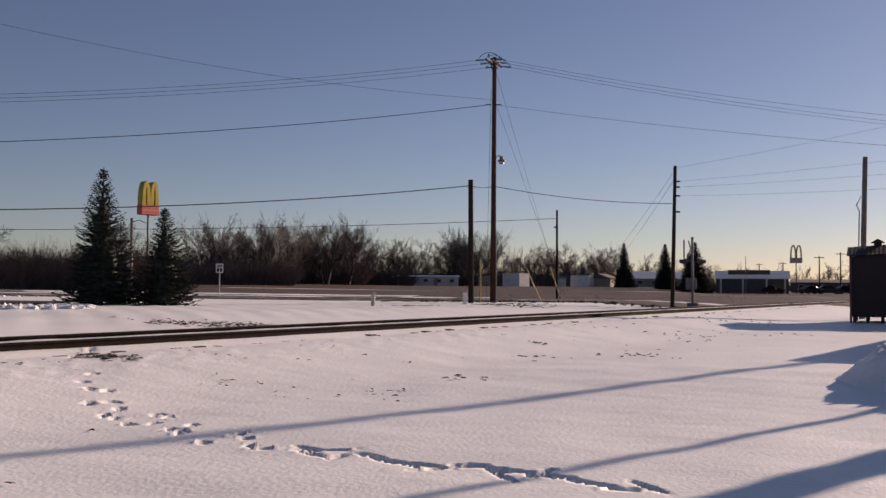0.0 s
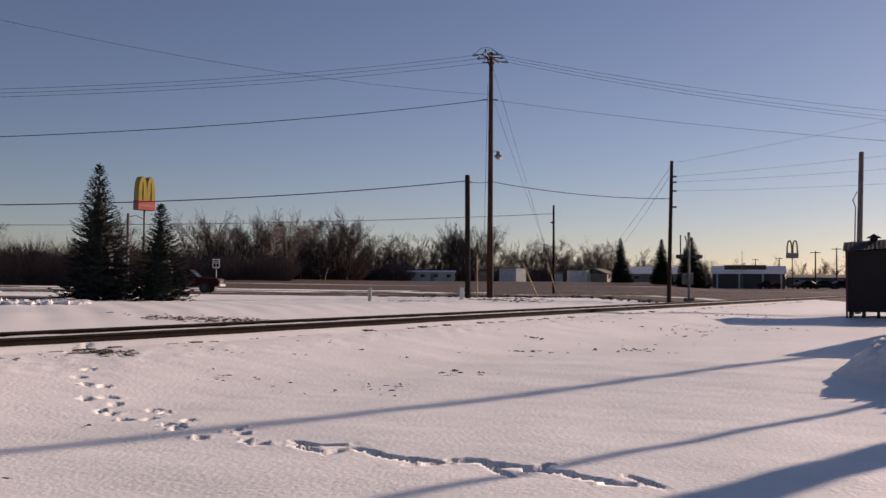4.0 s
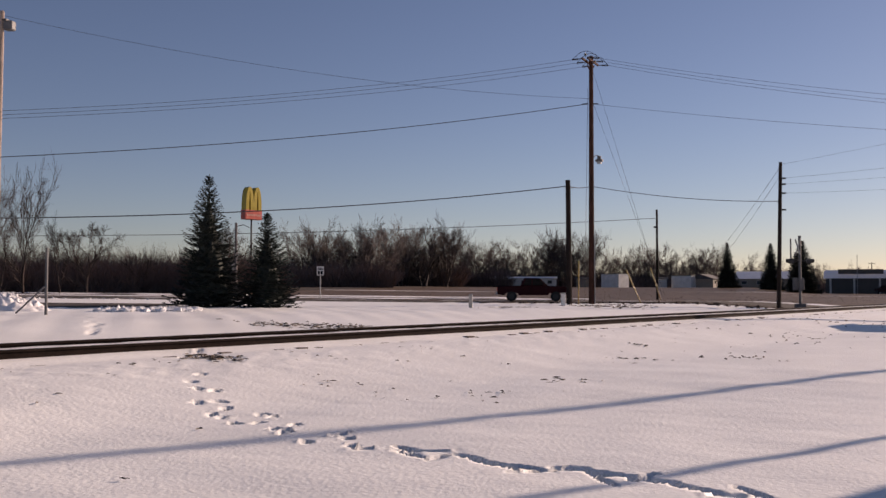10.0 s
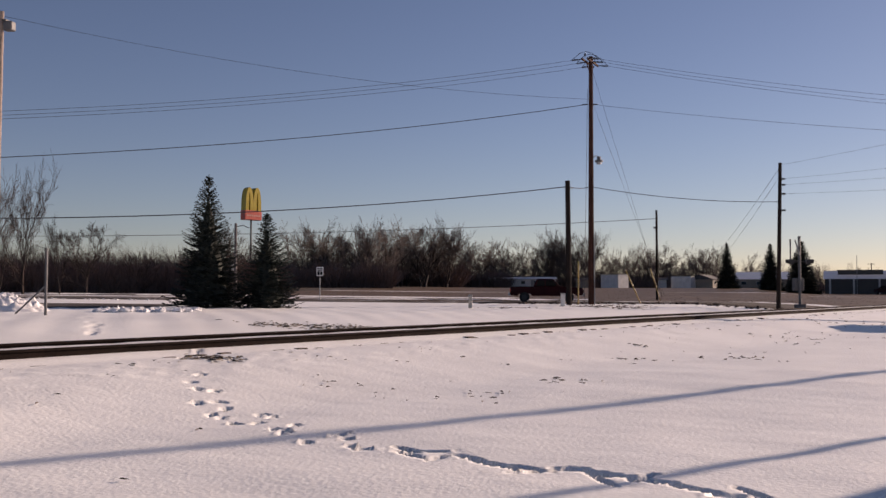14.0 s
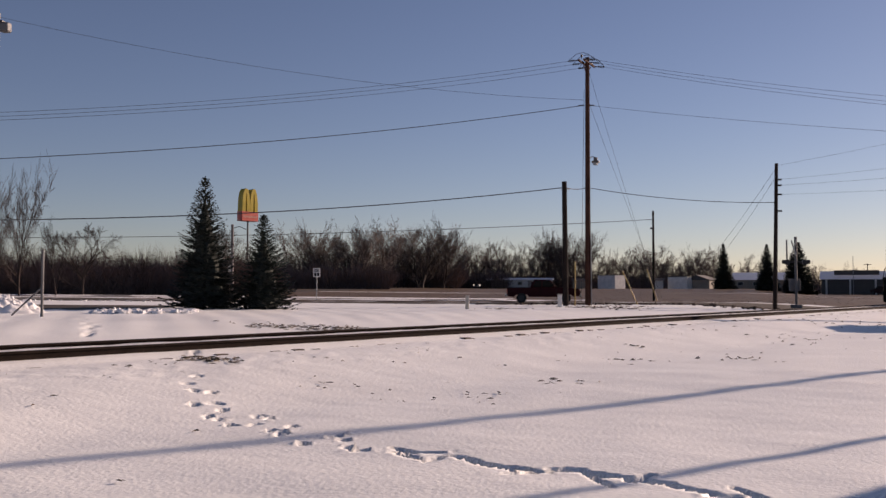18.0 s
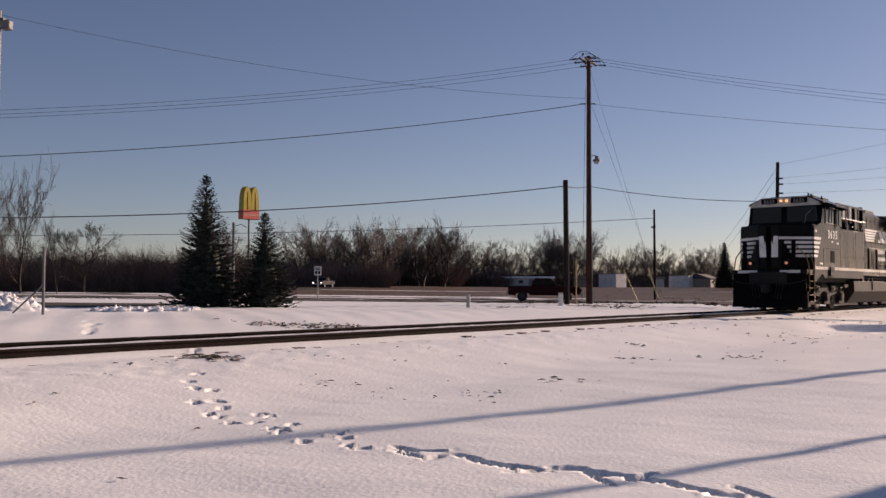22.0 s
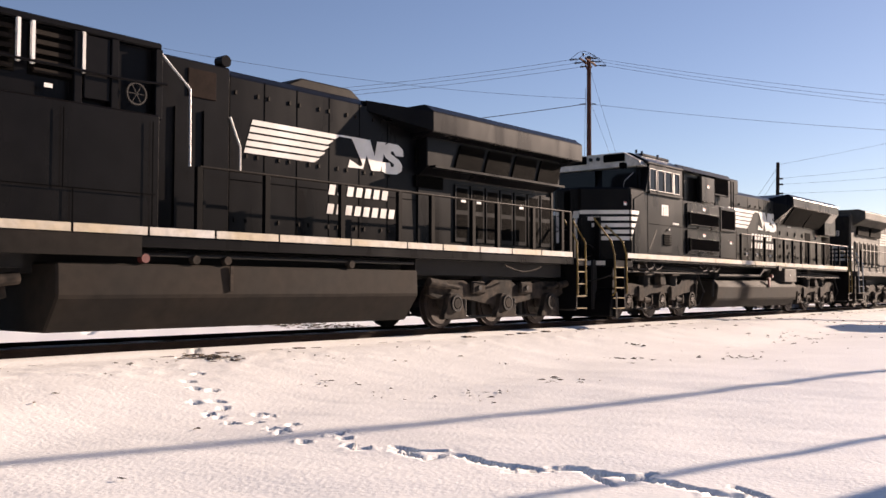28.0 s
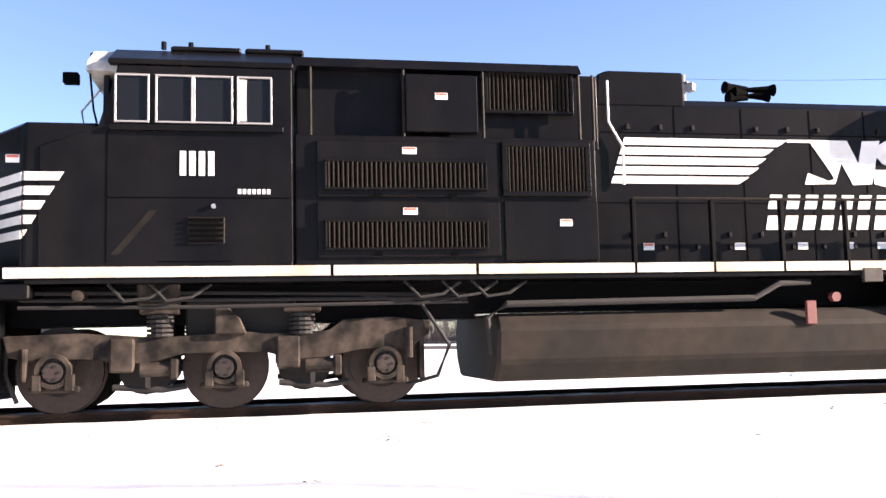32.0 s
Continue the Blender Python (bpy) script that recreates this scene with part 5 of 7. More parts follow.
def panel(parent, name, x0, x1, z0, z1, y, mat, depth=0.03, label="", bevel=0.012):
    """A flat plate standing proud of the near side at y."""
    return part(name, B(x0, x1, y - depth, y + 0.01, z0, z1, bevel=bevel), mat, parent, label)


def seams(parent, y, lines, w=0.014):
    """Dark joints between panels: (x0, z0, x1, z1) upright or level."""
    for x0, z0, x1, z1 in lines:
        part("panel_joint", B(x0 - (w / 2 if x0 == x1 else 0), x1 + (w / 2 if x0 == x1 else 0), y - 0.004, y + 0.004, z0 - (w / 2 if z0 == z1 else 0), z1 + (w / 2 if z0 == z1 else 0)), SEAM, parent)


def grille(parent, x0, x1, z0, z1, y, count, frame_w=0.05, mat=None, label="louvred air grille"):
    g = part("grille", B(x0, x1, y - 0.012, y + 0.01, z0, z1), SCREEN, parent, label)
    for a, b, c, d in ((x0, x1, z1 - frame_w, z1), (x0, x1, z0, z0 + frame_w), (x0, x0 + frame_w, z0 + frame_w, z1 - frame_w), (x1 - frame_w, x1, z0 + frame_w, z1 - frame_w)):
        part("grille_frame", B(a, b, y - 0.06, y - 0.012, c, d, bevel=0.008), mat or LOCO_BLACK, g)
    step = (x1 - x0 - 2 * frame_w) / count
    slat = bpy.data.meshes.new("slat")
    bm = B(-0.012, 0.012, -0.02, 0.02, 0, z1 - z0 - 2 * frame_w)
    bm.to_mesh(slat)
    bm.free()
    slat.materials.append(SLAT)
    for i in range(count):
        part("slat", slat, SLAT, g, at=pose(x0 + frame_w + (i + 0.5) * step, y - 0.035, z0 + frame_w, 0, 0, -40))
    return g


def decal(parent, x, z, y, w=0.14, h=0.09, red=True):
    d = part("warning_label", B(x, x + w, y - 0.004, y + 0.002, z, z + h), LABEL, parent, "small white warning label")
    if red:
        part("red_bar", B(x + 0.01, x + w - 0.01, y - 0.006, y - 0.004, z + h * 0.62, z + h * 0.95), RED_LABEL, d)


def slanted(name, x0, x1, z0, z1, slope, y, mat, parent, depth=0.004):
    """A painted bar whose right end leans."""
    return part(name, P([(x0, z0), (x1, z0), (x1 + slope * (z1 - z0), z1), (x0, z1)], "y", y - depth, y + 0.002), mat, parent)


def emblem(parent, x, z, w, h, y, mat, words=True, drop=0.49, gap=0.44):
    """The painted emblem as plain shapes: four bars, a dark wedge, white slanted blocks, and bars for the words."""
    n = 5
    ends = (0.43, 0.465, 0.49, 0.515, 0.56)
    for i in range(n):
        z0, z1 = z + h * i / n + 0.02, z + h * (i + 1) / n - 0.015
        lean = 0.0095 * w
        x1 = x + w * ends[i]
        part("emblem_bar", P([(x + lean * i, z0), (x1 - 0.035 * w, z0), (x1 - 0.02 * w, z0 + (z1 - z0) * 0.35), (x1, z1), (x + lean * (i + 0.8), z1)], "y", y - 0.004, y + 0.002), mat, parent)

    def shape(points):
        part("emblem_block", P([(x + w * a, z + h * b) for a, b in points], "y", y - 0.004, y + 0.002), mat, parent)

    shape(((0.61, 0.03), (0.71, 0.05), (0.735, 0.5), (0.77, 0.03), (0.833, 0.05), (0.868, 1.0), (0.808, 0.98), (0.792, 0.5), (0.757, 0.99), (0.56, 0.99), (0.56, 0.93), (0.635, 0.93), (0.70, 0.27), (0.708, 0.16), (0.69, 0.11), (0.622, 0.28)))
    shape(((0.842, 0.06), (0.875, 0.0), (0.95, 0.02), (0.985, 0.14), (0.99, 0.34), (0.965, 0.5), (0.905, 0.66), (0.906, 0.74), (0.925, 0.76), (0.942, 0.62), (1.0, 0.63), (0.995, 0.86), (0.96, 0.99), (0.89, 1.0), (0.856, 0.88), (0.852, 0.66), (0.872, 0.5), (0.93, 0.34), (0.928, 0.25), (0.908, 0.24), (0.898, 0.36), (0.84, 0.36)))
    if words:
        for row, (count, x0) in enumerate(((7, x + 0.485 * w), (8, x + 0.475 * w))):
            zz = z - drop * h - row * gap * h
            step = 0.059 * w
            for i in range(count):
                part("word_bar", P([(x0 + i * step, zz), (x0 + (i + 0.66) * step, zz), (x0 + (i + 0.83) * step, zz + 0.3 * h), (x0 + (i + 0.17) * step, zz + 0.3 * h)], "y", y - 0.004, y + 0.002), mat, parent)


def wheelset(parent, x, radius=0.53):
    """Axle and two flanged wheels as one turning part."""
    bm = bmesh.new()
    for y in (-0.755, 0.755):
        disc(bm, (0, y, 0), "y", radius, 0.13, 32)
        disc(bm, (0, y * 0.93, 0), "y", radius + 0.028, 0.03, 32)
        disc(bm, (0, y * 1.1, 0), "y", radius * 0.82, 0.03, 32, inner=radius * 0.6)
        disc(bm, (0, y * 1.09, 0), "y", 0.15, 0.08, 16)
        for k in range(5):
            a = k * 2 * math.pi / 5
            disc(bm, (math.cos(a) * radius * 0.42, y * 1.085, math.sin(a) * radius * 0.42), "y", 0.03, 0.02, 8)
    disc(bm, (0, 0, 0), "y", 0.1, 1.5, 12)
    ob = part("wheelset", bm, WHEEL_STEEL, parent, "steel wheels on an axle", at=(x, 0, radius))
    WHEELS.append(ob)
    return ob


WHEELS = []


def spring(bm, x, y, z0, z1, r=0.1):
    n = 5
    for i in range(n):
        disc(bm, (x, y, z0 + (z1 - z0) * (i + 0.5) / n), "z", r, (z1 - z0) / n * 0.62, 14)
    disc(bm, (x, y, (z0 + z1) / 2), "z", r * 0.7, z1 - z0, 10)


def truck_a(parent, axles):
    """Three-axle truck with broad pedestal covers over the bearings."""
    x0, x1 = axles[0], axles[2]
    for side in (-1, 1):
        y0, y1 = sorted((side * 1.12, side * 0.98))
        out = [(x0 - 0.75, 0.72), (x0 - 0.45, 0.62), (x0 + 0.5, 0.62), (axles[1] - 0.5, 0.5), (axles[1] + 0.5, 0.5), (x1 - 0.5, 0.62), (x1 + 0.45, 0.62), (x1 + 0.75, 0.72), (x1 + 0.7, 1.02), (x1 - 0.45, 1.02), (x1 - 0.7, 0.9), (axles[1] + 0.6, 0.9), (axles[1] + 0.3, 1.05), (axles[1] - 0.3, 1.05), (axles[1] - 0.6, 0.9), (x0 + 0.7, 0.9), (x0 + 0.45, 1.02), (x0 - 0.7, 1.02)]
        frame_ob = part("truck_frame", P(out, "y", y0, y1, bevel=0.015), TRUCK_GREY, parent, "grimy cast steel truck side frame")
        for x in axles:
            yy = side * 1.2
            part("bearing_cover", P([(x - 0.40, 0.2), (x + 0.40, 0.2), (x + 0.38, 0.3), (x + 0.27, 0.42), (x + 0.22, 0.68), (x + 0.15, 0.74), (x - 0.15, 0.74), (x - 0.22, 0.68), (x - 0.27, 0.42), (x - 0.38, 0.3)], "y", *sorted((side * 1.1, side * 1.24)), bevel=0.015), TRUCK_GREY, frame_ob)
            part("bearing_cap", disc(bmesh.new(), (x, side * 1.26, 0.53), "y", 0.18, 0.07, 20, inner=0.13), TRUCK_DARK, frame_ob)
            part("cap_bolt", disc(bmesh.new(), (x, side * 1.26, 0.53), "y", 0.11, 0.08, 14), TRUCK_GREY, frame_ob)
            bm = bmesh.new()
            spring(bm, x + 0.42, side * 1.12, 0.28, 0.62, 0.07)
            part("coil_spring", bm, TRUCK_DARK, frame_ob)
        for x in ((x0 + axles[1]) / 2, (x1 + axles[1]) / 2):
            part("brake_unit", B(x - 0.28, x + 0.22, *sorted((side * 1.06, side * 1.2)), 0.72, 1.0, bevel=0.04), TRUCK_GREY, frame_ob)
            part("brake_bolt", disc(bmesh.new(), (x - 0.05, side * 1.21, 0.86), "y", 0.06, 0.05, 10), TRUCK_DARK, frame_ob)
        for x, s in ((x0 - 0.85, 1), (x1 + 0.85, -1)):
            part("damper", T([(x, side * 1.2, 0.98), (x + s * 0.5, side * 1.2, 0.92)], 0.09, 12), TRUCK_GREY, frame_ob)
            part("damper_rod", T([(x + s * 0.5, side * 1.2, 0.92), (x + s * 1.0, side * 1.2, 0.86)], 0.045, 8), TRUCK_GREY, frame_ob)
        part("brake_rigging", T([(x0, side * 1.0, 0.2), (axles[1], side * 1.0, 0.24), (x1, side * 1.0, 0.2)], 0.035, 6), TRUCK_DARK, frame_ob)
        for x in ((x0 + axles[1]) / 2, (x1 + axles[1]) / 2):
            part("brake_shoe", B(x - 0.3, x - 0.14, *sorted((side * 0.7, side * 0.85)), 0.24, 0.75, bevel=0.02), TRUCK_DARK, frame_ob)
            part("brake_shoe", B(x + 0.14, x + 0.3, *sorted((side * 0.7, side * 0.85)), 0.24, 0.75, bevel=0.02), TRUCK_DARK, frame_ob)
    part("bolster", B(axles[1] - 0.6, axles[1] + 0.6, -1.0, 1.0, 0.75, 1.3, bevel=0.03), TRUCK_DARK, parent)
    for x in ((x0 + axles[1]) / 2, (x1 + axles[1]) / 2):
        part("traction_motor", disc(bmesh.new(), (x, 0, 0.55), "y", 0.36, 1.2, 16), TRUCK_DARK, parent)
    for x in axles:
        wheelset(parent, x)


def truck_b(parent, axles):
    """Three-axle truck with a high cast frame, open bearing boxes, coil springs and dampers."""
    a, b, c = axles
    for side in (-1, 1):
        ys = sorted((side * 1.0, side * 1.16))
        out = [(a - 0.62, 0.98), (a - 0.55, 0.72), (a - 0.3, 0.66), (a + 0.35, 0.70), (a + 0.8, 0.62), (b - 0.95, 0.60), (b - 0.5, 0.74), (b + 0.5, 0.74), (b + 0.9, 0.60), (c - 0.8, 0.62), (c - 0.35, 0.74), (c + 0.35, 0.74), (c + 0.6, 0.9), (c + 0.62, 1.08), (c + 0.1, 1.14), (c - 0.55, 1.12), (c - 0.72, 0.96), (b + 0.62, 0.93), (b + 0.3, 0.98), (b - 0.1, 0.96), (b - 0.75, 0.93), (a + 0.75, 0.96), (a + 0.3, 1.0)]
        fr = part("truck_frame", P(out, "y", *ys, bevel=0.018), TRUCK_GREY, parent, "grimy cast steel truck side frame")
        for x in (a, b, c):
            part("bearing_box", P([(x - 0.2, 0.36), (x + 0.2, 0.36), (x + 0.2, 0.62), (x + 0.12, 0.72), (x - 0.12, 0.72), (x - 0.2, 0.62)], "y", *sorted((side * 1.02, side * 1.19)), bevel=0.02), TRUCK_DARK, fr)
            part("bearing_cap", disc(bmesh.new(), (x, side * 1.22, 0.53), "y", 0.12, 0.07, 20), WHEEL_STEEL, fr)
            part("bearing_shackle", disc(bmesh.new(), (x, side * 1.21, 0.54), "y", 0.215, 0.07, 24, inner=0.16), TRUCK_GREY, fr)
            for q in (-1, 1):
                part("shackle_foot", B(x + q * 0.19 - 0.055, x + q * 0.19 + 0.055, *sorted((side * 1.16, side * 1.25)), 0.30, 0.5, bevel=0.012), TRUCK_GREY, fr)
            for k in range(6):
                t = k * math.pi / 3
                part("cap_bolt", disc(bmesh.new(), (x + 0.09 * math.cos(t), side * 1.26, 0.53 + 0.09 * math.sin(t)), "y", 0.018, 0.02, 6), TRUCK_DARK, fr)
            part("bearing_keeper", B(x - 0.3, x + 0.3, *sorted((side * 1.1, side * 1.2)), 0.28, 0.35, bevel=0.015), TRUCK_GREY, fr)
        for x in (a + 1.25, b + 0.98):
            bm = bmesh.new()
            spring(bm, x, side * 1.06, 0.93, 1.22, 0.17)
            part("rubber_spring", bm, TRUCK_DARK, fr)
            part("spring_seat", B(x - 0.24, x + 0.24, *sorted((side * 0.9, side * 1.22)), 1.22, 1.28, bevel=0.01), TRUCK_GREY, fr)
        part("spring_pocket", B(a + 0.98, a + 1.5, *sorted((side * 1.0, side * 1.25)), 1.28, 1.62, bevel=0.03), TRUCK_GREY, fr)
        part("frame_bracket", P([(b - 0.12, 0.95), (b + 0.28, 0.95), (b + 0.2, 1.15), (b + 0.05, 1.3), (b - 0.12, 1.3)], "y", *sorted((side * 1.05, side * 1.25)), bevel=0.02), TRUCK_GREY, fr)
        for x in (a + 0.78, b + 0.78):
            part("brake_hanger", B(x - 0.13, x + 0.17, *sorted((side * 1.1, side * 1.22)), 0.5, 0.92, bevel=0.025), TRUCK_GREY, fr)
            part("brake_cylinder", disc(bmesh.new(), (x + 0.42, side * 1.14, 0.53), "x", 0.09, 0.36, 12), TRUCK_GREY, fr)
            part("brake_cylinder_cap", B(x + 0.6, x + 0.7, *sorted((side * 1.02, side * 1.24)), 0.4, 0.66, bevel=0.02), TRUCK_GREY, fr)
            part("brake_lever", B(x + 0.3, x + 0.36, *sorted((side * 1.1, side * 1.18)), 0.3, 0.62), TRUCK_DARK, fr)
            part("brake_rigging", T([(x - 0.1, side * 1.08, 0.32), (x + 0.5, side * 1.08, 0.27), (x + 0.8, side * 1.08, 0.31)], 0.045, 6), TRUCK_DARK, fr)
        part("damper", T([(a - 0.35, side * 1.2, 0.42), (a - 0.35, side * 1.2, 0.82)], 0.05, 10), TRUCK_GREY, fr)
        part("damper", T([(c + 0.32, side * 1.2, 0.6), (c + 0.32, side * 1.2, 1.0)], 0.05, 10), TRUCK_GREY, fr)
        part("end_hanger", B(c + 0.46, c + 0.53, *sorted((side * 0.9, side * 1.15)), 0.32, 0.9, bevel=0.01), TRUCK_GREY, fr)
        part("sand_pipe", T([(a - 0.6, side * 1.0, 1.0), (a - 0.62, side * 0.95, 0.5), (a - 0.5, side * 0.85, 0.15)], 0.03, 6), TRUCK_DARK, fr)
        part("hose", T([(c - 0.3, side * 1.1, 1.45), (c + 0.5, side * 1.2, 1.3), (c + 0.85, side * 1.25, 0.75), (c + 0.7, side * 1.15, 0.35), (c + 0.3, side * 1.0, 0.24)], 0.03, 6), TRUCK_DARK, fr)
    part("bolster", B(b - 0.5, b + 0.9, -0.95, 0.95, 0.8, 1.4, bevel=0.03), TRUCK_DARK, parent)
    for x in ((a + b) / 2, (b + c) / 2):
        part("traction_motor", disc(bmesh.new(), (x, 0, 0.55), "y", 0.36, 1.2, 16), TRUCK_DARK, parent)
    for x in axles:
        wheelset(parent, x)


def sill(parent, x0, x1, breaks, z0=1.62, z1=1.74, y=NEAR, mat=None):
    """White safety stripe in lengths along both sides of the frame."""
    for s in (-1, 1):
        edges = [x0] + list(breaks) + [x1]
        for a, b in zip(edges, edges[1:]):
            part("sill_stripe", B(a + 0.02, b - 0.02, *sorted((s * abs(y), s * (abs(y) + 0.006))), z0, z1), mat or SILL_WHITE, parent, "white reflective sill stripe, stained")


def railing(parent, xs, z0, z1, y, mat, post_w=0.1, top=None):
    for s in (-1, 1):
        for x in xs:
            part("rail_post", B(x - post_w / 2, x + post_w / 2, *sorted((s * y, s * (y - 0.085))), z0, z1, bevel=0.006), POST_BLACK, parent)
        part("handrail", T([(xs[0], s * (y - 0.02), z1), (xs[-1], s * (y - 0.02), z1)], 0.022, 8), top or mat, parent, "round steel handrail")


def window(parent, x0, x1, z0, z1, y, frame_w=0.024, open_half=False):
    w = part("side_window", B(x0 + frame_w, x1 - frame_w, y - 0.006, y + 0.006, z0 + frame_w, z1 - frame_w), PANE, parent, "dark cab window in a pale metal frame")
    for a, b, c, d in ((x0, x1, z1 - frame_w, z1), (x0, x1, z0, z0 + frame_w), (x0, x0 + frame_w, z0 + frame_w, z1 - frame_w), (x1 - frame_w, x1, z0 + frame_w, z1 - frame_w)):
        part("window_frame", B(a, b, y - 0.035, y - 0.006, c, d, bevel=0.005), ALUMINIUM, w)
    return w


def front_end(ob, nose_x, front_x, nose_z, lights, reach0, squeeze=1.0, half=0.78, stair=None, lift=0.0):
    """Platform, pilot plow, coupler, steps, posts and ditch lights at the leading end."""
    sa, sb = stair or (1.25, nose_x)
    part("platform", B(0.75, nose_x + 0.1, -1.5, 1.5, 1.42, 1.6, bevel=0.02), LOCO_BLACK, ob)
    part("platform_stripe", B(0.735, 0.748, -1.25, -0.45, 1.47, 1.58), STRIPE, ob)
    part("platform_stripe", B(0.735, 0.748, 0.45, 1.25, 1.47, 1.58), STRIPE, ob)
    part("pilot", P([(0.78, 1.45), (0.78, 0.85), (0.66, 0.5), (0.62, 0.12), (0.78, 0.12), (0.95, 0.9), (0.95, 1.45)], "y", -1.45, 1.45, bevel=0.02), POST_BLACK, ob, "black snow plow pilot")
    part("plow_blade", P([(0.4, 0.0), (0.85, -1.5), (0.95, -1.5), (0.6, 0.0), (0.95, 1.5), (0.85, 1.5)], "z", 0.1, 0.75), POST_BLACK, ob)
    cp = part("coupler", B(0.02, 0.8, -0.14, 0.14, 0.72, 1.0, bevel=0.03), TRUCK_DARK, ob, "steel knuckle coupler")
    part("knuckle", B(-0.16, 0.06, -0.2, 0.1, 0.68, 1.04, bevel=0.05), TRUCK_DARK, cp)
    for s in (-1, 1):
        part("step_side", B(sb - 0.02, sb + 0.08, *sorted((s * 1.5, s * 0.95)), 0.3, 1.6), LOCO_BLACK, ob)
        part("step_back", B(sa - 0.15, sb, *sorted((s * 0.98, s * 0.92)), 0.3, 1.6), TRUCK_DARK, ob)
        for i in range(5):
            z = 0.32 + i * 0.27
            st = part("step", B(sa + i * 0.02, sb, *sorted((s * 1.48, s * 0.98)), z, z + 0.03), LOCO_BLACK, ob)
            part("step_edge", B(sa + i * 0.02, sb, *sorted((s * 1.48, s * 1.5)), z, z + 0.022), RAIL_YELLOW, st, "yellow step edge")
        for x, top in ((1.12, 2.6), (nose_x - 0.08, 2.62)) if not stair else ((sa + 0.08, 2.72), (sb + 0.1, 2.55)):
            part("grab_rail", T([(x - 0.22, s * 1.0, top), (x - 0.03, s * 1.42, 2.1), (x, s * 1.5, 1.75), (x, s * 1.52, 0.75), (x - 0.05, s * 1.45, 0.66)], 0.024, 8), RAIL_YELLOW, ob, "yellow steel grab rail")
        part("corner_post", B(0.78, 0.9, *sorted((s * 1.05, s * 0.9)), 1.6, 2.75, bevel=0.01), POST_BLACK, ob)
        part("corner_post", B(0.78, 0.86, *sorted((s * 0.5, s * 0.38)), 1.6, 2.75, bevel=0.01), LOCO_BLACK, ob)
        part("chain", T([(0.82, s * 0.44, 2.7), (0.82, s * 0.25, 2.5), (0.82, 0, 2.44)], 0.014, 5), TRUCK_DARK, ob)
        lamp = part("ditch_light", disc(bmesh.new(), (0.78, s * 0.72, 1.86), "x", 0.16, 0.16, 18), LOCO_BLACK, ob, "round ditch light on the platform")
        part("lens", disc(bmesh.new(), (0.695, s * 0.72, 1.86), "x", 0.055, 0.02, 16), DITCH if lights else PANE, lamp)
        for k in range(3):
            part("air_hose", T([(0.72, s * (0.35 + k * 0.12), 1.1), (0.5, s * (0.37 + k * 0.12), 0.85), (0.45, s * (0.3 + k * 0.12), 0.55), (0.55, s * (0.28 + k * 0.12), 0.45)], 0.025, 6), TRUCK_DARK, ob)
        part("lift_bar", T([(0.6, s * 0.2, 0.95), (0.55, s * 1.2, 1.1), (0.6, s * 1.5, 1.2)], 0.018, 6), TRUCK_DARK, ob)
    for c in ob.children_recursive:
        for v in c.data.vertices:
            if v.co.x < nose_x:
                v.co.x = nose_x - (nose_x - v.co.x) * squeeze
    # nose
    plan = [(nose_x, -1.48), (front_x, -half), (front_x, half), (nose_x, 1.48), (nose_x + 0.9, 1.48), (nose_x + 0.9, -1.48)]
    nose = part("nose", P(plan, "z", 1.6, nose_z, bevel=0.05), LOCO_BLACK, ob, "blunt black nose with white stripes")
    d = Vector((front_x - nose_x, 0.70, 0))
    for i in range(5):
        z0 = 2.10 + lift + i * 0.178
        z1 = z0 + 0.105
        reach = reach0 + 0.105 * i
        part("nose_stripe", P([(nose_x + 0.01, z0), (nose_x + reach, z0), (nose_x + reach + 0.06, z1), (nose_x + 0.01, z1)], "y", -1.506, -1.482), STRIPE, nose)
        part("nose_stripe", P([(nose_x + 0.01, z0), (nose_x + reach, z0), (nose_x + reach + 0.06, z1), (nose_x + 0.01, z1)], "y", 1.482, 1.506), STRIPE, nose)
        for s in (-1, 1):
            p0, p1 = Vector((nose_x, s * 1.48, 0)), Vector((front_x, s * half, 0))
            out = Vector((-(p1 - p0).y * -s, (p1 - p0).x * -s, 0)).normalized()
            out = Vector((-abs(out.x), s * abs(out.y), 0))
            k1 = (0.92 - 0.08 * (4 - i)) if i < 4 else 1.0
            q0, q1 = p0.lerp(p1, 0.02) + out * 0.008, p0.lerp(p1, k1) + out * 0.008
            bm = bmesh.new()
            bm.faces.new([bm.verts.new((v.x, v.y, z)) for v, z in ((q0, z0), (q1, z0), (q1, z1), (q0, z1))])
            ret = bmesh.ops.extrude_face_region(bm, geom=bm.faces[:])
            bmesh.ops.translate(bm, verts=[v for v in ret["geom"] if isinstance(v, bmesh.types.BMVert)], vec=out * -0.012)
            part("nose_stripe", bm, STRIPE, nose)
    for s in (-1, 1):
        part("nose_block", P([(s * 0.1, 2.1), (s * half * 0.92, 2.1), (s * half * 0.95, 2.95), (s * half * 0.52, 2.95), (s * half * 0.4, 2.6), (s * 0.12, 2.75)], "x", front_x - 0.008, front_x + 0.004), STRIPE, nose)
    part("nose_door", B(front_x - 0.02, front_x + 0.01, -0.09, 0.09, 1.7, nose_z - 0.1), SEAM, nose)
    return nose


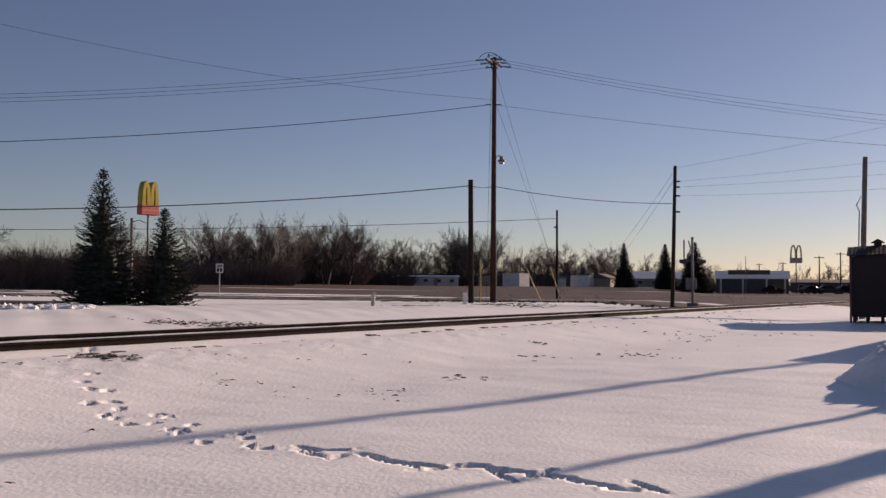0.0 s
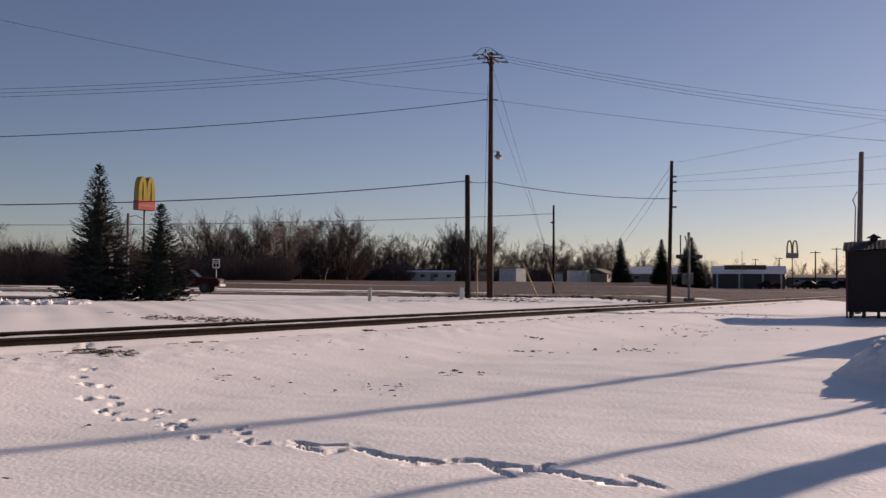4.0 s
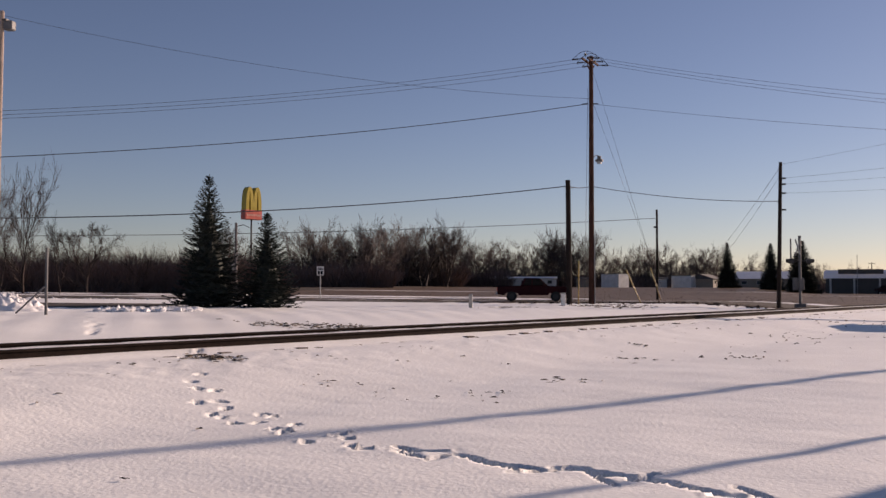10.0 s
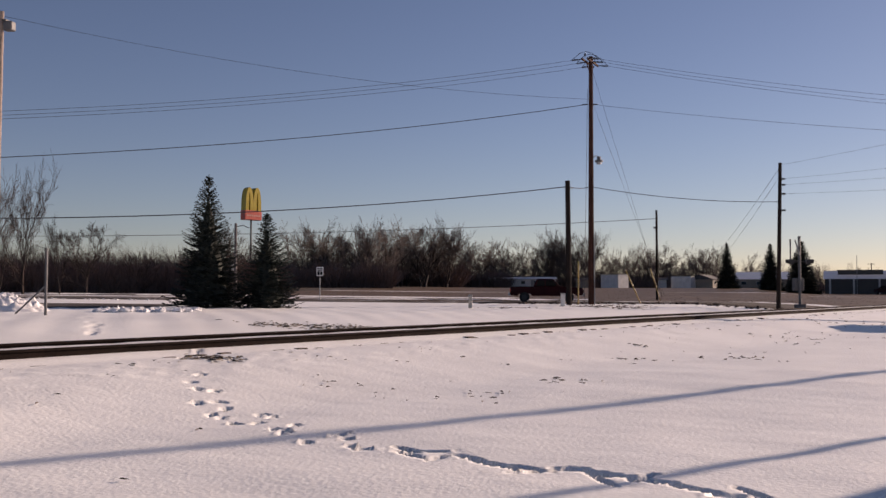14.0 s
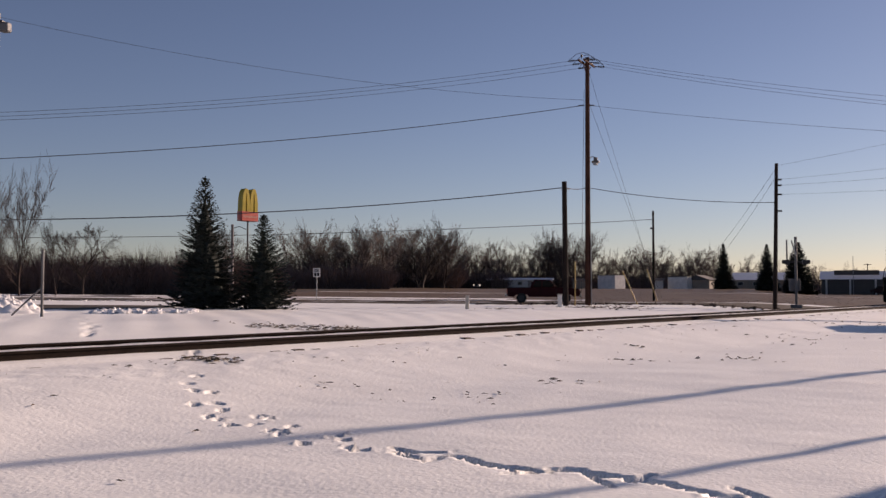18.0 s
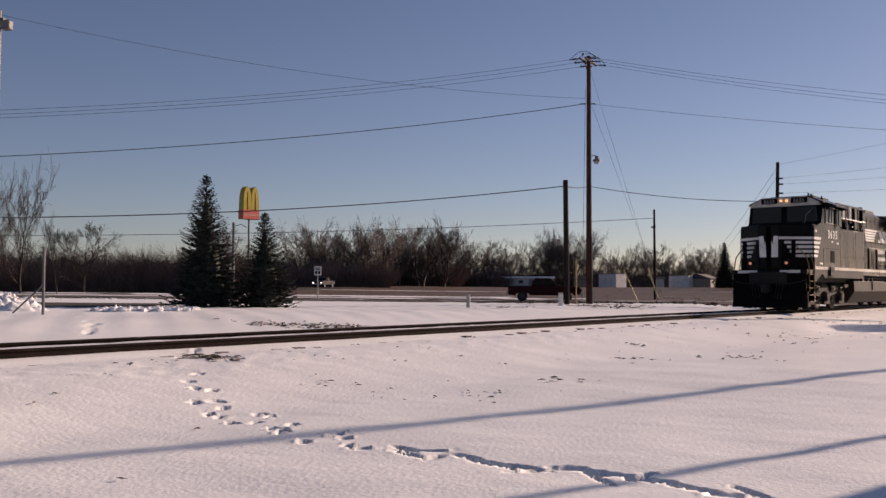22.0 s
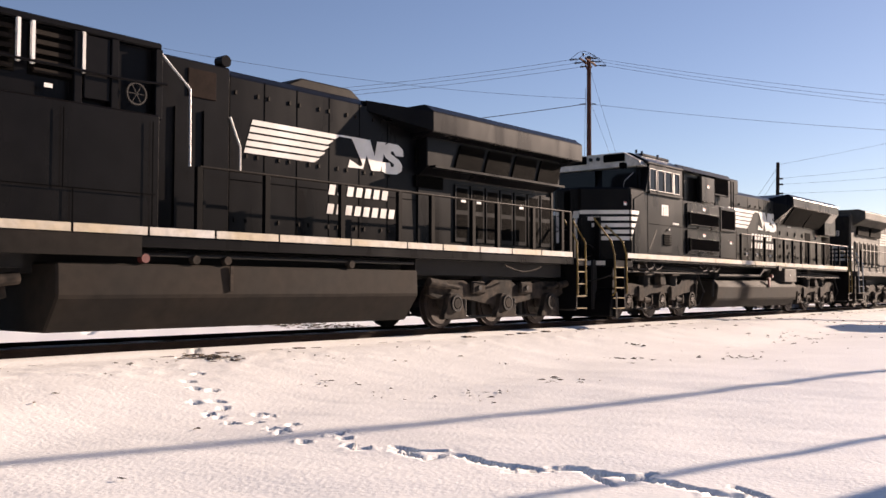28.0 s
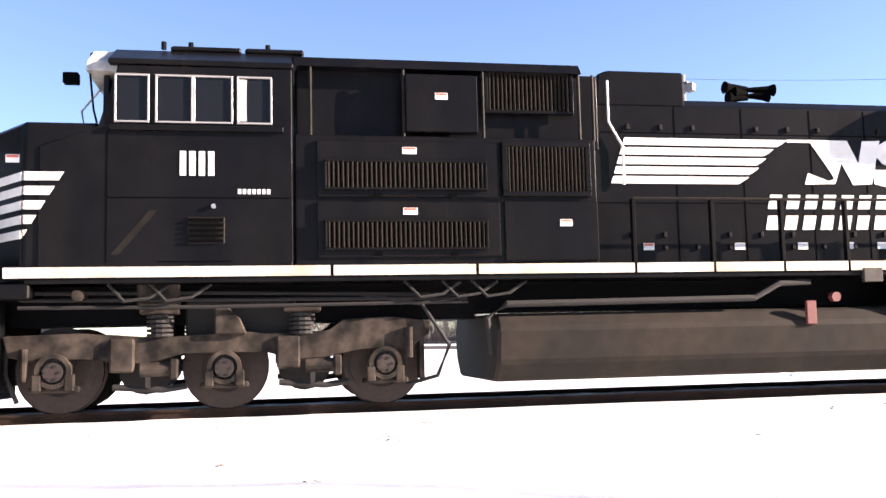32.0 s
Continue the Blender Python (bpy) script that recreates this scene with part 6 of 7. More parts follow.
def crew_cab(ob, x0, wx, x1, base, roof, win_top, lit=True, ahead=0.0):
    """Cab behind the nose: sloped brow with number boards, windshield, side walls and roof gear."""
    y = 1.5
    part("cab_body", P([(x0, base), (x0, 3.3), (wx, 3.52), (wx + 0.22, win_top + 0.1), (x1, win_top + 0.1), (x1, base)], "y", -y, y, bevel=0.02), LOCO_BLACK, ob, "black crew cab")
    part("cab_roof", P([(-y - 0.03, win_top + 0.1), (-y - 0.03, win_top + 0.16), (-0.95, roof), (0.95, roof), (y + 0.03, win_top + 0.16), (y + 0.03, win_top + 0.1)], "x", wx + 0.1, x1 + 0.02, bevel=0.015), LOCO_BLACK, ob)
    brow = part("brow", P([(-1.45, win_top + 0.02), (-1.38, win_top + 0.16), (-0.9, roof - 0.02), (0.9, roof - 0.02), (1.38, win_top + 0.16), (1.45, win_top + 0.02)], "x", wx + 0.03 - ahead, wx + 0.2), WHITE_DIRTY, ob, "pale brow above the windshield")
    for s in (-1, 1):
        part("windshield", P([(s * 0.12, 3.6), (s * 1.36, 3.6), (s * 1.3, win_top), (s * 0.12, win_top)], "x", wx + 0.02, wx + 0.08), PANE, ob, "dark windshield pane")
        bd = part("number_board", B(wx - 0.02 - ahead, wx + 0.06 - ahead, *sorted((s * 0.28, s * 0.95)), roof - 0.27, roof - 0.05, bevel=0.02), SEAM, ob, "lit number board")
        part("headlight", disc(bmesh.new(), (wx - 0.02 - ahead, s * 0.12, roof - 0.16), "x", 0.055, 0.06, 16), HEADLIGHT if lit else PANE, ob, "glowing round headlight" if lit else "unlit round headlight")
    for x, w in ((x0 + 1.5, 0.35), (x1 - 0.6, 0.3)):
        part("roof_unit", B(x, x + w * 2.6, -1.0, 0.8, roof - 0.02, roof + 0.06, bevel=0.025), LOCO_BLACK, ob)
    for x in (x0 + 1.4, x0 + 1.75, x1 - 0.3):
        part("antenna", disc(bmesh.new(), (x, -0.85, roof + 0.1), "z", 0.035, 0.1, 8), LOCO_BLACK, ob)
    part("mirror_rail", T([(wx - 0.25, -0.9, 3.5), (wx - 0.3, -1.0, 3.85), (wx - 0.05, -1.15, 4.1)], 0.015, 6), GREY_METAL, ob)
    return brow


def lead_engine():
    ob = thing("locomotive", "black six-axle freight locomotive, white nose stripes, lit headlights", "locomotive", group="locomotives")
    front_end(ob, 2.0, 1.15, 3.42, True, 0.42, 0.72, 0.4)
    brow = crew_cab(ob, 2.05, 2.98, 5.46, 1.6, 4.66, 4.25)
    for s in (-1, 1):
        lettering("number", "3635", 0.2, DIM_DIGITS, ob, Matrix.Translation((2.955, s * 0.61, 4.415)) @ pose(0, 0, 0, 90, 0, -90), "pale road number on the number board")
    lettering("number", "3635", 0.475, LABEL, ob, Matrix.Translation((4.4, -1.512, 2.93)) @ pose(0, 0, 0, 90, 0, 0), "white painted road number", 1.42)
    for x in (4.28, 4.36):
        slanted("small_bar", x, x + 0.06, 2.76, 2.84, 0.2, NEAR - 0.004, LABEL, ob)
    for i in range(5):
        slanted("small_bar", 4.95 + i * 0.06, 4.99 + i * 0.06, 2.72, 2.78, 0.1, NEAR - 0.004, LABEL, ob)
    for a, b in ((3.48, 3.92), (4.04, 4.36), (4.36, 4.9), (4.96, 5.3)):
        window(ob, a, b, 3.53, 4.2, NEAR - 0.002)
    part("open_sash", P([(4.95, 3.5), (5.3, 3.45), (5.3, 4.1), (4.95, 4.22)], "y", -1.62, -1.6), PANE, ob)
    part("awning", P([(-1.4, 4.46), (-1.92, 4.24), (-1.92, 4.2), (-1.4, 4.38)], "x", 3.5, 5.4), LOCO_BLACK, ob, "black awning over the cab windows")
    for x in (3.55, 5.33):
        part("awning_bracket", P([(-1.5, 4.38), (-1.88, 4.22), (-1.5, 4.1)], "x", x - 0.015, x + 0.015), LOCO_BLACK, ob)
    # the shade inside the vent is a flat black plate on the wall
    panel(ob, "cab_vent", 4.12, 4.65, 1.93, 2.42, NEAR, SEAM, 0.012, "black plate for the shaded vent opening")
    seams(ob, NEAR - 0.002, [(3.2, 1.75, 3.2, 2.5), (3.2, 2.5, 5.44, 2.5), (5.47, 1.75, 5.47, 4.3), (5.6, 2.22, 9.2, 2.22), (6.7, 1.75, 6.7, 2.22), (7.9, 1.75, 7.9, 2.22), (9.15, 1.75, 9.15, 3.3), (6.45, 2.22, 6.45, 3.3), (7.75, 2.22, 7.75, 3.3)])
    decal(ob, 2.22, 3.12, NEAR - 0.002)
    panel(ob, "word_bar", 2.75, 3.1, 1.83, 1.9, NEAR, LABEL, 0.004, bevel=0)
    panel(ob, "jack_pad", 3.95, 4.5, 1.38, 1.76, NEAR, LOCO_DUSTY, 0.06)
    for x in (4.08, 4.36):
        part("jack_bolt", disc(bmesh.new(), (x, -1.57, 1.6), "y", 0.03, 0.02, 8), TRUCK_DARK, ob)
    # equipment body behind the cab
    part("equipment_body", B(5.47, 9.3, -1.46, 1.46, 1.6, 3.42, bevel=0.03), LOCO_BLACK, ob, "black equipment cabinet")
    part("upper_cabinet", B(5.47, 9.3, -1.28, 1.28, 3.42, 4.48, bevel=0.03), LOCO_BLACK, ob)
    part("roof_deck", B(5.47, 9.36, -1.4, 1.4, 4.42, 4.52, bevel=0.02), LOCO_BLACK, ob)
    part("clean_air_box", B(9.3, 10.95, -1.0, 1.0, 1.7, 4.5, bevel=0.03), LOCO_BLACK, ob)
    for x in (9.85, 10.4):
        part("rib", B(x, x + 0.05, -1.04, -1.0, 1.75, 3.7), LOCO_BLACK, ob)
    part("hand_wheel", disc(bmesh.new(), (8.9, -1.44, 3.68), "y", 0.17, 0.03, 20, inner=0.145), TRUCK_DARK, ob, "hand brake wheel")
    for k in range(3):
        a = k * math.pi / 3
        part("wheel_spoke", T([(8.9 - 0.15 * math.cos(a), -1.44, 3.68 - 0.15 * math.sin(a)), (8.9 + 0.15 * math.cos(a), -1.44, 3.68 + 0.15 * math.sin(a))], 0.01, 5), TRUCK_DARK, ob)
    for a, b in ((5.52, 6.22), (6.4, 7.15), (7.34, 8.08)):
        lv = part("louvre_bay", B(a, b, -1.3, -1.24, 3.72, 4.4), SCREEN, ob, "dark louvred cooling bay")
        for k in range(5):
            part("louvre", B(a + 0.05, b - 0.05, -1.36, -1.3, 3.75 + k * 0.13, 3.81 + k * 0.13), SLAT, lv)
        for x in (a - 0.02, b - 0.03):
            part("bay_post", B(x, x + 0.045, -1.44, -1.38, 3.84, 4.42), STRIPE, ob, "white reflective post")
    for x in (6.8, 8.0, 8.57, 9.3):
        part("bay_divider", B(x - 0.06, x + 0.06, -1.42, -1.05, 3.36, 4.42, bevel=0.01), LOCO_BLACK, ob)
    panel(ob, "side_plate", 8.1, 8.5, 3.5, 4.4, -1.36, LOCO_BLACK, 0.04)
    decal(ob, 7.5, 3.55, -1.43, 0.12, 0.06, False)
    part("roof_rail", T([(5.5, -1.46, 3.88), (8.8, -1.46, 3.86), (9.4, -1.46, 3.9)], 0.02, 6), LOCO_BLACK, ob)
    part("grab_bar", T([(6.3, -1.47, 3.5), (6.3, -1.5, 3.55), (6.3, -1.5, 3.78), (6.3, -1.47, 3.83)], 0.014, 6), GREY_METAL, ob)
    # long hood
    part("hood", B(9.3, 20.85, -0.92, 0.92, 1.6, 4.42, bevel=0.04), LOCO_BLACK, ob, "long black engine hood")
    part("hood_roof", P([(-0.92, 4.38), (-0.7, 4.54), (0.7, 4.54), (0.92, 4.38)], "x", 11.0, 20.85), LOCO_BLACK, ob)
    part("exhaust_housing", P([(12.4, 4.5), (14.6, 4.5), (14.2, 4.74), (12.9, 4.74)], "y", -0.6, 0.6, bevel=0.03), LOCO_DUSTY, ob)
    part("hood_window", B(10.1, 10.65, -1.02, -0.98, 3.9, 4.36, bevel=0.01), STEEL_RUST, ob, "rusty recessed opening")
    part("grab_rail", T([(9.46, -1.22, 4.42), (9.97, -1.25, 3.95), (9.98, -1.25, 2.74)], 0.022, 6), GREY_METAL, ob)
    part("step_rail", T([(10.95, -1.0, 3.68), (11.15, -1.02, 3.2), (11.15, -1.02, 2.8)], 0.018, 6), STRIPE, ob)
    part("roof_light", disc(bmesh.new(), (10.9, -0.85, 4.62), "y", 0.1, 0.2, 12), LOCO_BLACK, ob)
    seams(ob, -0.922, [(x, 1.8, x, 4.4) for x in (11.0, 11.75, 12.5, 13.3, 14.1, 14.9)] + [(9.4, 2.66, 21.5, 2.66)])
    for i in range(17):
        for z in (1.95, 3.05, 4.1):
            if (i * 7 + int(z * 10)) % 3:
                part("door_latch", B(11.1 + i * 0.24, 11.14 + i * 0.24, -0.94, -0.918, z, z + 0.07), LOCO_DUSTY, ob)
    emblem(ob, 11.3, 3.12, 4.08, 0.62, -0.924, STRIPE, True, 0.86, 0.58)
    # radiator end
    part("radiator_wing", P([(-1.52, 4.0), (-1.52, 4.42), (-1.3, 4.58), (1.3, 4.58), (1.52, 4.42), (1.52, 4.0), (0.92, 3.92), (-0.92, 3.92)], "x", 15.6, 21.45, bevel=0.02), LOCO_BLACK, ob, "wide radiator roof overhang")
    bm = bmesh.new()
    lo = [bm.verts.new(v) for v in ((14.3, -0.92, 4.3), (14.3, 0.92, 4.3), (15.62, 1.52, 4.02), (15.62, -1.52, 4.02))]
    hi = [bm.verts.new(v) for v in ((14.3, -0.92, 4.5), (14.3, 0.92, 4.5), (15.62, 1.52, 4.4), (15.62, -1.52, 4.4))]
    bm.faces.new(lo), bm.faces.new(hi[::-1])
    for i in range(4):
        bm.faces.new((lo[i], hi[i], hi[(i + 1) % 4], lo[(i + 1) % 4]))
    part("wing_taper", bm, LOCO_BLACK, ob)
    part("radiator_body", P([(-0.95, 1.6), (-0.95, 3.2), (-1.2, 3.35), (-1.2, 4.0), (1.2, 4.0), (1.2, 3.35), (0.95, 3.2), (0.95, 1.6)], "x", 15.8, 20.88, bevel=0.02), LOCO_BLACK, ob)
    for i in range(4):
        x = 16.68 + i * 1.05
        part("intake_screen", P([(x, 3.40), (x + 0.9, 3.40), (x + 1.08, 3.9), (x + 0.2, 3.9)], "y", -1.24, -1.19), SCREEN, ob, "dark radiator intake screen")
    part("intake_ledge", B(15.9, 20.9, -1.34, -1.2, 3.32, 3.37), LOCO_BLACK, ob)
    for i in range(7):
        x = 17.0 + i * 0.56
        fr = part("louvre_door", B(x, x + 0.5, -0.985, -0.945, 1.85, 3.1, bevel=0.01), LOCO_BLACK, ob, "hinged louvre door")
        part("door_screen", B(x + 0.06, x + 0.44, -0.99, -0.984, 2.55, 3.02), SCREEN, fr)
        part("door_screen", B(x + 0.06, x + 0.44, -0.99, -0.984, 1.95, 2.45), SCREEN, fr)
        if i in (0, 1, 4):
            decal(ob, x + 0.2, 2.72, -0.992, 0.16, 0.1, i != 1)
    for z0, z1 in ((3.45, 3.75), (2.93, 3.18)):
        part("vent_screen", B(15.7, 16.6, -0.985, -0.945, z0, z1, bevel=0.01), SCREEN, ob, "dark vent screen")
    part("rear_plate", B(20.82, 20.9, -1.0, 1.0, 1.6, 3.9), LOCO_BLACK, ob)
    chain_pts = [(18.2 + k * 0.16, -1.46, 1.35 - 0.12 * math.sin(k / 9 * math.pi)) for k in range(10)]
    part("safety_chain", T(chain_pts, 0.02, 5), TRUCK_GREY, ob)
    # frame, tank, running gear
    part("frame", B(2.1, 21.1, -1.48, 1.48, 1.44, 1.62, bevel=0.01), LOCO_BLACK, ob)
    part("frame_skirt", P([(2.1, 1.62), (9.0, 1.62), (9.0, 1.3), (3.3, 1.3), (3.1, 1.45), (2.1, 1.1)], "y", -1.49, -1.44), LOCO_DUSTY, ob)
    part("frame_core", B(1.0, 21.6, -0.75, 0.75, 1.05, 1.5), TRUCK_DARK, ob)
    part("underframe", B(15.5, 21.0, -1.15, 1.15, 1.12, 1.46), TRUCK_DARK, ob)
    part("underframe", B(2.2, 7.4, -1.15, 1.15, 1.12, 1.46), TRUCK_DARK, ob)
    sill(ob, 2.1, 21.0, (3.1, 3.3, 3.75, 4.5, 5.2, 5.5, 6.7, 7.9, 9.1, 10.3, 11.6, 13.3, 14.85, 15.95, 17.2, 18.4, 19.6))
    part("fuel_tank", P([(-1.42, 0.72), (-1.4, 1.2), (1.4, 1.2), (1.42, 0.72), (1.08, 0.22), (-1.08, 0.22)], "x", 7.74, 15.28, bevel=0.03), TANK_DUST, ob, "long dusty fuel tank")
    part("sight_gauge", B(10.64, 10.7, -1.45, -1.42, 0.8, 1.2), TRUCK_GREY, ob)
    for x in (9.1, 10.0, 10.6, 13.4):
        part("fuel_filler", disc(bmesh.new(), (x, -1.38, 1.28), "y", 0.07, 0.12, 12), DULL_RED if x < 10 else TRUCK_GREY, ob)
    part("air_line", T([(7.8, -1.35, 1.34), (15.2, -1.35, 1.34)], 0.03, 6), TRUCK_DARK, ob)
    truck_a(ob, (2.46, 4.46, 6.46))
    truck_a(ob, (16.7, 18.55, 20.4))
    railing(ob, (10.0, 11.35, 13.1, 14.65, 15.64, 17.0, 17.9, 19.3, 20.55, 20.92), 1.6, 2.72, 1.5, LOCO_BLACK, 0.11, LOCO_DUSTY)
    rear_end(ob, 21.95, None, 22.3)
    return ob


def rear_end(ob, length, mat=None, reach=None):
    m = mat or LOCO_BLACK
    part("rear_platform", B(length - 0.75, length - 0.35, -1.5, 1.5, 1.42, 1.6), m, ob)
    for s in (-1, 1):
        for x in (length - 0.75, length - 0.35):
            part("grab_rail", T([(x - 0.1, s * 1.2, 2.55), (x, s * 1.5, 2.0), (x, s * 1.52, 0.7)], 0.024, 8), RAIL_YELLOW if mat is None else GREY_METAL, ob, "steel grab rail")
        for i in range(4):
            part("step", B(length - 0.75, length - 0.3, *sorted((s * 1.5, s * 1.0)), 0.35 + i * 0.3, 0.38 + i * 0.3), m, ob)
        part("step_side", B(length - 0.8, length - 0.74, *sorted((s * 1.5, s * 0.95)), 0.35, 1.6), m, ob)
    if reach:
        for s in (-1, 1):
            part("rail_post", B(length - 0.32, length - 0.22, *sorted((s * 1.15, s * 1.0)), 1.6, 2.63, bevel=0.01), m, ob)
            lamp = part("ditch_light", disc(bmesh.new(), (length - 0.15, s * 0.85, 1.9), "x", 0.15, 0.18, 18), m, ob, "unlit round ditch light")
            part("lens", disc(bmesh.new(), (length - 0.05, s * 0.85, 1.9), "x", 0.09, 0.02, 16), PANE, lamp)
            part("chain", T([(length - 0.27, s * 1.0, 2.5), (length - 0.25, s * 0.5, 2.25), (length - 0.25, 0, 2.2)], 0.014, 5), TRUCK_DARK, ob)
            for i in range(5):
                part("step_edge", B(length - 0.78, length - 0.3, *sorted((s * 1.5, s * 1.515)), 0.35 + i * 0.3, 0.375 + i * 0.3), RAIL_YELLOW, ob, "yellow step edge")
    part("rear_pilot", B(length - 0.6, length - 0.4, -1.3, 1.3, 0.3, 1.45, bevel=0.03), TRUCK_DARK, ob)
    part("coupler", B(length - 0.5, (reach or length) + 0.05, -0.14, 0.14, 0.72, 1.0, bevel=0.03), TRUCK_DARK, ob)


def second_engine():
    ob = thing("locomotive", "black six-axle locomotive with big side grilles and white stripes", "locomotive", group="locomotives")
    front_end(ob, 1.72, 0.9, 3.6, False, 0.0, 1.0, 0.38, (0.72, 1.34), 0.055)
    crew_cab(ob, 1.9, 2.6, 4.96, 1.78, 4.70, 4.25, False, 0.2)
    for i in range(4):
        part("number_bar", B(3.57 + i * 0.115, 3.57 + i * 0.115 + 0.075, -1.508, -1.5, 2.94, 3.25), LABEL, ob, "white upright painted bar")
    for i in range(7):
        part("small_bar", B(4.28 + i * 0.06, 4.32 + i * 0.06, -1.506, -1.5, 2.71, 2.77), LABEL, ob)
    for a, b in ((2.78, 3.2), (3.27, 3.73), (3.73, 4.22), (4.27, 4.71)):
        window(ob, a, b, 3.6, 4.22, NEAR - 0.002)
    part("window_sill", B(2.72, 4.85, -1.56, -1.5, 3.5, 3.57, bevel=0.01), LOCO_BLACK, ob)
    part("door_sash", B(4.27, 4.39, -1.52, -1.51, 3.64, 4.18), WHITE_DIRTY, ob)
    seams(ob, NEAR - 0.002, [(2.7, 1.85, 2.7, 3.5), (4.97, 1.85, 4.97, 4.5), (3.3, 1.86, 4.2, 1.86), (1.74, 1.85, 1.74, 3.4), (2.7, 2.66, 4.95, 2.66)])
    lv = panel(ob, "cab_louvre", 3.66, 4.12, 2.08, 2.42, NEAR, LOCO_DUSTY, 0.02, "small louvred vent")
    for k in range(5):
        part("louvre", B(3.68, 4.1, -1.545, -1.518, 2.1 + k * 0.066, 2.13 + k * 0.066), SEAM, lv)
    part("slant_bar", P([(2.75, 1.95), (2.85, 1.95), (3.3, 2.5), (3.2, 2.5)], "y", -1.504, -1.499), LOCO_DUSTY, ob)
    decal(ob, 1.5, 3.1, -1.4, 0.16, 0.1)
    part("cab_light", disc(bmesh.new(), (3.98, -1.52, 2.55), "y", 0.03, 0.06, 8), GREY_METAL, ob)
    part("lamp_bracket", B(2.08, 2.27, -1.1, -0.95, 4.2, 4.34, bevel=0.01), SEAM, ob)
    part("wiper", T([(2.45, -1.3, 4.3), (2.5, -1.3, 3.8), (2.55, -1.3, 3.6)], 0.014, 5), SEAM, ob)
    # equipment body with grilles
    part("equipment_body", B(4.99, 9.05, -1.46, 1.46, 1.78, 3.5, bevel=0.02), LOCO_BLACK, ob, "black equipment cabinet")
    part("upper_cabinet", B(5.02, 9.2, -1.2, 1.2, 3.4, 4.46, bevel=0.02), LOCO_BLACK, ob)
    part("roof_deck", P([(-1.42, 4.42), (-1.3, 4.57), (1.3, 4.57), (1.42, 4.42)], "x", 4.99, 8.9), LOCO_BLACK, ob)
    for z0, z1 in ((2.68, 3.42), (1.9, 2.62)):
        panel(ob, "grille_door", 5.27, 7.68, z0, z1, -1.462, LOCO_BLACK, 0.045, "large hinged grille door")
        grille(ob, 5.36, 7.5, z0 + 0.09, z0 + 0.48, -1.51, 34, 0.03)
        decal(ob, 6.38, z1 - 0.17, -1.512, 0.19, 0.09)
        for x in (6.0, 7.0):
            part("door_handle", B(x, x + 0.1, -1.53, -1.505, z0 + 0.015, z0 + 0.05), SEAM, ob)
    grille(ob, 7.72, 8.95, 2.7, 3.44, -1.47, 20, 0.07)
    grille(ob, 7.54, 8.8, 3.86, 4.46, -1.3, 20, 0.05)
    panel(ob, "side_panel", 7.74, 9.04, 1.84, 2.64, -1.462, LOCO_BLACK, 0.04)
    decal(ob, 8.5, 2.3, -1.505, 0.17, 0.09)
    bx = panel(ob, "blower_box", 6.45, 7.42, 3.56, 4.34, -1.3, LOCO_BLACK, 0.16, "boxy blower housing")
    decal(ob, 6.84, 4.0, -1.462, 0.17, 0.09)
    for x in (5.2, 6.42, 7.5, 8.85, 9.05):
        part("drain_pipe", T([(x, -1.42, 3.48), (x, -1.42, 4.4)], 0.022, 6), LOCO_DUSTY, ob)
    # hood
    part("hood", B(9.05, 20.9, -0.95, 0.95, 1.78, 4.15, bevel=0.03), LOCO_BLACK, ob, "long black engine hood")
    part("hood_roof", P([(-0.95, 4.1), (-0.75, 4.26), (0.75, 4.26), (0.95, 4.1)], "x", 10.6, 20.9), LOCO_BLACK, ob)
    part("stack_housing", P([(9.25, 4.1), (10.62, 4.1), (10.62, 4.62), (9.45, 4.62), (9.3, 4.56)], "y", -0.97, 0.97, bevel=0.03), LOCO_BLACK, ob)
    part("grab_rail", T([(9.42, -1.02, 4.45), (9.42, -1.02, 3.85), (9.62, -1.02, 3.5), (9.62, -1.02, 2.95)], 0.018, 6), STRIPE, ob, "white grab rail")
    hb = part("horn", B(12.05, 12.3, -0.1, 0.1, 4.24, 4.4), SEAM, ob, "cluster of air horns")
    for x, d, z in ((12.6, 1, 4.66), (12.5, 1, 4.56), (11.75, -1, 4.68), (11.8, -1, 4.52), (11.9, -1, 4.6)):
        part("trumpet", T([(12.15, 0, z), (x - d * 0.1, -0.02, z), (x, -0.03, z)], 0.035, 10, taper=0.1), SEAM, hb)
    seams(ob, -0.952, [(x, 1.82, x, 4.1) for x in (10.45, 11.5, 12.6, 13.5, 14.45)] + [(9.1, 2.7, 20.8, 2.7), (9.1, 3.72, 14.4, 3.72)])
    for i in range(22):
        x = 9.7 + i * 0.5
        for z in (3.76, 2.2, 2.02):
            if (i * 5 + int(z * 10)) % 4:
                part("door_latch", B(x, x + 0.05, -0.985, -0.95, z, z + 0.08, bevel=0.008), LOCO_DUSTY, ob)
    for x in (9.9, 11.3, 12.3, 13.05, 13.6):
        decal(ob, x, 2.02, -0.955, 0.16, 0.1, x < 10)
    emblem(ob, 9.45, 2.96, 4.95, 0.70, -0.954, STRIPE)
    # radiator
    part("radiator_wing", P([(-1.48, 3.98), (-1.48, 4.3), (-1.3, 4.44), (1.3, 4.44), (1.48, 4.3), (1.48, 3.98), (0.95, 3.3), (-0.95, 3.3)], "x", 14.75, 20.4, bevel=0.02), LOCO_BLACK, ob, "flared radiator roof")
    bm = bmesh.new()
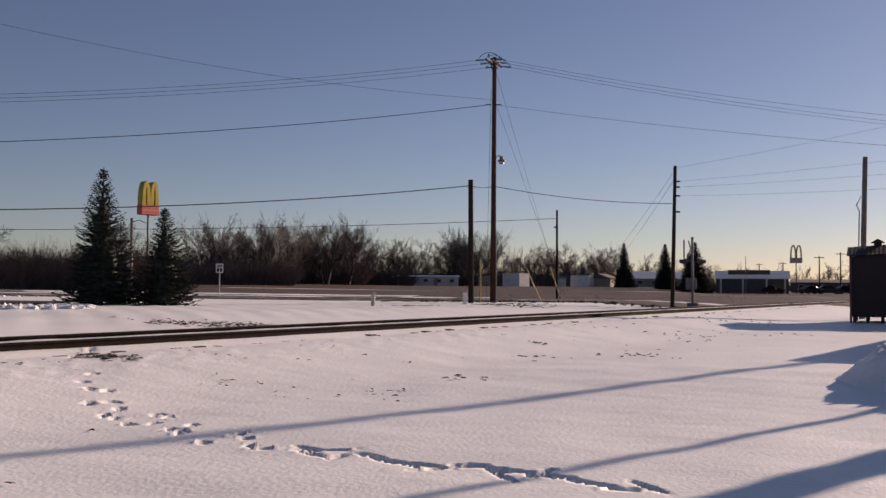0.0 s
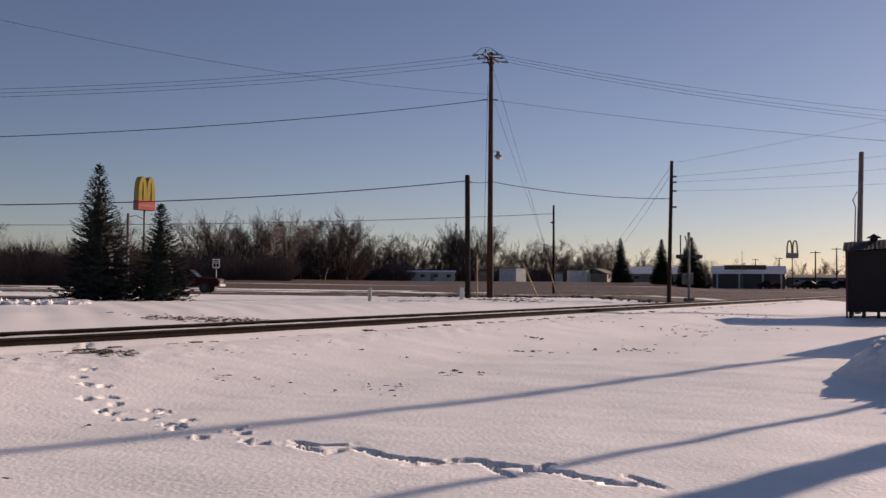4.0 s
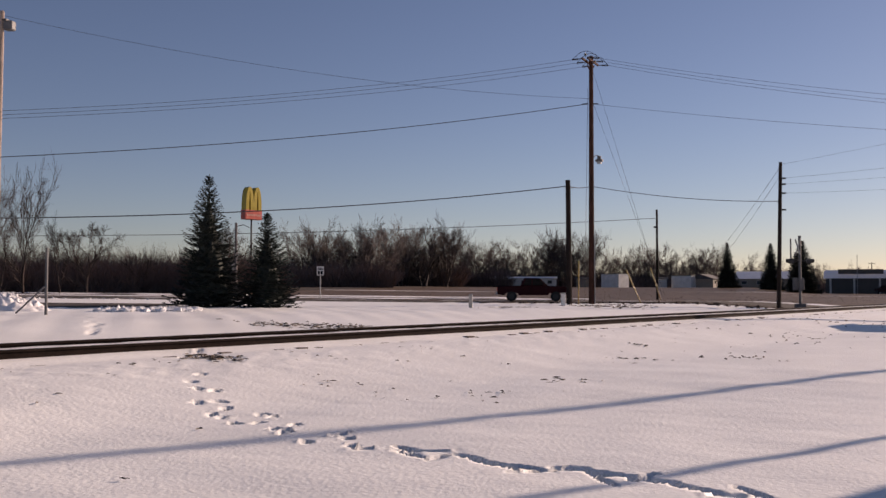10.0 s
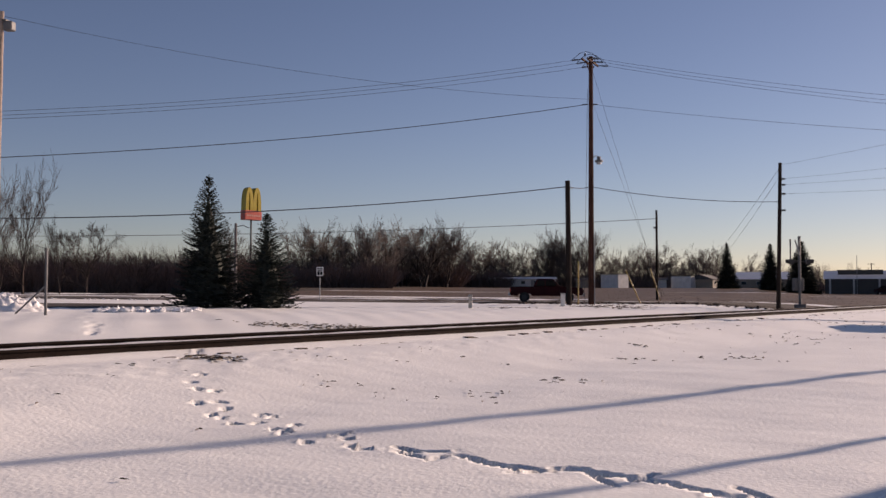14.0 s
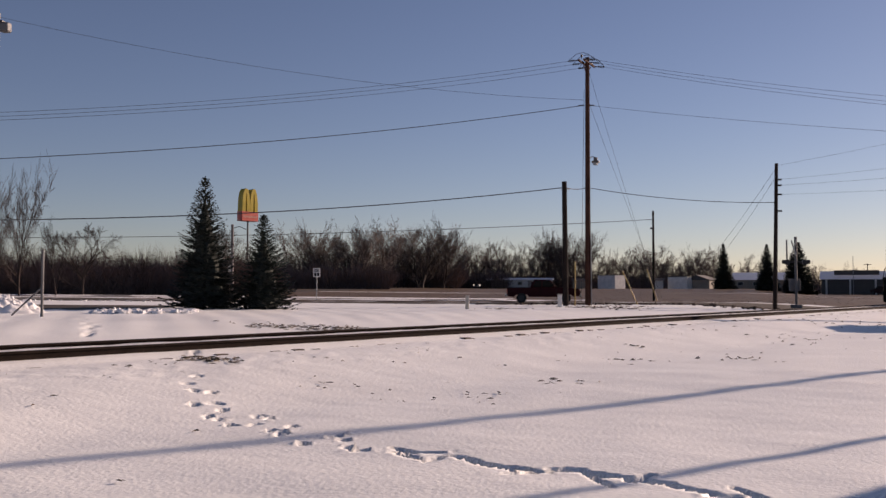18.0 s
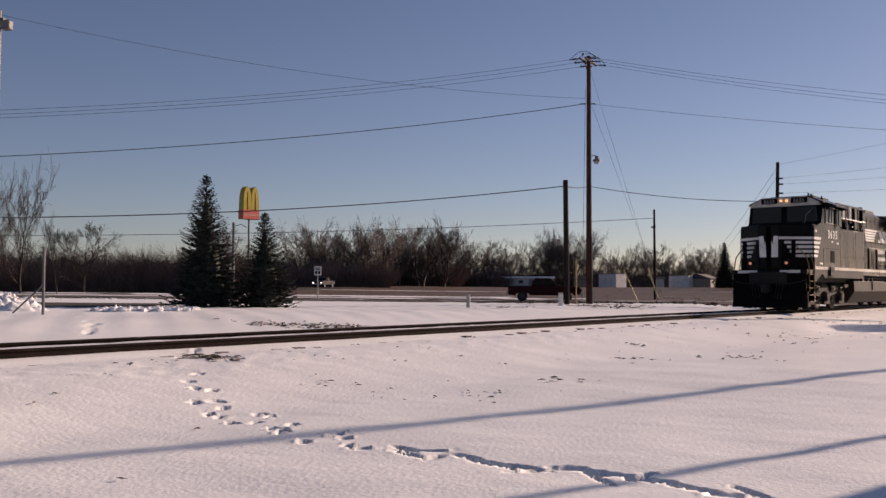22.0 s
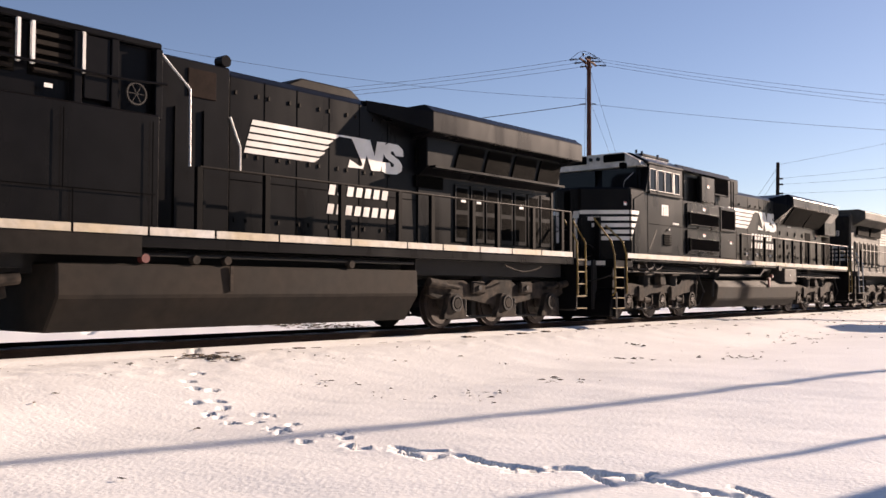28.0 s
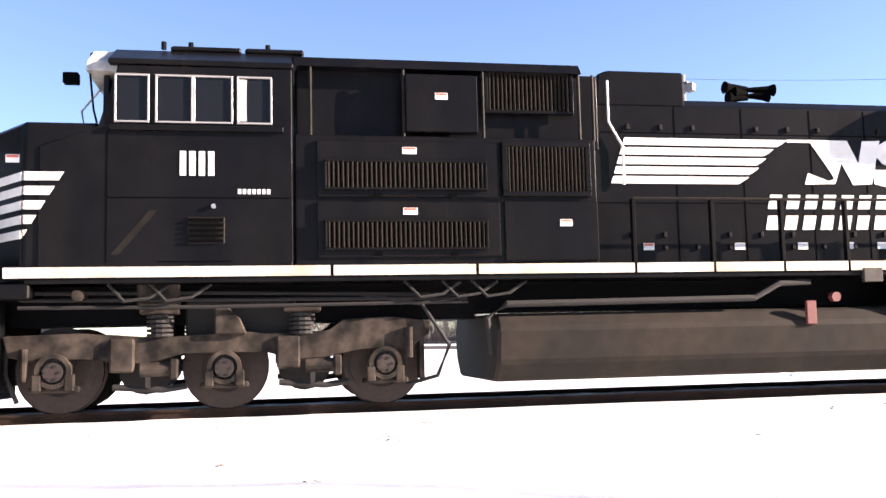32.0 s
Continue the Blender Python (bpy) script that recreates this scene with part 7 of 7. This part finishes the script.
    a = [bm.verts.new(v) for v in ((14.1, -0.95, 3.35), (14.1, -0.95, 4.1), (14.1, -0.75, 4.26), (14.1, 0.75, 4.26), (14.1, 0.95, 4.1), (14.1, 0.95, 3.35))]
    b = [bm.verts.new(v) for v in ((14.77, -0.95, 3.32), (14.77, -1.48, 3.98), (14.77, -1.3, 4.44), (14.77, 1.3, 4.44), (14.77, 1.48, 3.98), (14.77, 0.95, 3.32))]
    for i in range(6):
        bm.faces.new((a[i], a[(i + 1) % 6], b[(i + 1) % 6], b[i]))
    part("wing_taper", bm, LOCO_BLACK, ob)
    for x0, x1 in ((14.95, 17.1), (17.18, 19.3)):
        bm = bmesh.new()
        bm.faces.new([bm.verts.new(v) for v in ((x0, -0.99, 3.33), (x1 - 0.1, -0.99, 3.33), (x1, -1.47, 3.95), (x0 - 0.1, -1.47, 3.95))])
        ret = bmesh.ops.extrude_face_region(bm, geom=bm.faces[:])
        bmesh.ops.translate(bm, verts=[v for v in ret["geom"] if isinstance(v, bmesh.types.BMVert)], vec=(0, -0.025, -0.02))
        part("intake_screen", bm, SCREEN, ob, "dark sloping radiator intake")
    part("wing_end", B(19.4, 20.88, -1.2, 1.2, 3.1, 4.34, bevel=0.03), LOCO_BLACK, ob)
    for i in range(4):
        for k in range(3):
            part("louvre_tab", B(20.15 + k * 0.2, 20.3 + k * 0.2, -1.225, -1.2, 3.85 + i * 0.09, 3.89 + i * 0.09), LOCO_FADED, ob)
    for i in range(6):
        x = 14.7 + i * 0.85
        if x < 17.4 or x > 18.4:
            for z in (2.9, 2.4, 2.0):
                part("door_latch", B(x, x + 0.05, -0.985, -0.95, z, z + 0.15, bevel=0.008), LOCO_DUSTY, ob)
    # no real opening: a black plate gives the doorway its inner shade
    panel(ob, "dark_doorway", 17.65, 18.3, 1.9, 3.12, -0.952, SEAM, 0.01, "black plate for the shaded open doorway in the hood")
    panel(ob, "rear_screen", 19.75, 20.85, 1.9, 3.05, -0.952, SCREEN, 0.012, "dark rear screen")
    decal(ob, 18.9, 2.95, -0.955, 0.2, 0.12)
    panel(ob, "word_bar", 15.6, 16.0, 3.24, 3.29, -0.952, WHITE_DIRTY, 0.006, bevel=0)
    # frame, tank, running gear
    part("frame", B(1.75, 21.6, -1.48, 1.48, 1.6, 1.8, bevel=0.01), LOCO_BLACK, ob)
    part("frame_core", B(1.0, 21.4, -0.7, 0.7, 1.2, 1.6), POST_BLACK, ob)
    for a, b in ((1.45, 7.45), (15.3, 21.3)):
        part("underframe", B(a, b, -0.8, 0.8, 1.1, 1.62), POST_BLACK, ob)
        for k in range(3):
            part("pipe", T([(a + 0.2, -1.18 - 0.06 * k, 1.5 - 0.09 * k), (a + 2.5, -1.2 - 0.06 * k, 1.48 - 0.09 * k), (b - 0.2, -1.18 - 0.06 * k, 1.42 - 0.05 * k)], 0.025, 6), TRUCK_DARK, ob)
    sill(ob, 1.5, 21.5, (5.45, 7.35, 9.55, 10.7, 11.75, 12.75, 13.7, 14.65, 15.6, 16.5, 17.45, 18.4, 19.4, 20.4), 1.67, 1.80)
    part("fuel_tank", P([(-1.4, 0.5), (-1.46, 0.95), (-1.3, 1.15), (1.3, 1.15), (1.46, 0.95), (1.4, 0.5), (1.15, 0.24), (-1.15, 0.24)], "x", 7.62, 15.1, bevel=0.04), TANK_DUST, ob, "long dusty fuel tank")
    part("tank_pipe", T([(7.55, -1.3, 0.6), (7.5, -1.35, 1.1), (7.75, -1.42, 1.27), (11.3, -1.42, 1.3), (11.7, -1.4, 1.5), (12.2, -1.35, 1.52)], 0.045, 8), TRUCK_DARK, ob)
    part("red_gauge", B(12.05, 12.2, -1.5, -1.44, 0.92, 1.25, bevel=0.01), DULL_RED, ob)
    part("fuel_filler", disc(bmesh.new(), (12.55, -1.4, 1.3), "y", 0.07, 0.1, 12), DULL_RED, ob)
    part("battery_box", B(13.65, 14.9, -1.5, -1.0, 1.1, 1.58, bevel=0.02), LOCO_FADED, ob, "grey box under the walkway")
    decal(ob, 14.2, 1.32, -1.504, 0.07, 0.06, False)
    part("receptacle", B(12.95, 13.25, -1.53, -1.46, 1.5, 1.7, bevel=0.01), LOCO_FADED, ob)
    for x in (2.7, 3.2, 6.4, 6.9, 7.3):
        part("cable_loop", T([(x, -1.35, 1.6), (x + 0.2, -1.4, 1.38), (x + 0.5, -1.38, 1.42), (x + 0.75, -1.35, 1.58)], 0.022, 6), TRUCK_DARK, ob)
    part("air_pipe", T([(2.35, -1.4, 1.46), (2.35, -1.0, 1.46)], 0.07, 12), TRUCK_GREY, ob)
    truck_b(ob, (2.05, 4.1, 6.15))
    truck_b(ob, (15.95, 18.0, 20.05))
    railing(ob, (9.55, 10.7, 11.75, 12.75, 13.7, 14.65, 15.6, 16.5, 17.45, 18.4, 19.4, 20.4, 21.5), 1.78, 2.68, 1.5, LOCO_BLACK, 0.05, LOCO_DUSTY)
    rear_end(ob, 22.4)
    return ob


def third_engine():
    ob = thing("locomotive", "faded black locomotive running long hood first", "locomotive", group="locomotives")
    m = LOCO_FADED
    part("hood", B(1.55, 15.3, -0.95, 0.95, 1.62, 4.3, bevel=0.06), m, ob, "long faded engine hood")
    part("hood_end", B(1.4, 1.6, -0.9, 0.9, 1.7, 4.2, bevel=0.05), LOCO_DUSTY, ob)
    lettering("number", "9038", 0.34, WHITE_DIRTY, ob, Matrix.Translation((1.39, -0.1, 3.3)) @ pose(0, 0, 0, 90, 0, -90), "worn pale road number")
    for i in range(4):
        z = 2.15 + i * 0.19
        part("end_stripe", B(1.385, 1.4, -0.88, 0.88, z, z + 0.1), WHITE_DIRTY, ob)
        part("end_stripe", B(1.56, 1.8, -0.962, -0.948, z, z + 0.1), WHITE_DIRTY, ob)
    for z in (3.6, 3.85):
        part("marker_lamp", disc(bmesh.new(), (1.38, 0.35, z), "x", 0.08, 0.06, 14), WHITE_DIRTY, ob)
    part("radiator_wing", P([(-1.5, 4.05), (-1.5, 4.4), (-1.2, 4.52), (1.2, 4.52), (1.5, 4.4), (1.5, 4.05), (0.95, 3.75), (-0.95, 3.75)], "x", 1.9, 6.8, bevel=0.03), m, ob, "wide radiator roof overhang")
    for x in (2.3, 4.4):
        part("intake_screen", P([(x, 3.35), (x + 1.85, 3.35), (x + 1.95, 3.85), (x + 0.2, 3.85)], "y", -1.05, -0.96), SCREEN, ob, "dark radiator screen")
    for i in range(6):
        d = part("louvre_door", B(2.1 + i * 0.68, 2.66 + i * 0.68, -1.0, -0.94, 1.9, 3.05, bevel=0.01), m, ob, "tall louvre door")
        part("door_screen", B(2.16 + i * 0.68, 2.45 + i * 0.68, -1.01, -0.998, 1.98, 2.97), SCREEN, d)
    seams(ob, -0.952, [(x, 1.75, x, 4.2) for x in (6.3, 7.4, 8.5, 9.6, 10.8, 12.0, 13.4)])
    emblem(ob, 6.35, 3.0, 4.6, 0.62, -0.956, WHITE_DIRTY)
    part("blower_box", B(10.6, 13.3, -1.0, 1.0, 3.7, 4.6, bevel=0.05), m, ob)
    part("blower_screen", B(11.2, 12.6, -1.015, -0.99, 3.95, 4.4), SCREEN, ob)
    part("equipment_body", B(13.3, 16.2, -1.45, 1.45, 1.62, 2.6, bevel=0.03), m, ob)
    part("upper_cabinet", B(13.3, 16.4, -1.0, 1.0, 2.6, 4.45, bevel=0.04), LOCO_DUSTY, ob)
    part("cab_body", B(16.4, 19.8, -1.5, 1.5, 1.62, 4.3, bevel=0.05), m, ob, "crew cab at the trailing end")
    part("cab_roof", P([(-1.5, 4.28), (-0.95, 4.64), (0.95, 4.64), (1.5, 4.28)], "x", 16.3, 19.6), m, ob)
    part("cab_door", B(16.36, 16.42, -1.35, -0.3, 1.7, 4.2), SEAM, ob)
    for a, b in ((17.3, 17.9), (18.0, 18.6), (18.7, 19.2)):
        window(ob, a, b, 3.55, 4.18, NEAR - 0.002)
    part("window_awning", P([(17.1, 4.3), (19.3, 4.3), (19.3, 4.2), (17.1, 4.2)], "y", -1.75, -1.5), WHITE_DIRTY, ob)
    part("nose", B(19.8, 21.0, -1.4, 1.4, 1.62, 3.3, bevel=0.08), m, ob)
    for i in range(5):
        part("nose_stripe", B(20.5, 20.98, -1.415, -1.395, 2.1 + i * 0.17, 2.2 + i * 0.17), WHITE_DIRTY, ob)
    part("frame", B(0.9, 21.5, -1.48, 1.48, 1.45, 1.64, bevel=0.01), m, ob)
    part("frame_core", B(0.8, 21.4, -0.75, 0.75, 1.05, 1.5), TRUCK_DARK, ob)
    part("fuel_tank", P([(-1.4, 0.7), (-1.4, 1.15), (1.4, 1.15), (1.4, 0.7), (0.95, 0.25), (-0.95, 0.25)], "x", 6.9, 14.7, bevel=0.03), LOCO_FADED, ob, "angular pale fuel tank")
    for x in (9.0, 11.4):
        part("air_reservoir", disc(bmesh.new(), (x, -1.3, 0.98), "x", 0.24, 2.1, 18), STEEL_RUST, ob, "rusty air reservoir")
    truck_a(ob, (2.4, 4.3, 6.2))
    truck_a(ob, (16.0, 17.9, 19.8))
    railing(ob, (1.2, 6.4, 7.6, 8.9, 10.1, 11.4, 12.6, 14.0, 15.6), 1.62, 2.6, 1.5, LOCO_DUSTY, 0.05, LOCO_FADED)
    part("front_platform", B(0.5, 1.5, -1.5, 1.5, 1.42, 1.6), m, ob)
    for s in (-1, 1):
        for x in (0.65, 1.3):
            part("grab_rail", T([(x + 0.05, s * 1.2, 2.5), (x, s * 1.5, 2.0), (x, s * 1.52, 0.7)], 0.024, 8), GREY_METAL, ob)
        for i in range(4):
            part("step", B(0.6, 1.35, *sorted((s * 1.5, s * 1.0)), 0.35 + i * 0.3, 0.38 + i * 0.3), m, ob)
        part("step_side", B(1.3, 1.38, *sorted((s * 1.5, s * 0.95)), 0.3, 1.6), m, ob)
        for y in (0.5, 1.35):
            part("rail_post", B(0.56, 0.62, s * y - 0.03, s * y + 0.03, 1.6, 2.6), m, ob)
        part("handrail", T([(0.59, s * 0.5, 2.6), (0.59, s * 1.35, 2.6)], 0.022, 6), m, ob)
    part("front_pilot", B(0.4, 0.6, -1.4, 1.4, 0.2, 1.45, bevel=0.03), LOCO_DUSTY, ob)
    part("coupler", B(-0.05, 0.5, -0.14, 0.14, 0.72, 1.0, bevel=0.03), TRUCK_DARK, ob)
    rear_end(ob, 22.3, m)
    return ob


HOPPER_PAINT = material("tan_grey_hopper_paint", (0.34, 0.31, 0.25), 0.6, vary=0.3, grain=4, stain=0.6, bump=0.05, tint=(0.24, 0.21, 0.17))


def hopper():
    ob = thing("hopper_car", "tan-grey covered hopper freight car", "freight car", group="hopper cars")
    part("body", P([(1.6, 1.5), (1.6, 2.2), (0.9, 4.2), (16.2, 4.2), (15.5, 2.2), (15.5, 1.5), (13.0, 0.7), (12.0, 0.7), (10.6, 1.5), (9.4, 0.7), (7.7, 0.7), (6.5, 1.5), (5.1, 0.7), (4.1, 0.7)], "y", -1.5, 1.5, bevel=0.04), HOPPER_PAINT, ob, "smooth rounded hopper body")
    part("roof", P([(-1.5, 4.18), (-0.8, 4.42), (0.8, 4.42), (1.5, 4.18)], "x", 0.9, 16.2), HOPPER_PAINT, ob)
    part("roof_walk", B(0.9, 16.2, -0.5, 0.5, 4.5, 4.54), GREY_METAL, ob)
    for k in range(12):
        part("walk_bracket", B(1.0 + k * 1.35, 1.06 + k * 1.35, -0.45, 0.45, 4.4, 4.5), GREY_METAL, ob)
    part("side_sill", B(0.4, 16.7, -1.52, -1.4, 1.35, 1.6), HOPPER_PAINT, ob)
    part("side_sill", B(0.4, 16.7, 1.4, 1.52, 1.35, 1.6), HOPPER_PAINT, ob)
    part("centre_sill", B(0, 17.1, -0.3, 0.3, 0.85, 1.3), TRUCK_DARK, ob)
    for x in (0.45, 16.65):
        for s in (-1, 1):
            part("end_post", T([(x, s * 1.4, 1.5), (x + (0.5 if x < 5 else -0.5), s * 1.4, 4.2)], 0.05, 6), HOPPER_PAINT, ob)
            part("ladder_rail", T([(x, s * 1.5, 0.7), (x, s * 1.5, 4.0)], 0.025, 6), HOPPER_PAINT, ob)
        for k in range(7):
            part("ladder_rung", T([(x, -1.5, 0.9 + k * 0.45), (x, -1.05, 0.9 + k * 0.45)], 0.018, 5), HOPPER_PAINT, ob)
    for c in (2.6, 14.5):
        for s in (-1, 1):
            part("truck_frame", P([(c - 1.1, 0.42), (c + 1.1, 0.42), (c + 1.1, 0.62), (c + 0.4, 0.85), (c - 0.4, 0.85), (c - 1.1, 0.62)], "y", *sorted((s * 1.0, s * 1.15)), bevel=0.02), TRUCK_GREY, ob)
        for x in (c - 0.9, c + 0.9):
            wheelset(ob, x, 0.46)
    return ob


TRAIN = [(lead_engine(), 0.0), (second_engine(), 22.3), (third_engine(), 44.8)]
first = hopper()
TRAIN += [(first, 67.2)]
for k in (1, 2):
    TRAIN.append((copy_thing(first, Matrix()), 67.2 + 17.3 * k))


# ---- what moves ----
def nose_at(t):
    """Metres along the track of the leading engine's front."""
    rows = ((0, 166.0), (16, 73.6), (18, 61.7), (19, 55.8), (20, 49.9), (22, 38.3), (23, 32.4), (24, 26.15), (26.5, 10.18))
    if t >= 26.5:
        k = t - 30
        late = float(np.interp(t, (26.5, 27, 27.5, 28, 29, 30), (0.22, 0.0, -0.11, -0.13, -0.07, 0.0)))
        return -6.485 * k - 0.1034 * k * k - 11.47 + late
    for (a, x), (b, y) in zip(rows, rows[1:]):
        if t <= b:
            return x + (y - x) * (t - a) / (b - a)


TIMES = (0, 16, 18, 19, 20, 21, 22, 23, 24, 25, 26.5, 27, 27.5, 28, 28.5, 29, 29.5, 30, 30.5, 31, 31.5, 32)


def drive(car, rows, y):
    """A vehicle along the road beyond the track."""
    walk(car, [(t, pose(x, y, land_z(x, y) + 0.055)) for t, x in rows])


def motions():
    for ob, gap in TRAIN:
        rows = []
        for t in TIMES:
            p = on_track(nose_at(t) - 2.1 + gap)
            rows.append((t, pose(p.x, p.y, p.z, 0, 0, 90 - TRACK_AZ)))
        walk(ob, rows)
    drive(pickup, ((0, -41.0), (2, -28.4), (2.5, -25.5), (3.0, -22.5), (3.4, -20.3), (4.4, -15.9), (5.5, -12.0), (6.0, -10.4), (6.5, -9.1), (7.0, -7.8), (7.5, -6.4), (8.0, -5.2), (8.5, -3.9), (9.0, -2.6), (9.5, -1.5), (10.0, -0.5), (10.5, 0.0), (11.0, 0.2), (13.0, 0.4), (32.0, 0.4)), ROAD_Y - 1.2)
    drive(hatch, ((0, -109.7), (20, -62), (22, -45.2), (23, -38.3), (23.3, -36.4), (23.6, -34.3), (24, -31.9), (24.5, -28.8), (26.5, -18.7), (28, -12.5), (29, -9.6), (30, -8.6), (32, -8.4)), ROAD_Y - 1.0)
    path = ((0, 20, 420), (14, -5, 290), (18.5, -16.6, 214), (19, -19.8, 204), (20, -24.7, 183.3), (21, -29.7, 164.3), (22, -33.8, 146.1), (22.8, -35.8, 133.5), (24.5, -39.5, 109), (26.5, -47, 91), (28, -60, 82), (30, -85, 74), (32, -112, 70))
    rows = []
    for i, (t, x, y) in enumerate(path):
        a, b = path[max(i - 1, 0)], path[min(i + 1, len(path) - 1)]
        rows.append((t, pose(x, y, land_z(x, y) + 0.06, 0, 0, math.degrees(math.atan2(b[2] - a[2], b[1] - a[1])))))
    walk(coming, rows)
    for car, w in ROAD_WHEELS:
        if car is pickup:
            turns = [(0, -41.0), (2, -28.4), (2.5, -25.5), (3.0, -22.5), (3.4, -20.3), (4.4, -15.9), (5.5, -12.0), (7, -7.8), (8, -5.2), (9, -2.6), (10, -0.5), (11, 0.2), (13, 0.4)]
        elif car is hatch:
            turns = [(22, -45.5), (23, -38.6), (24, -32.2), (24.5, -29.1), (26.5, -19.0), (28, -12.5), (29, -9.6), (30, -8.6)]
        else:
            continue
        x, y, z = w.location
        rows = [(0, pose(x, y, z))] if turns[0][0] else []
        for k in range(int(turns[0][0] * 10), int(turns[-1][0] * 10) + 1):
            t = k / 10
            s = float(np.interp(t, [a for a, b in turns], [b for a, b in turns]))
            rows.append((t, pose(x, y, z) @ Matrix.Rotation((s - turns[0][1]) / 0.34, 4, "Y")))
        walk(w, rows + [(32, rows[-1][1])])
    spin = [t / 10 for t in range(175, 321)]
    for w in WHEELS:
        if w.parent is TRAIN[2][0] or w.parent.name.startswith("hopper"):
            continue
        radius = w.location.z
        x, z = w.location.x, w.location.z
        rows = [(0, pose(x, 0, z))]
        for t in spin:
            rows.append((t, pose(x, 0, z) @ Matrix.Rotation((nose_at(t) - nose_at(17.5)) / radius, 4, "Y")))
        walk(w, rows)


motions()
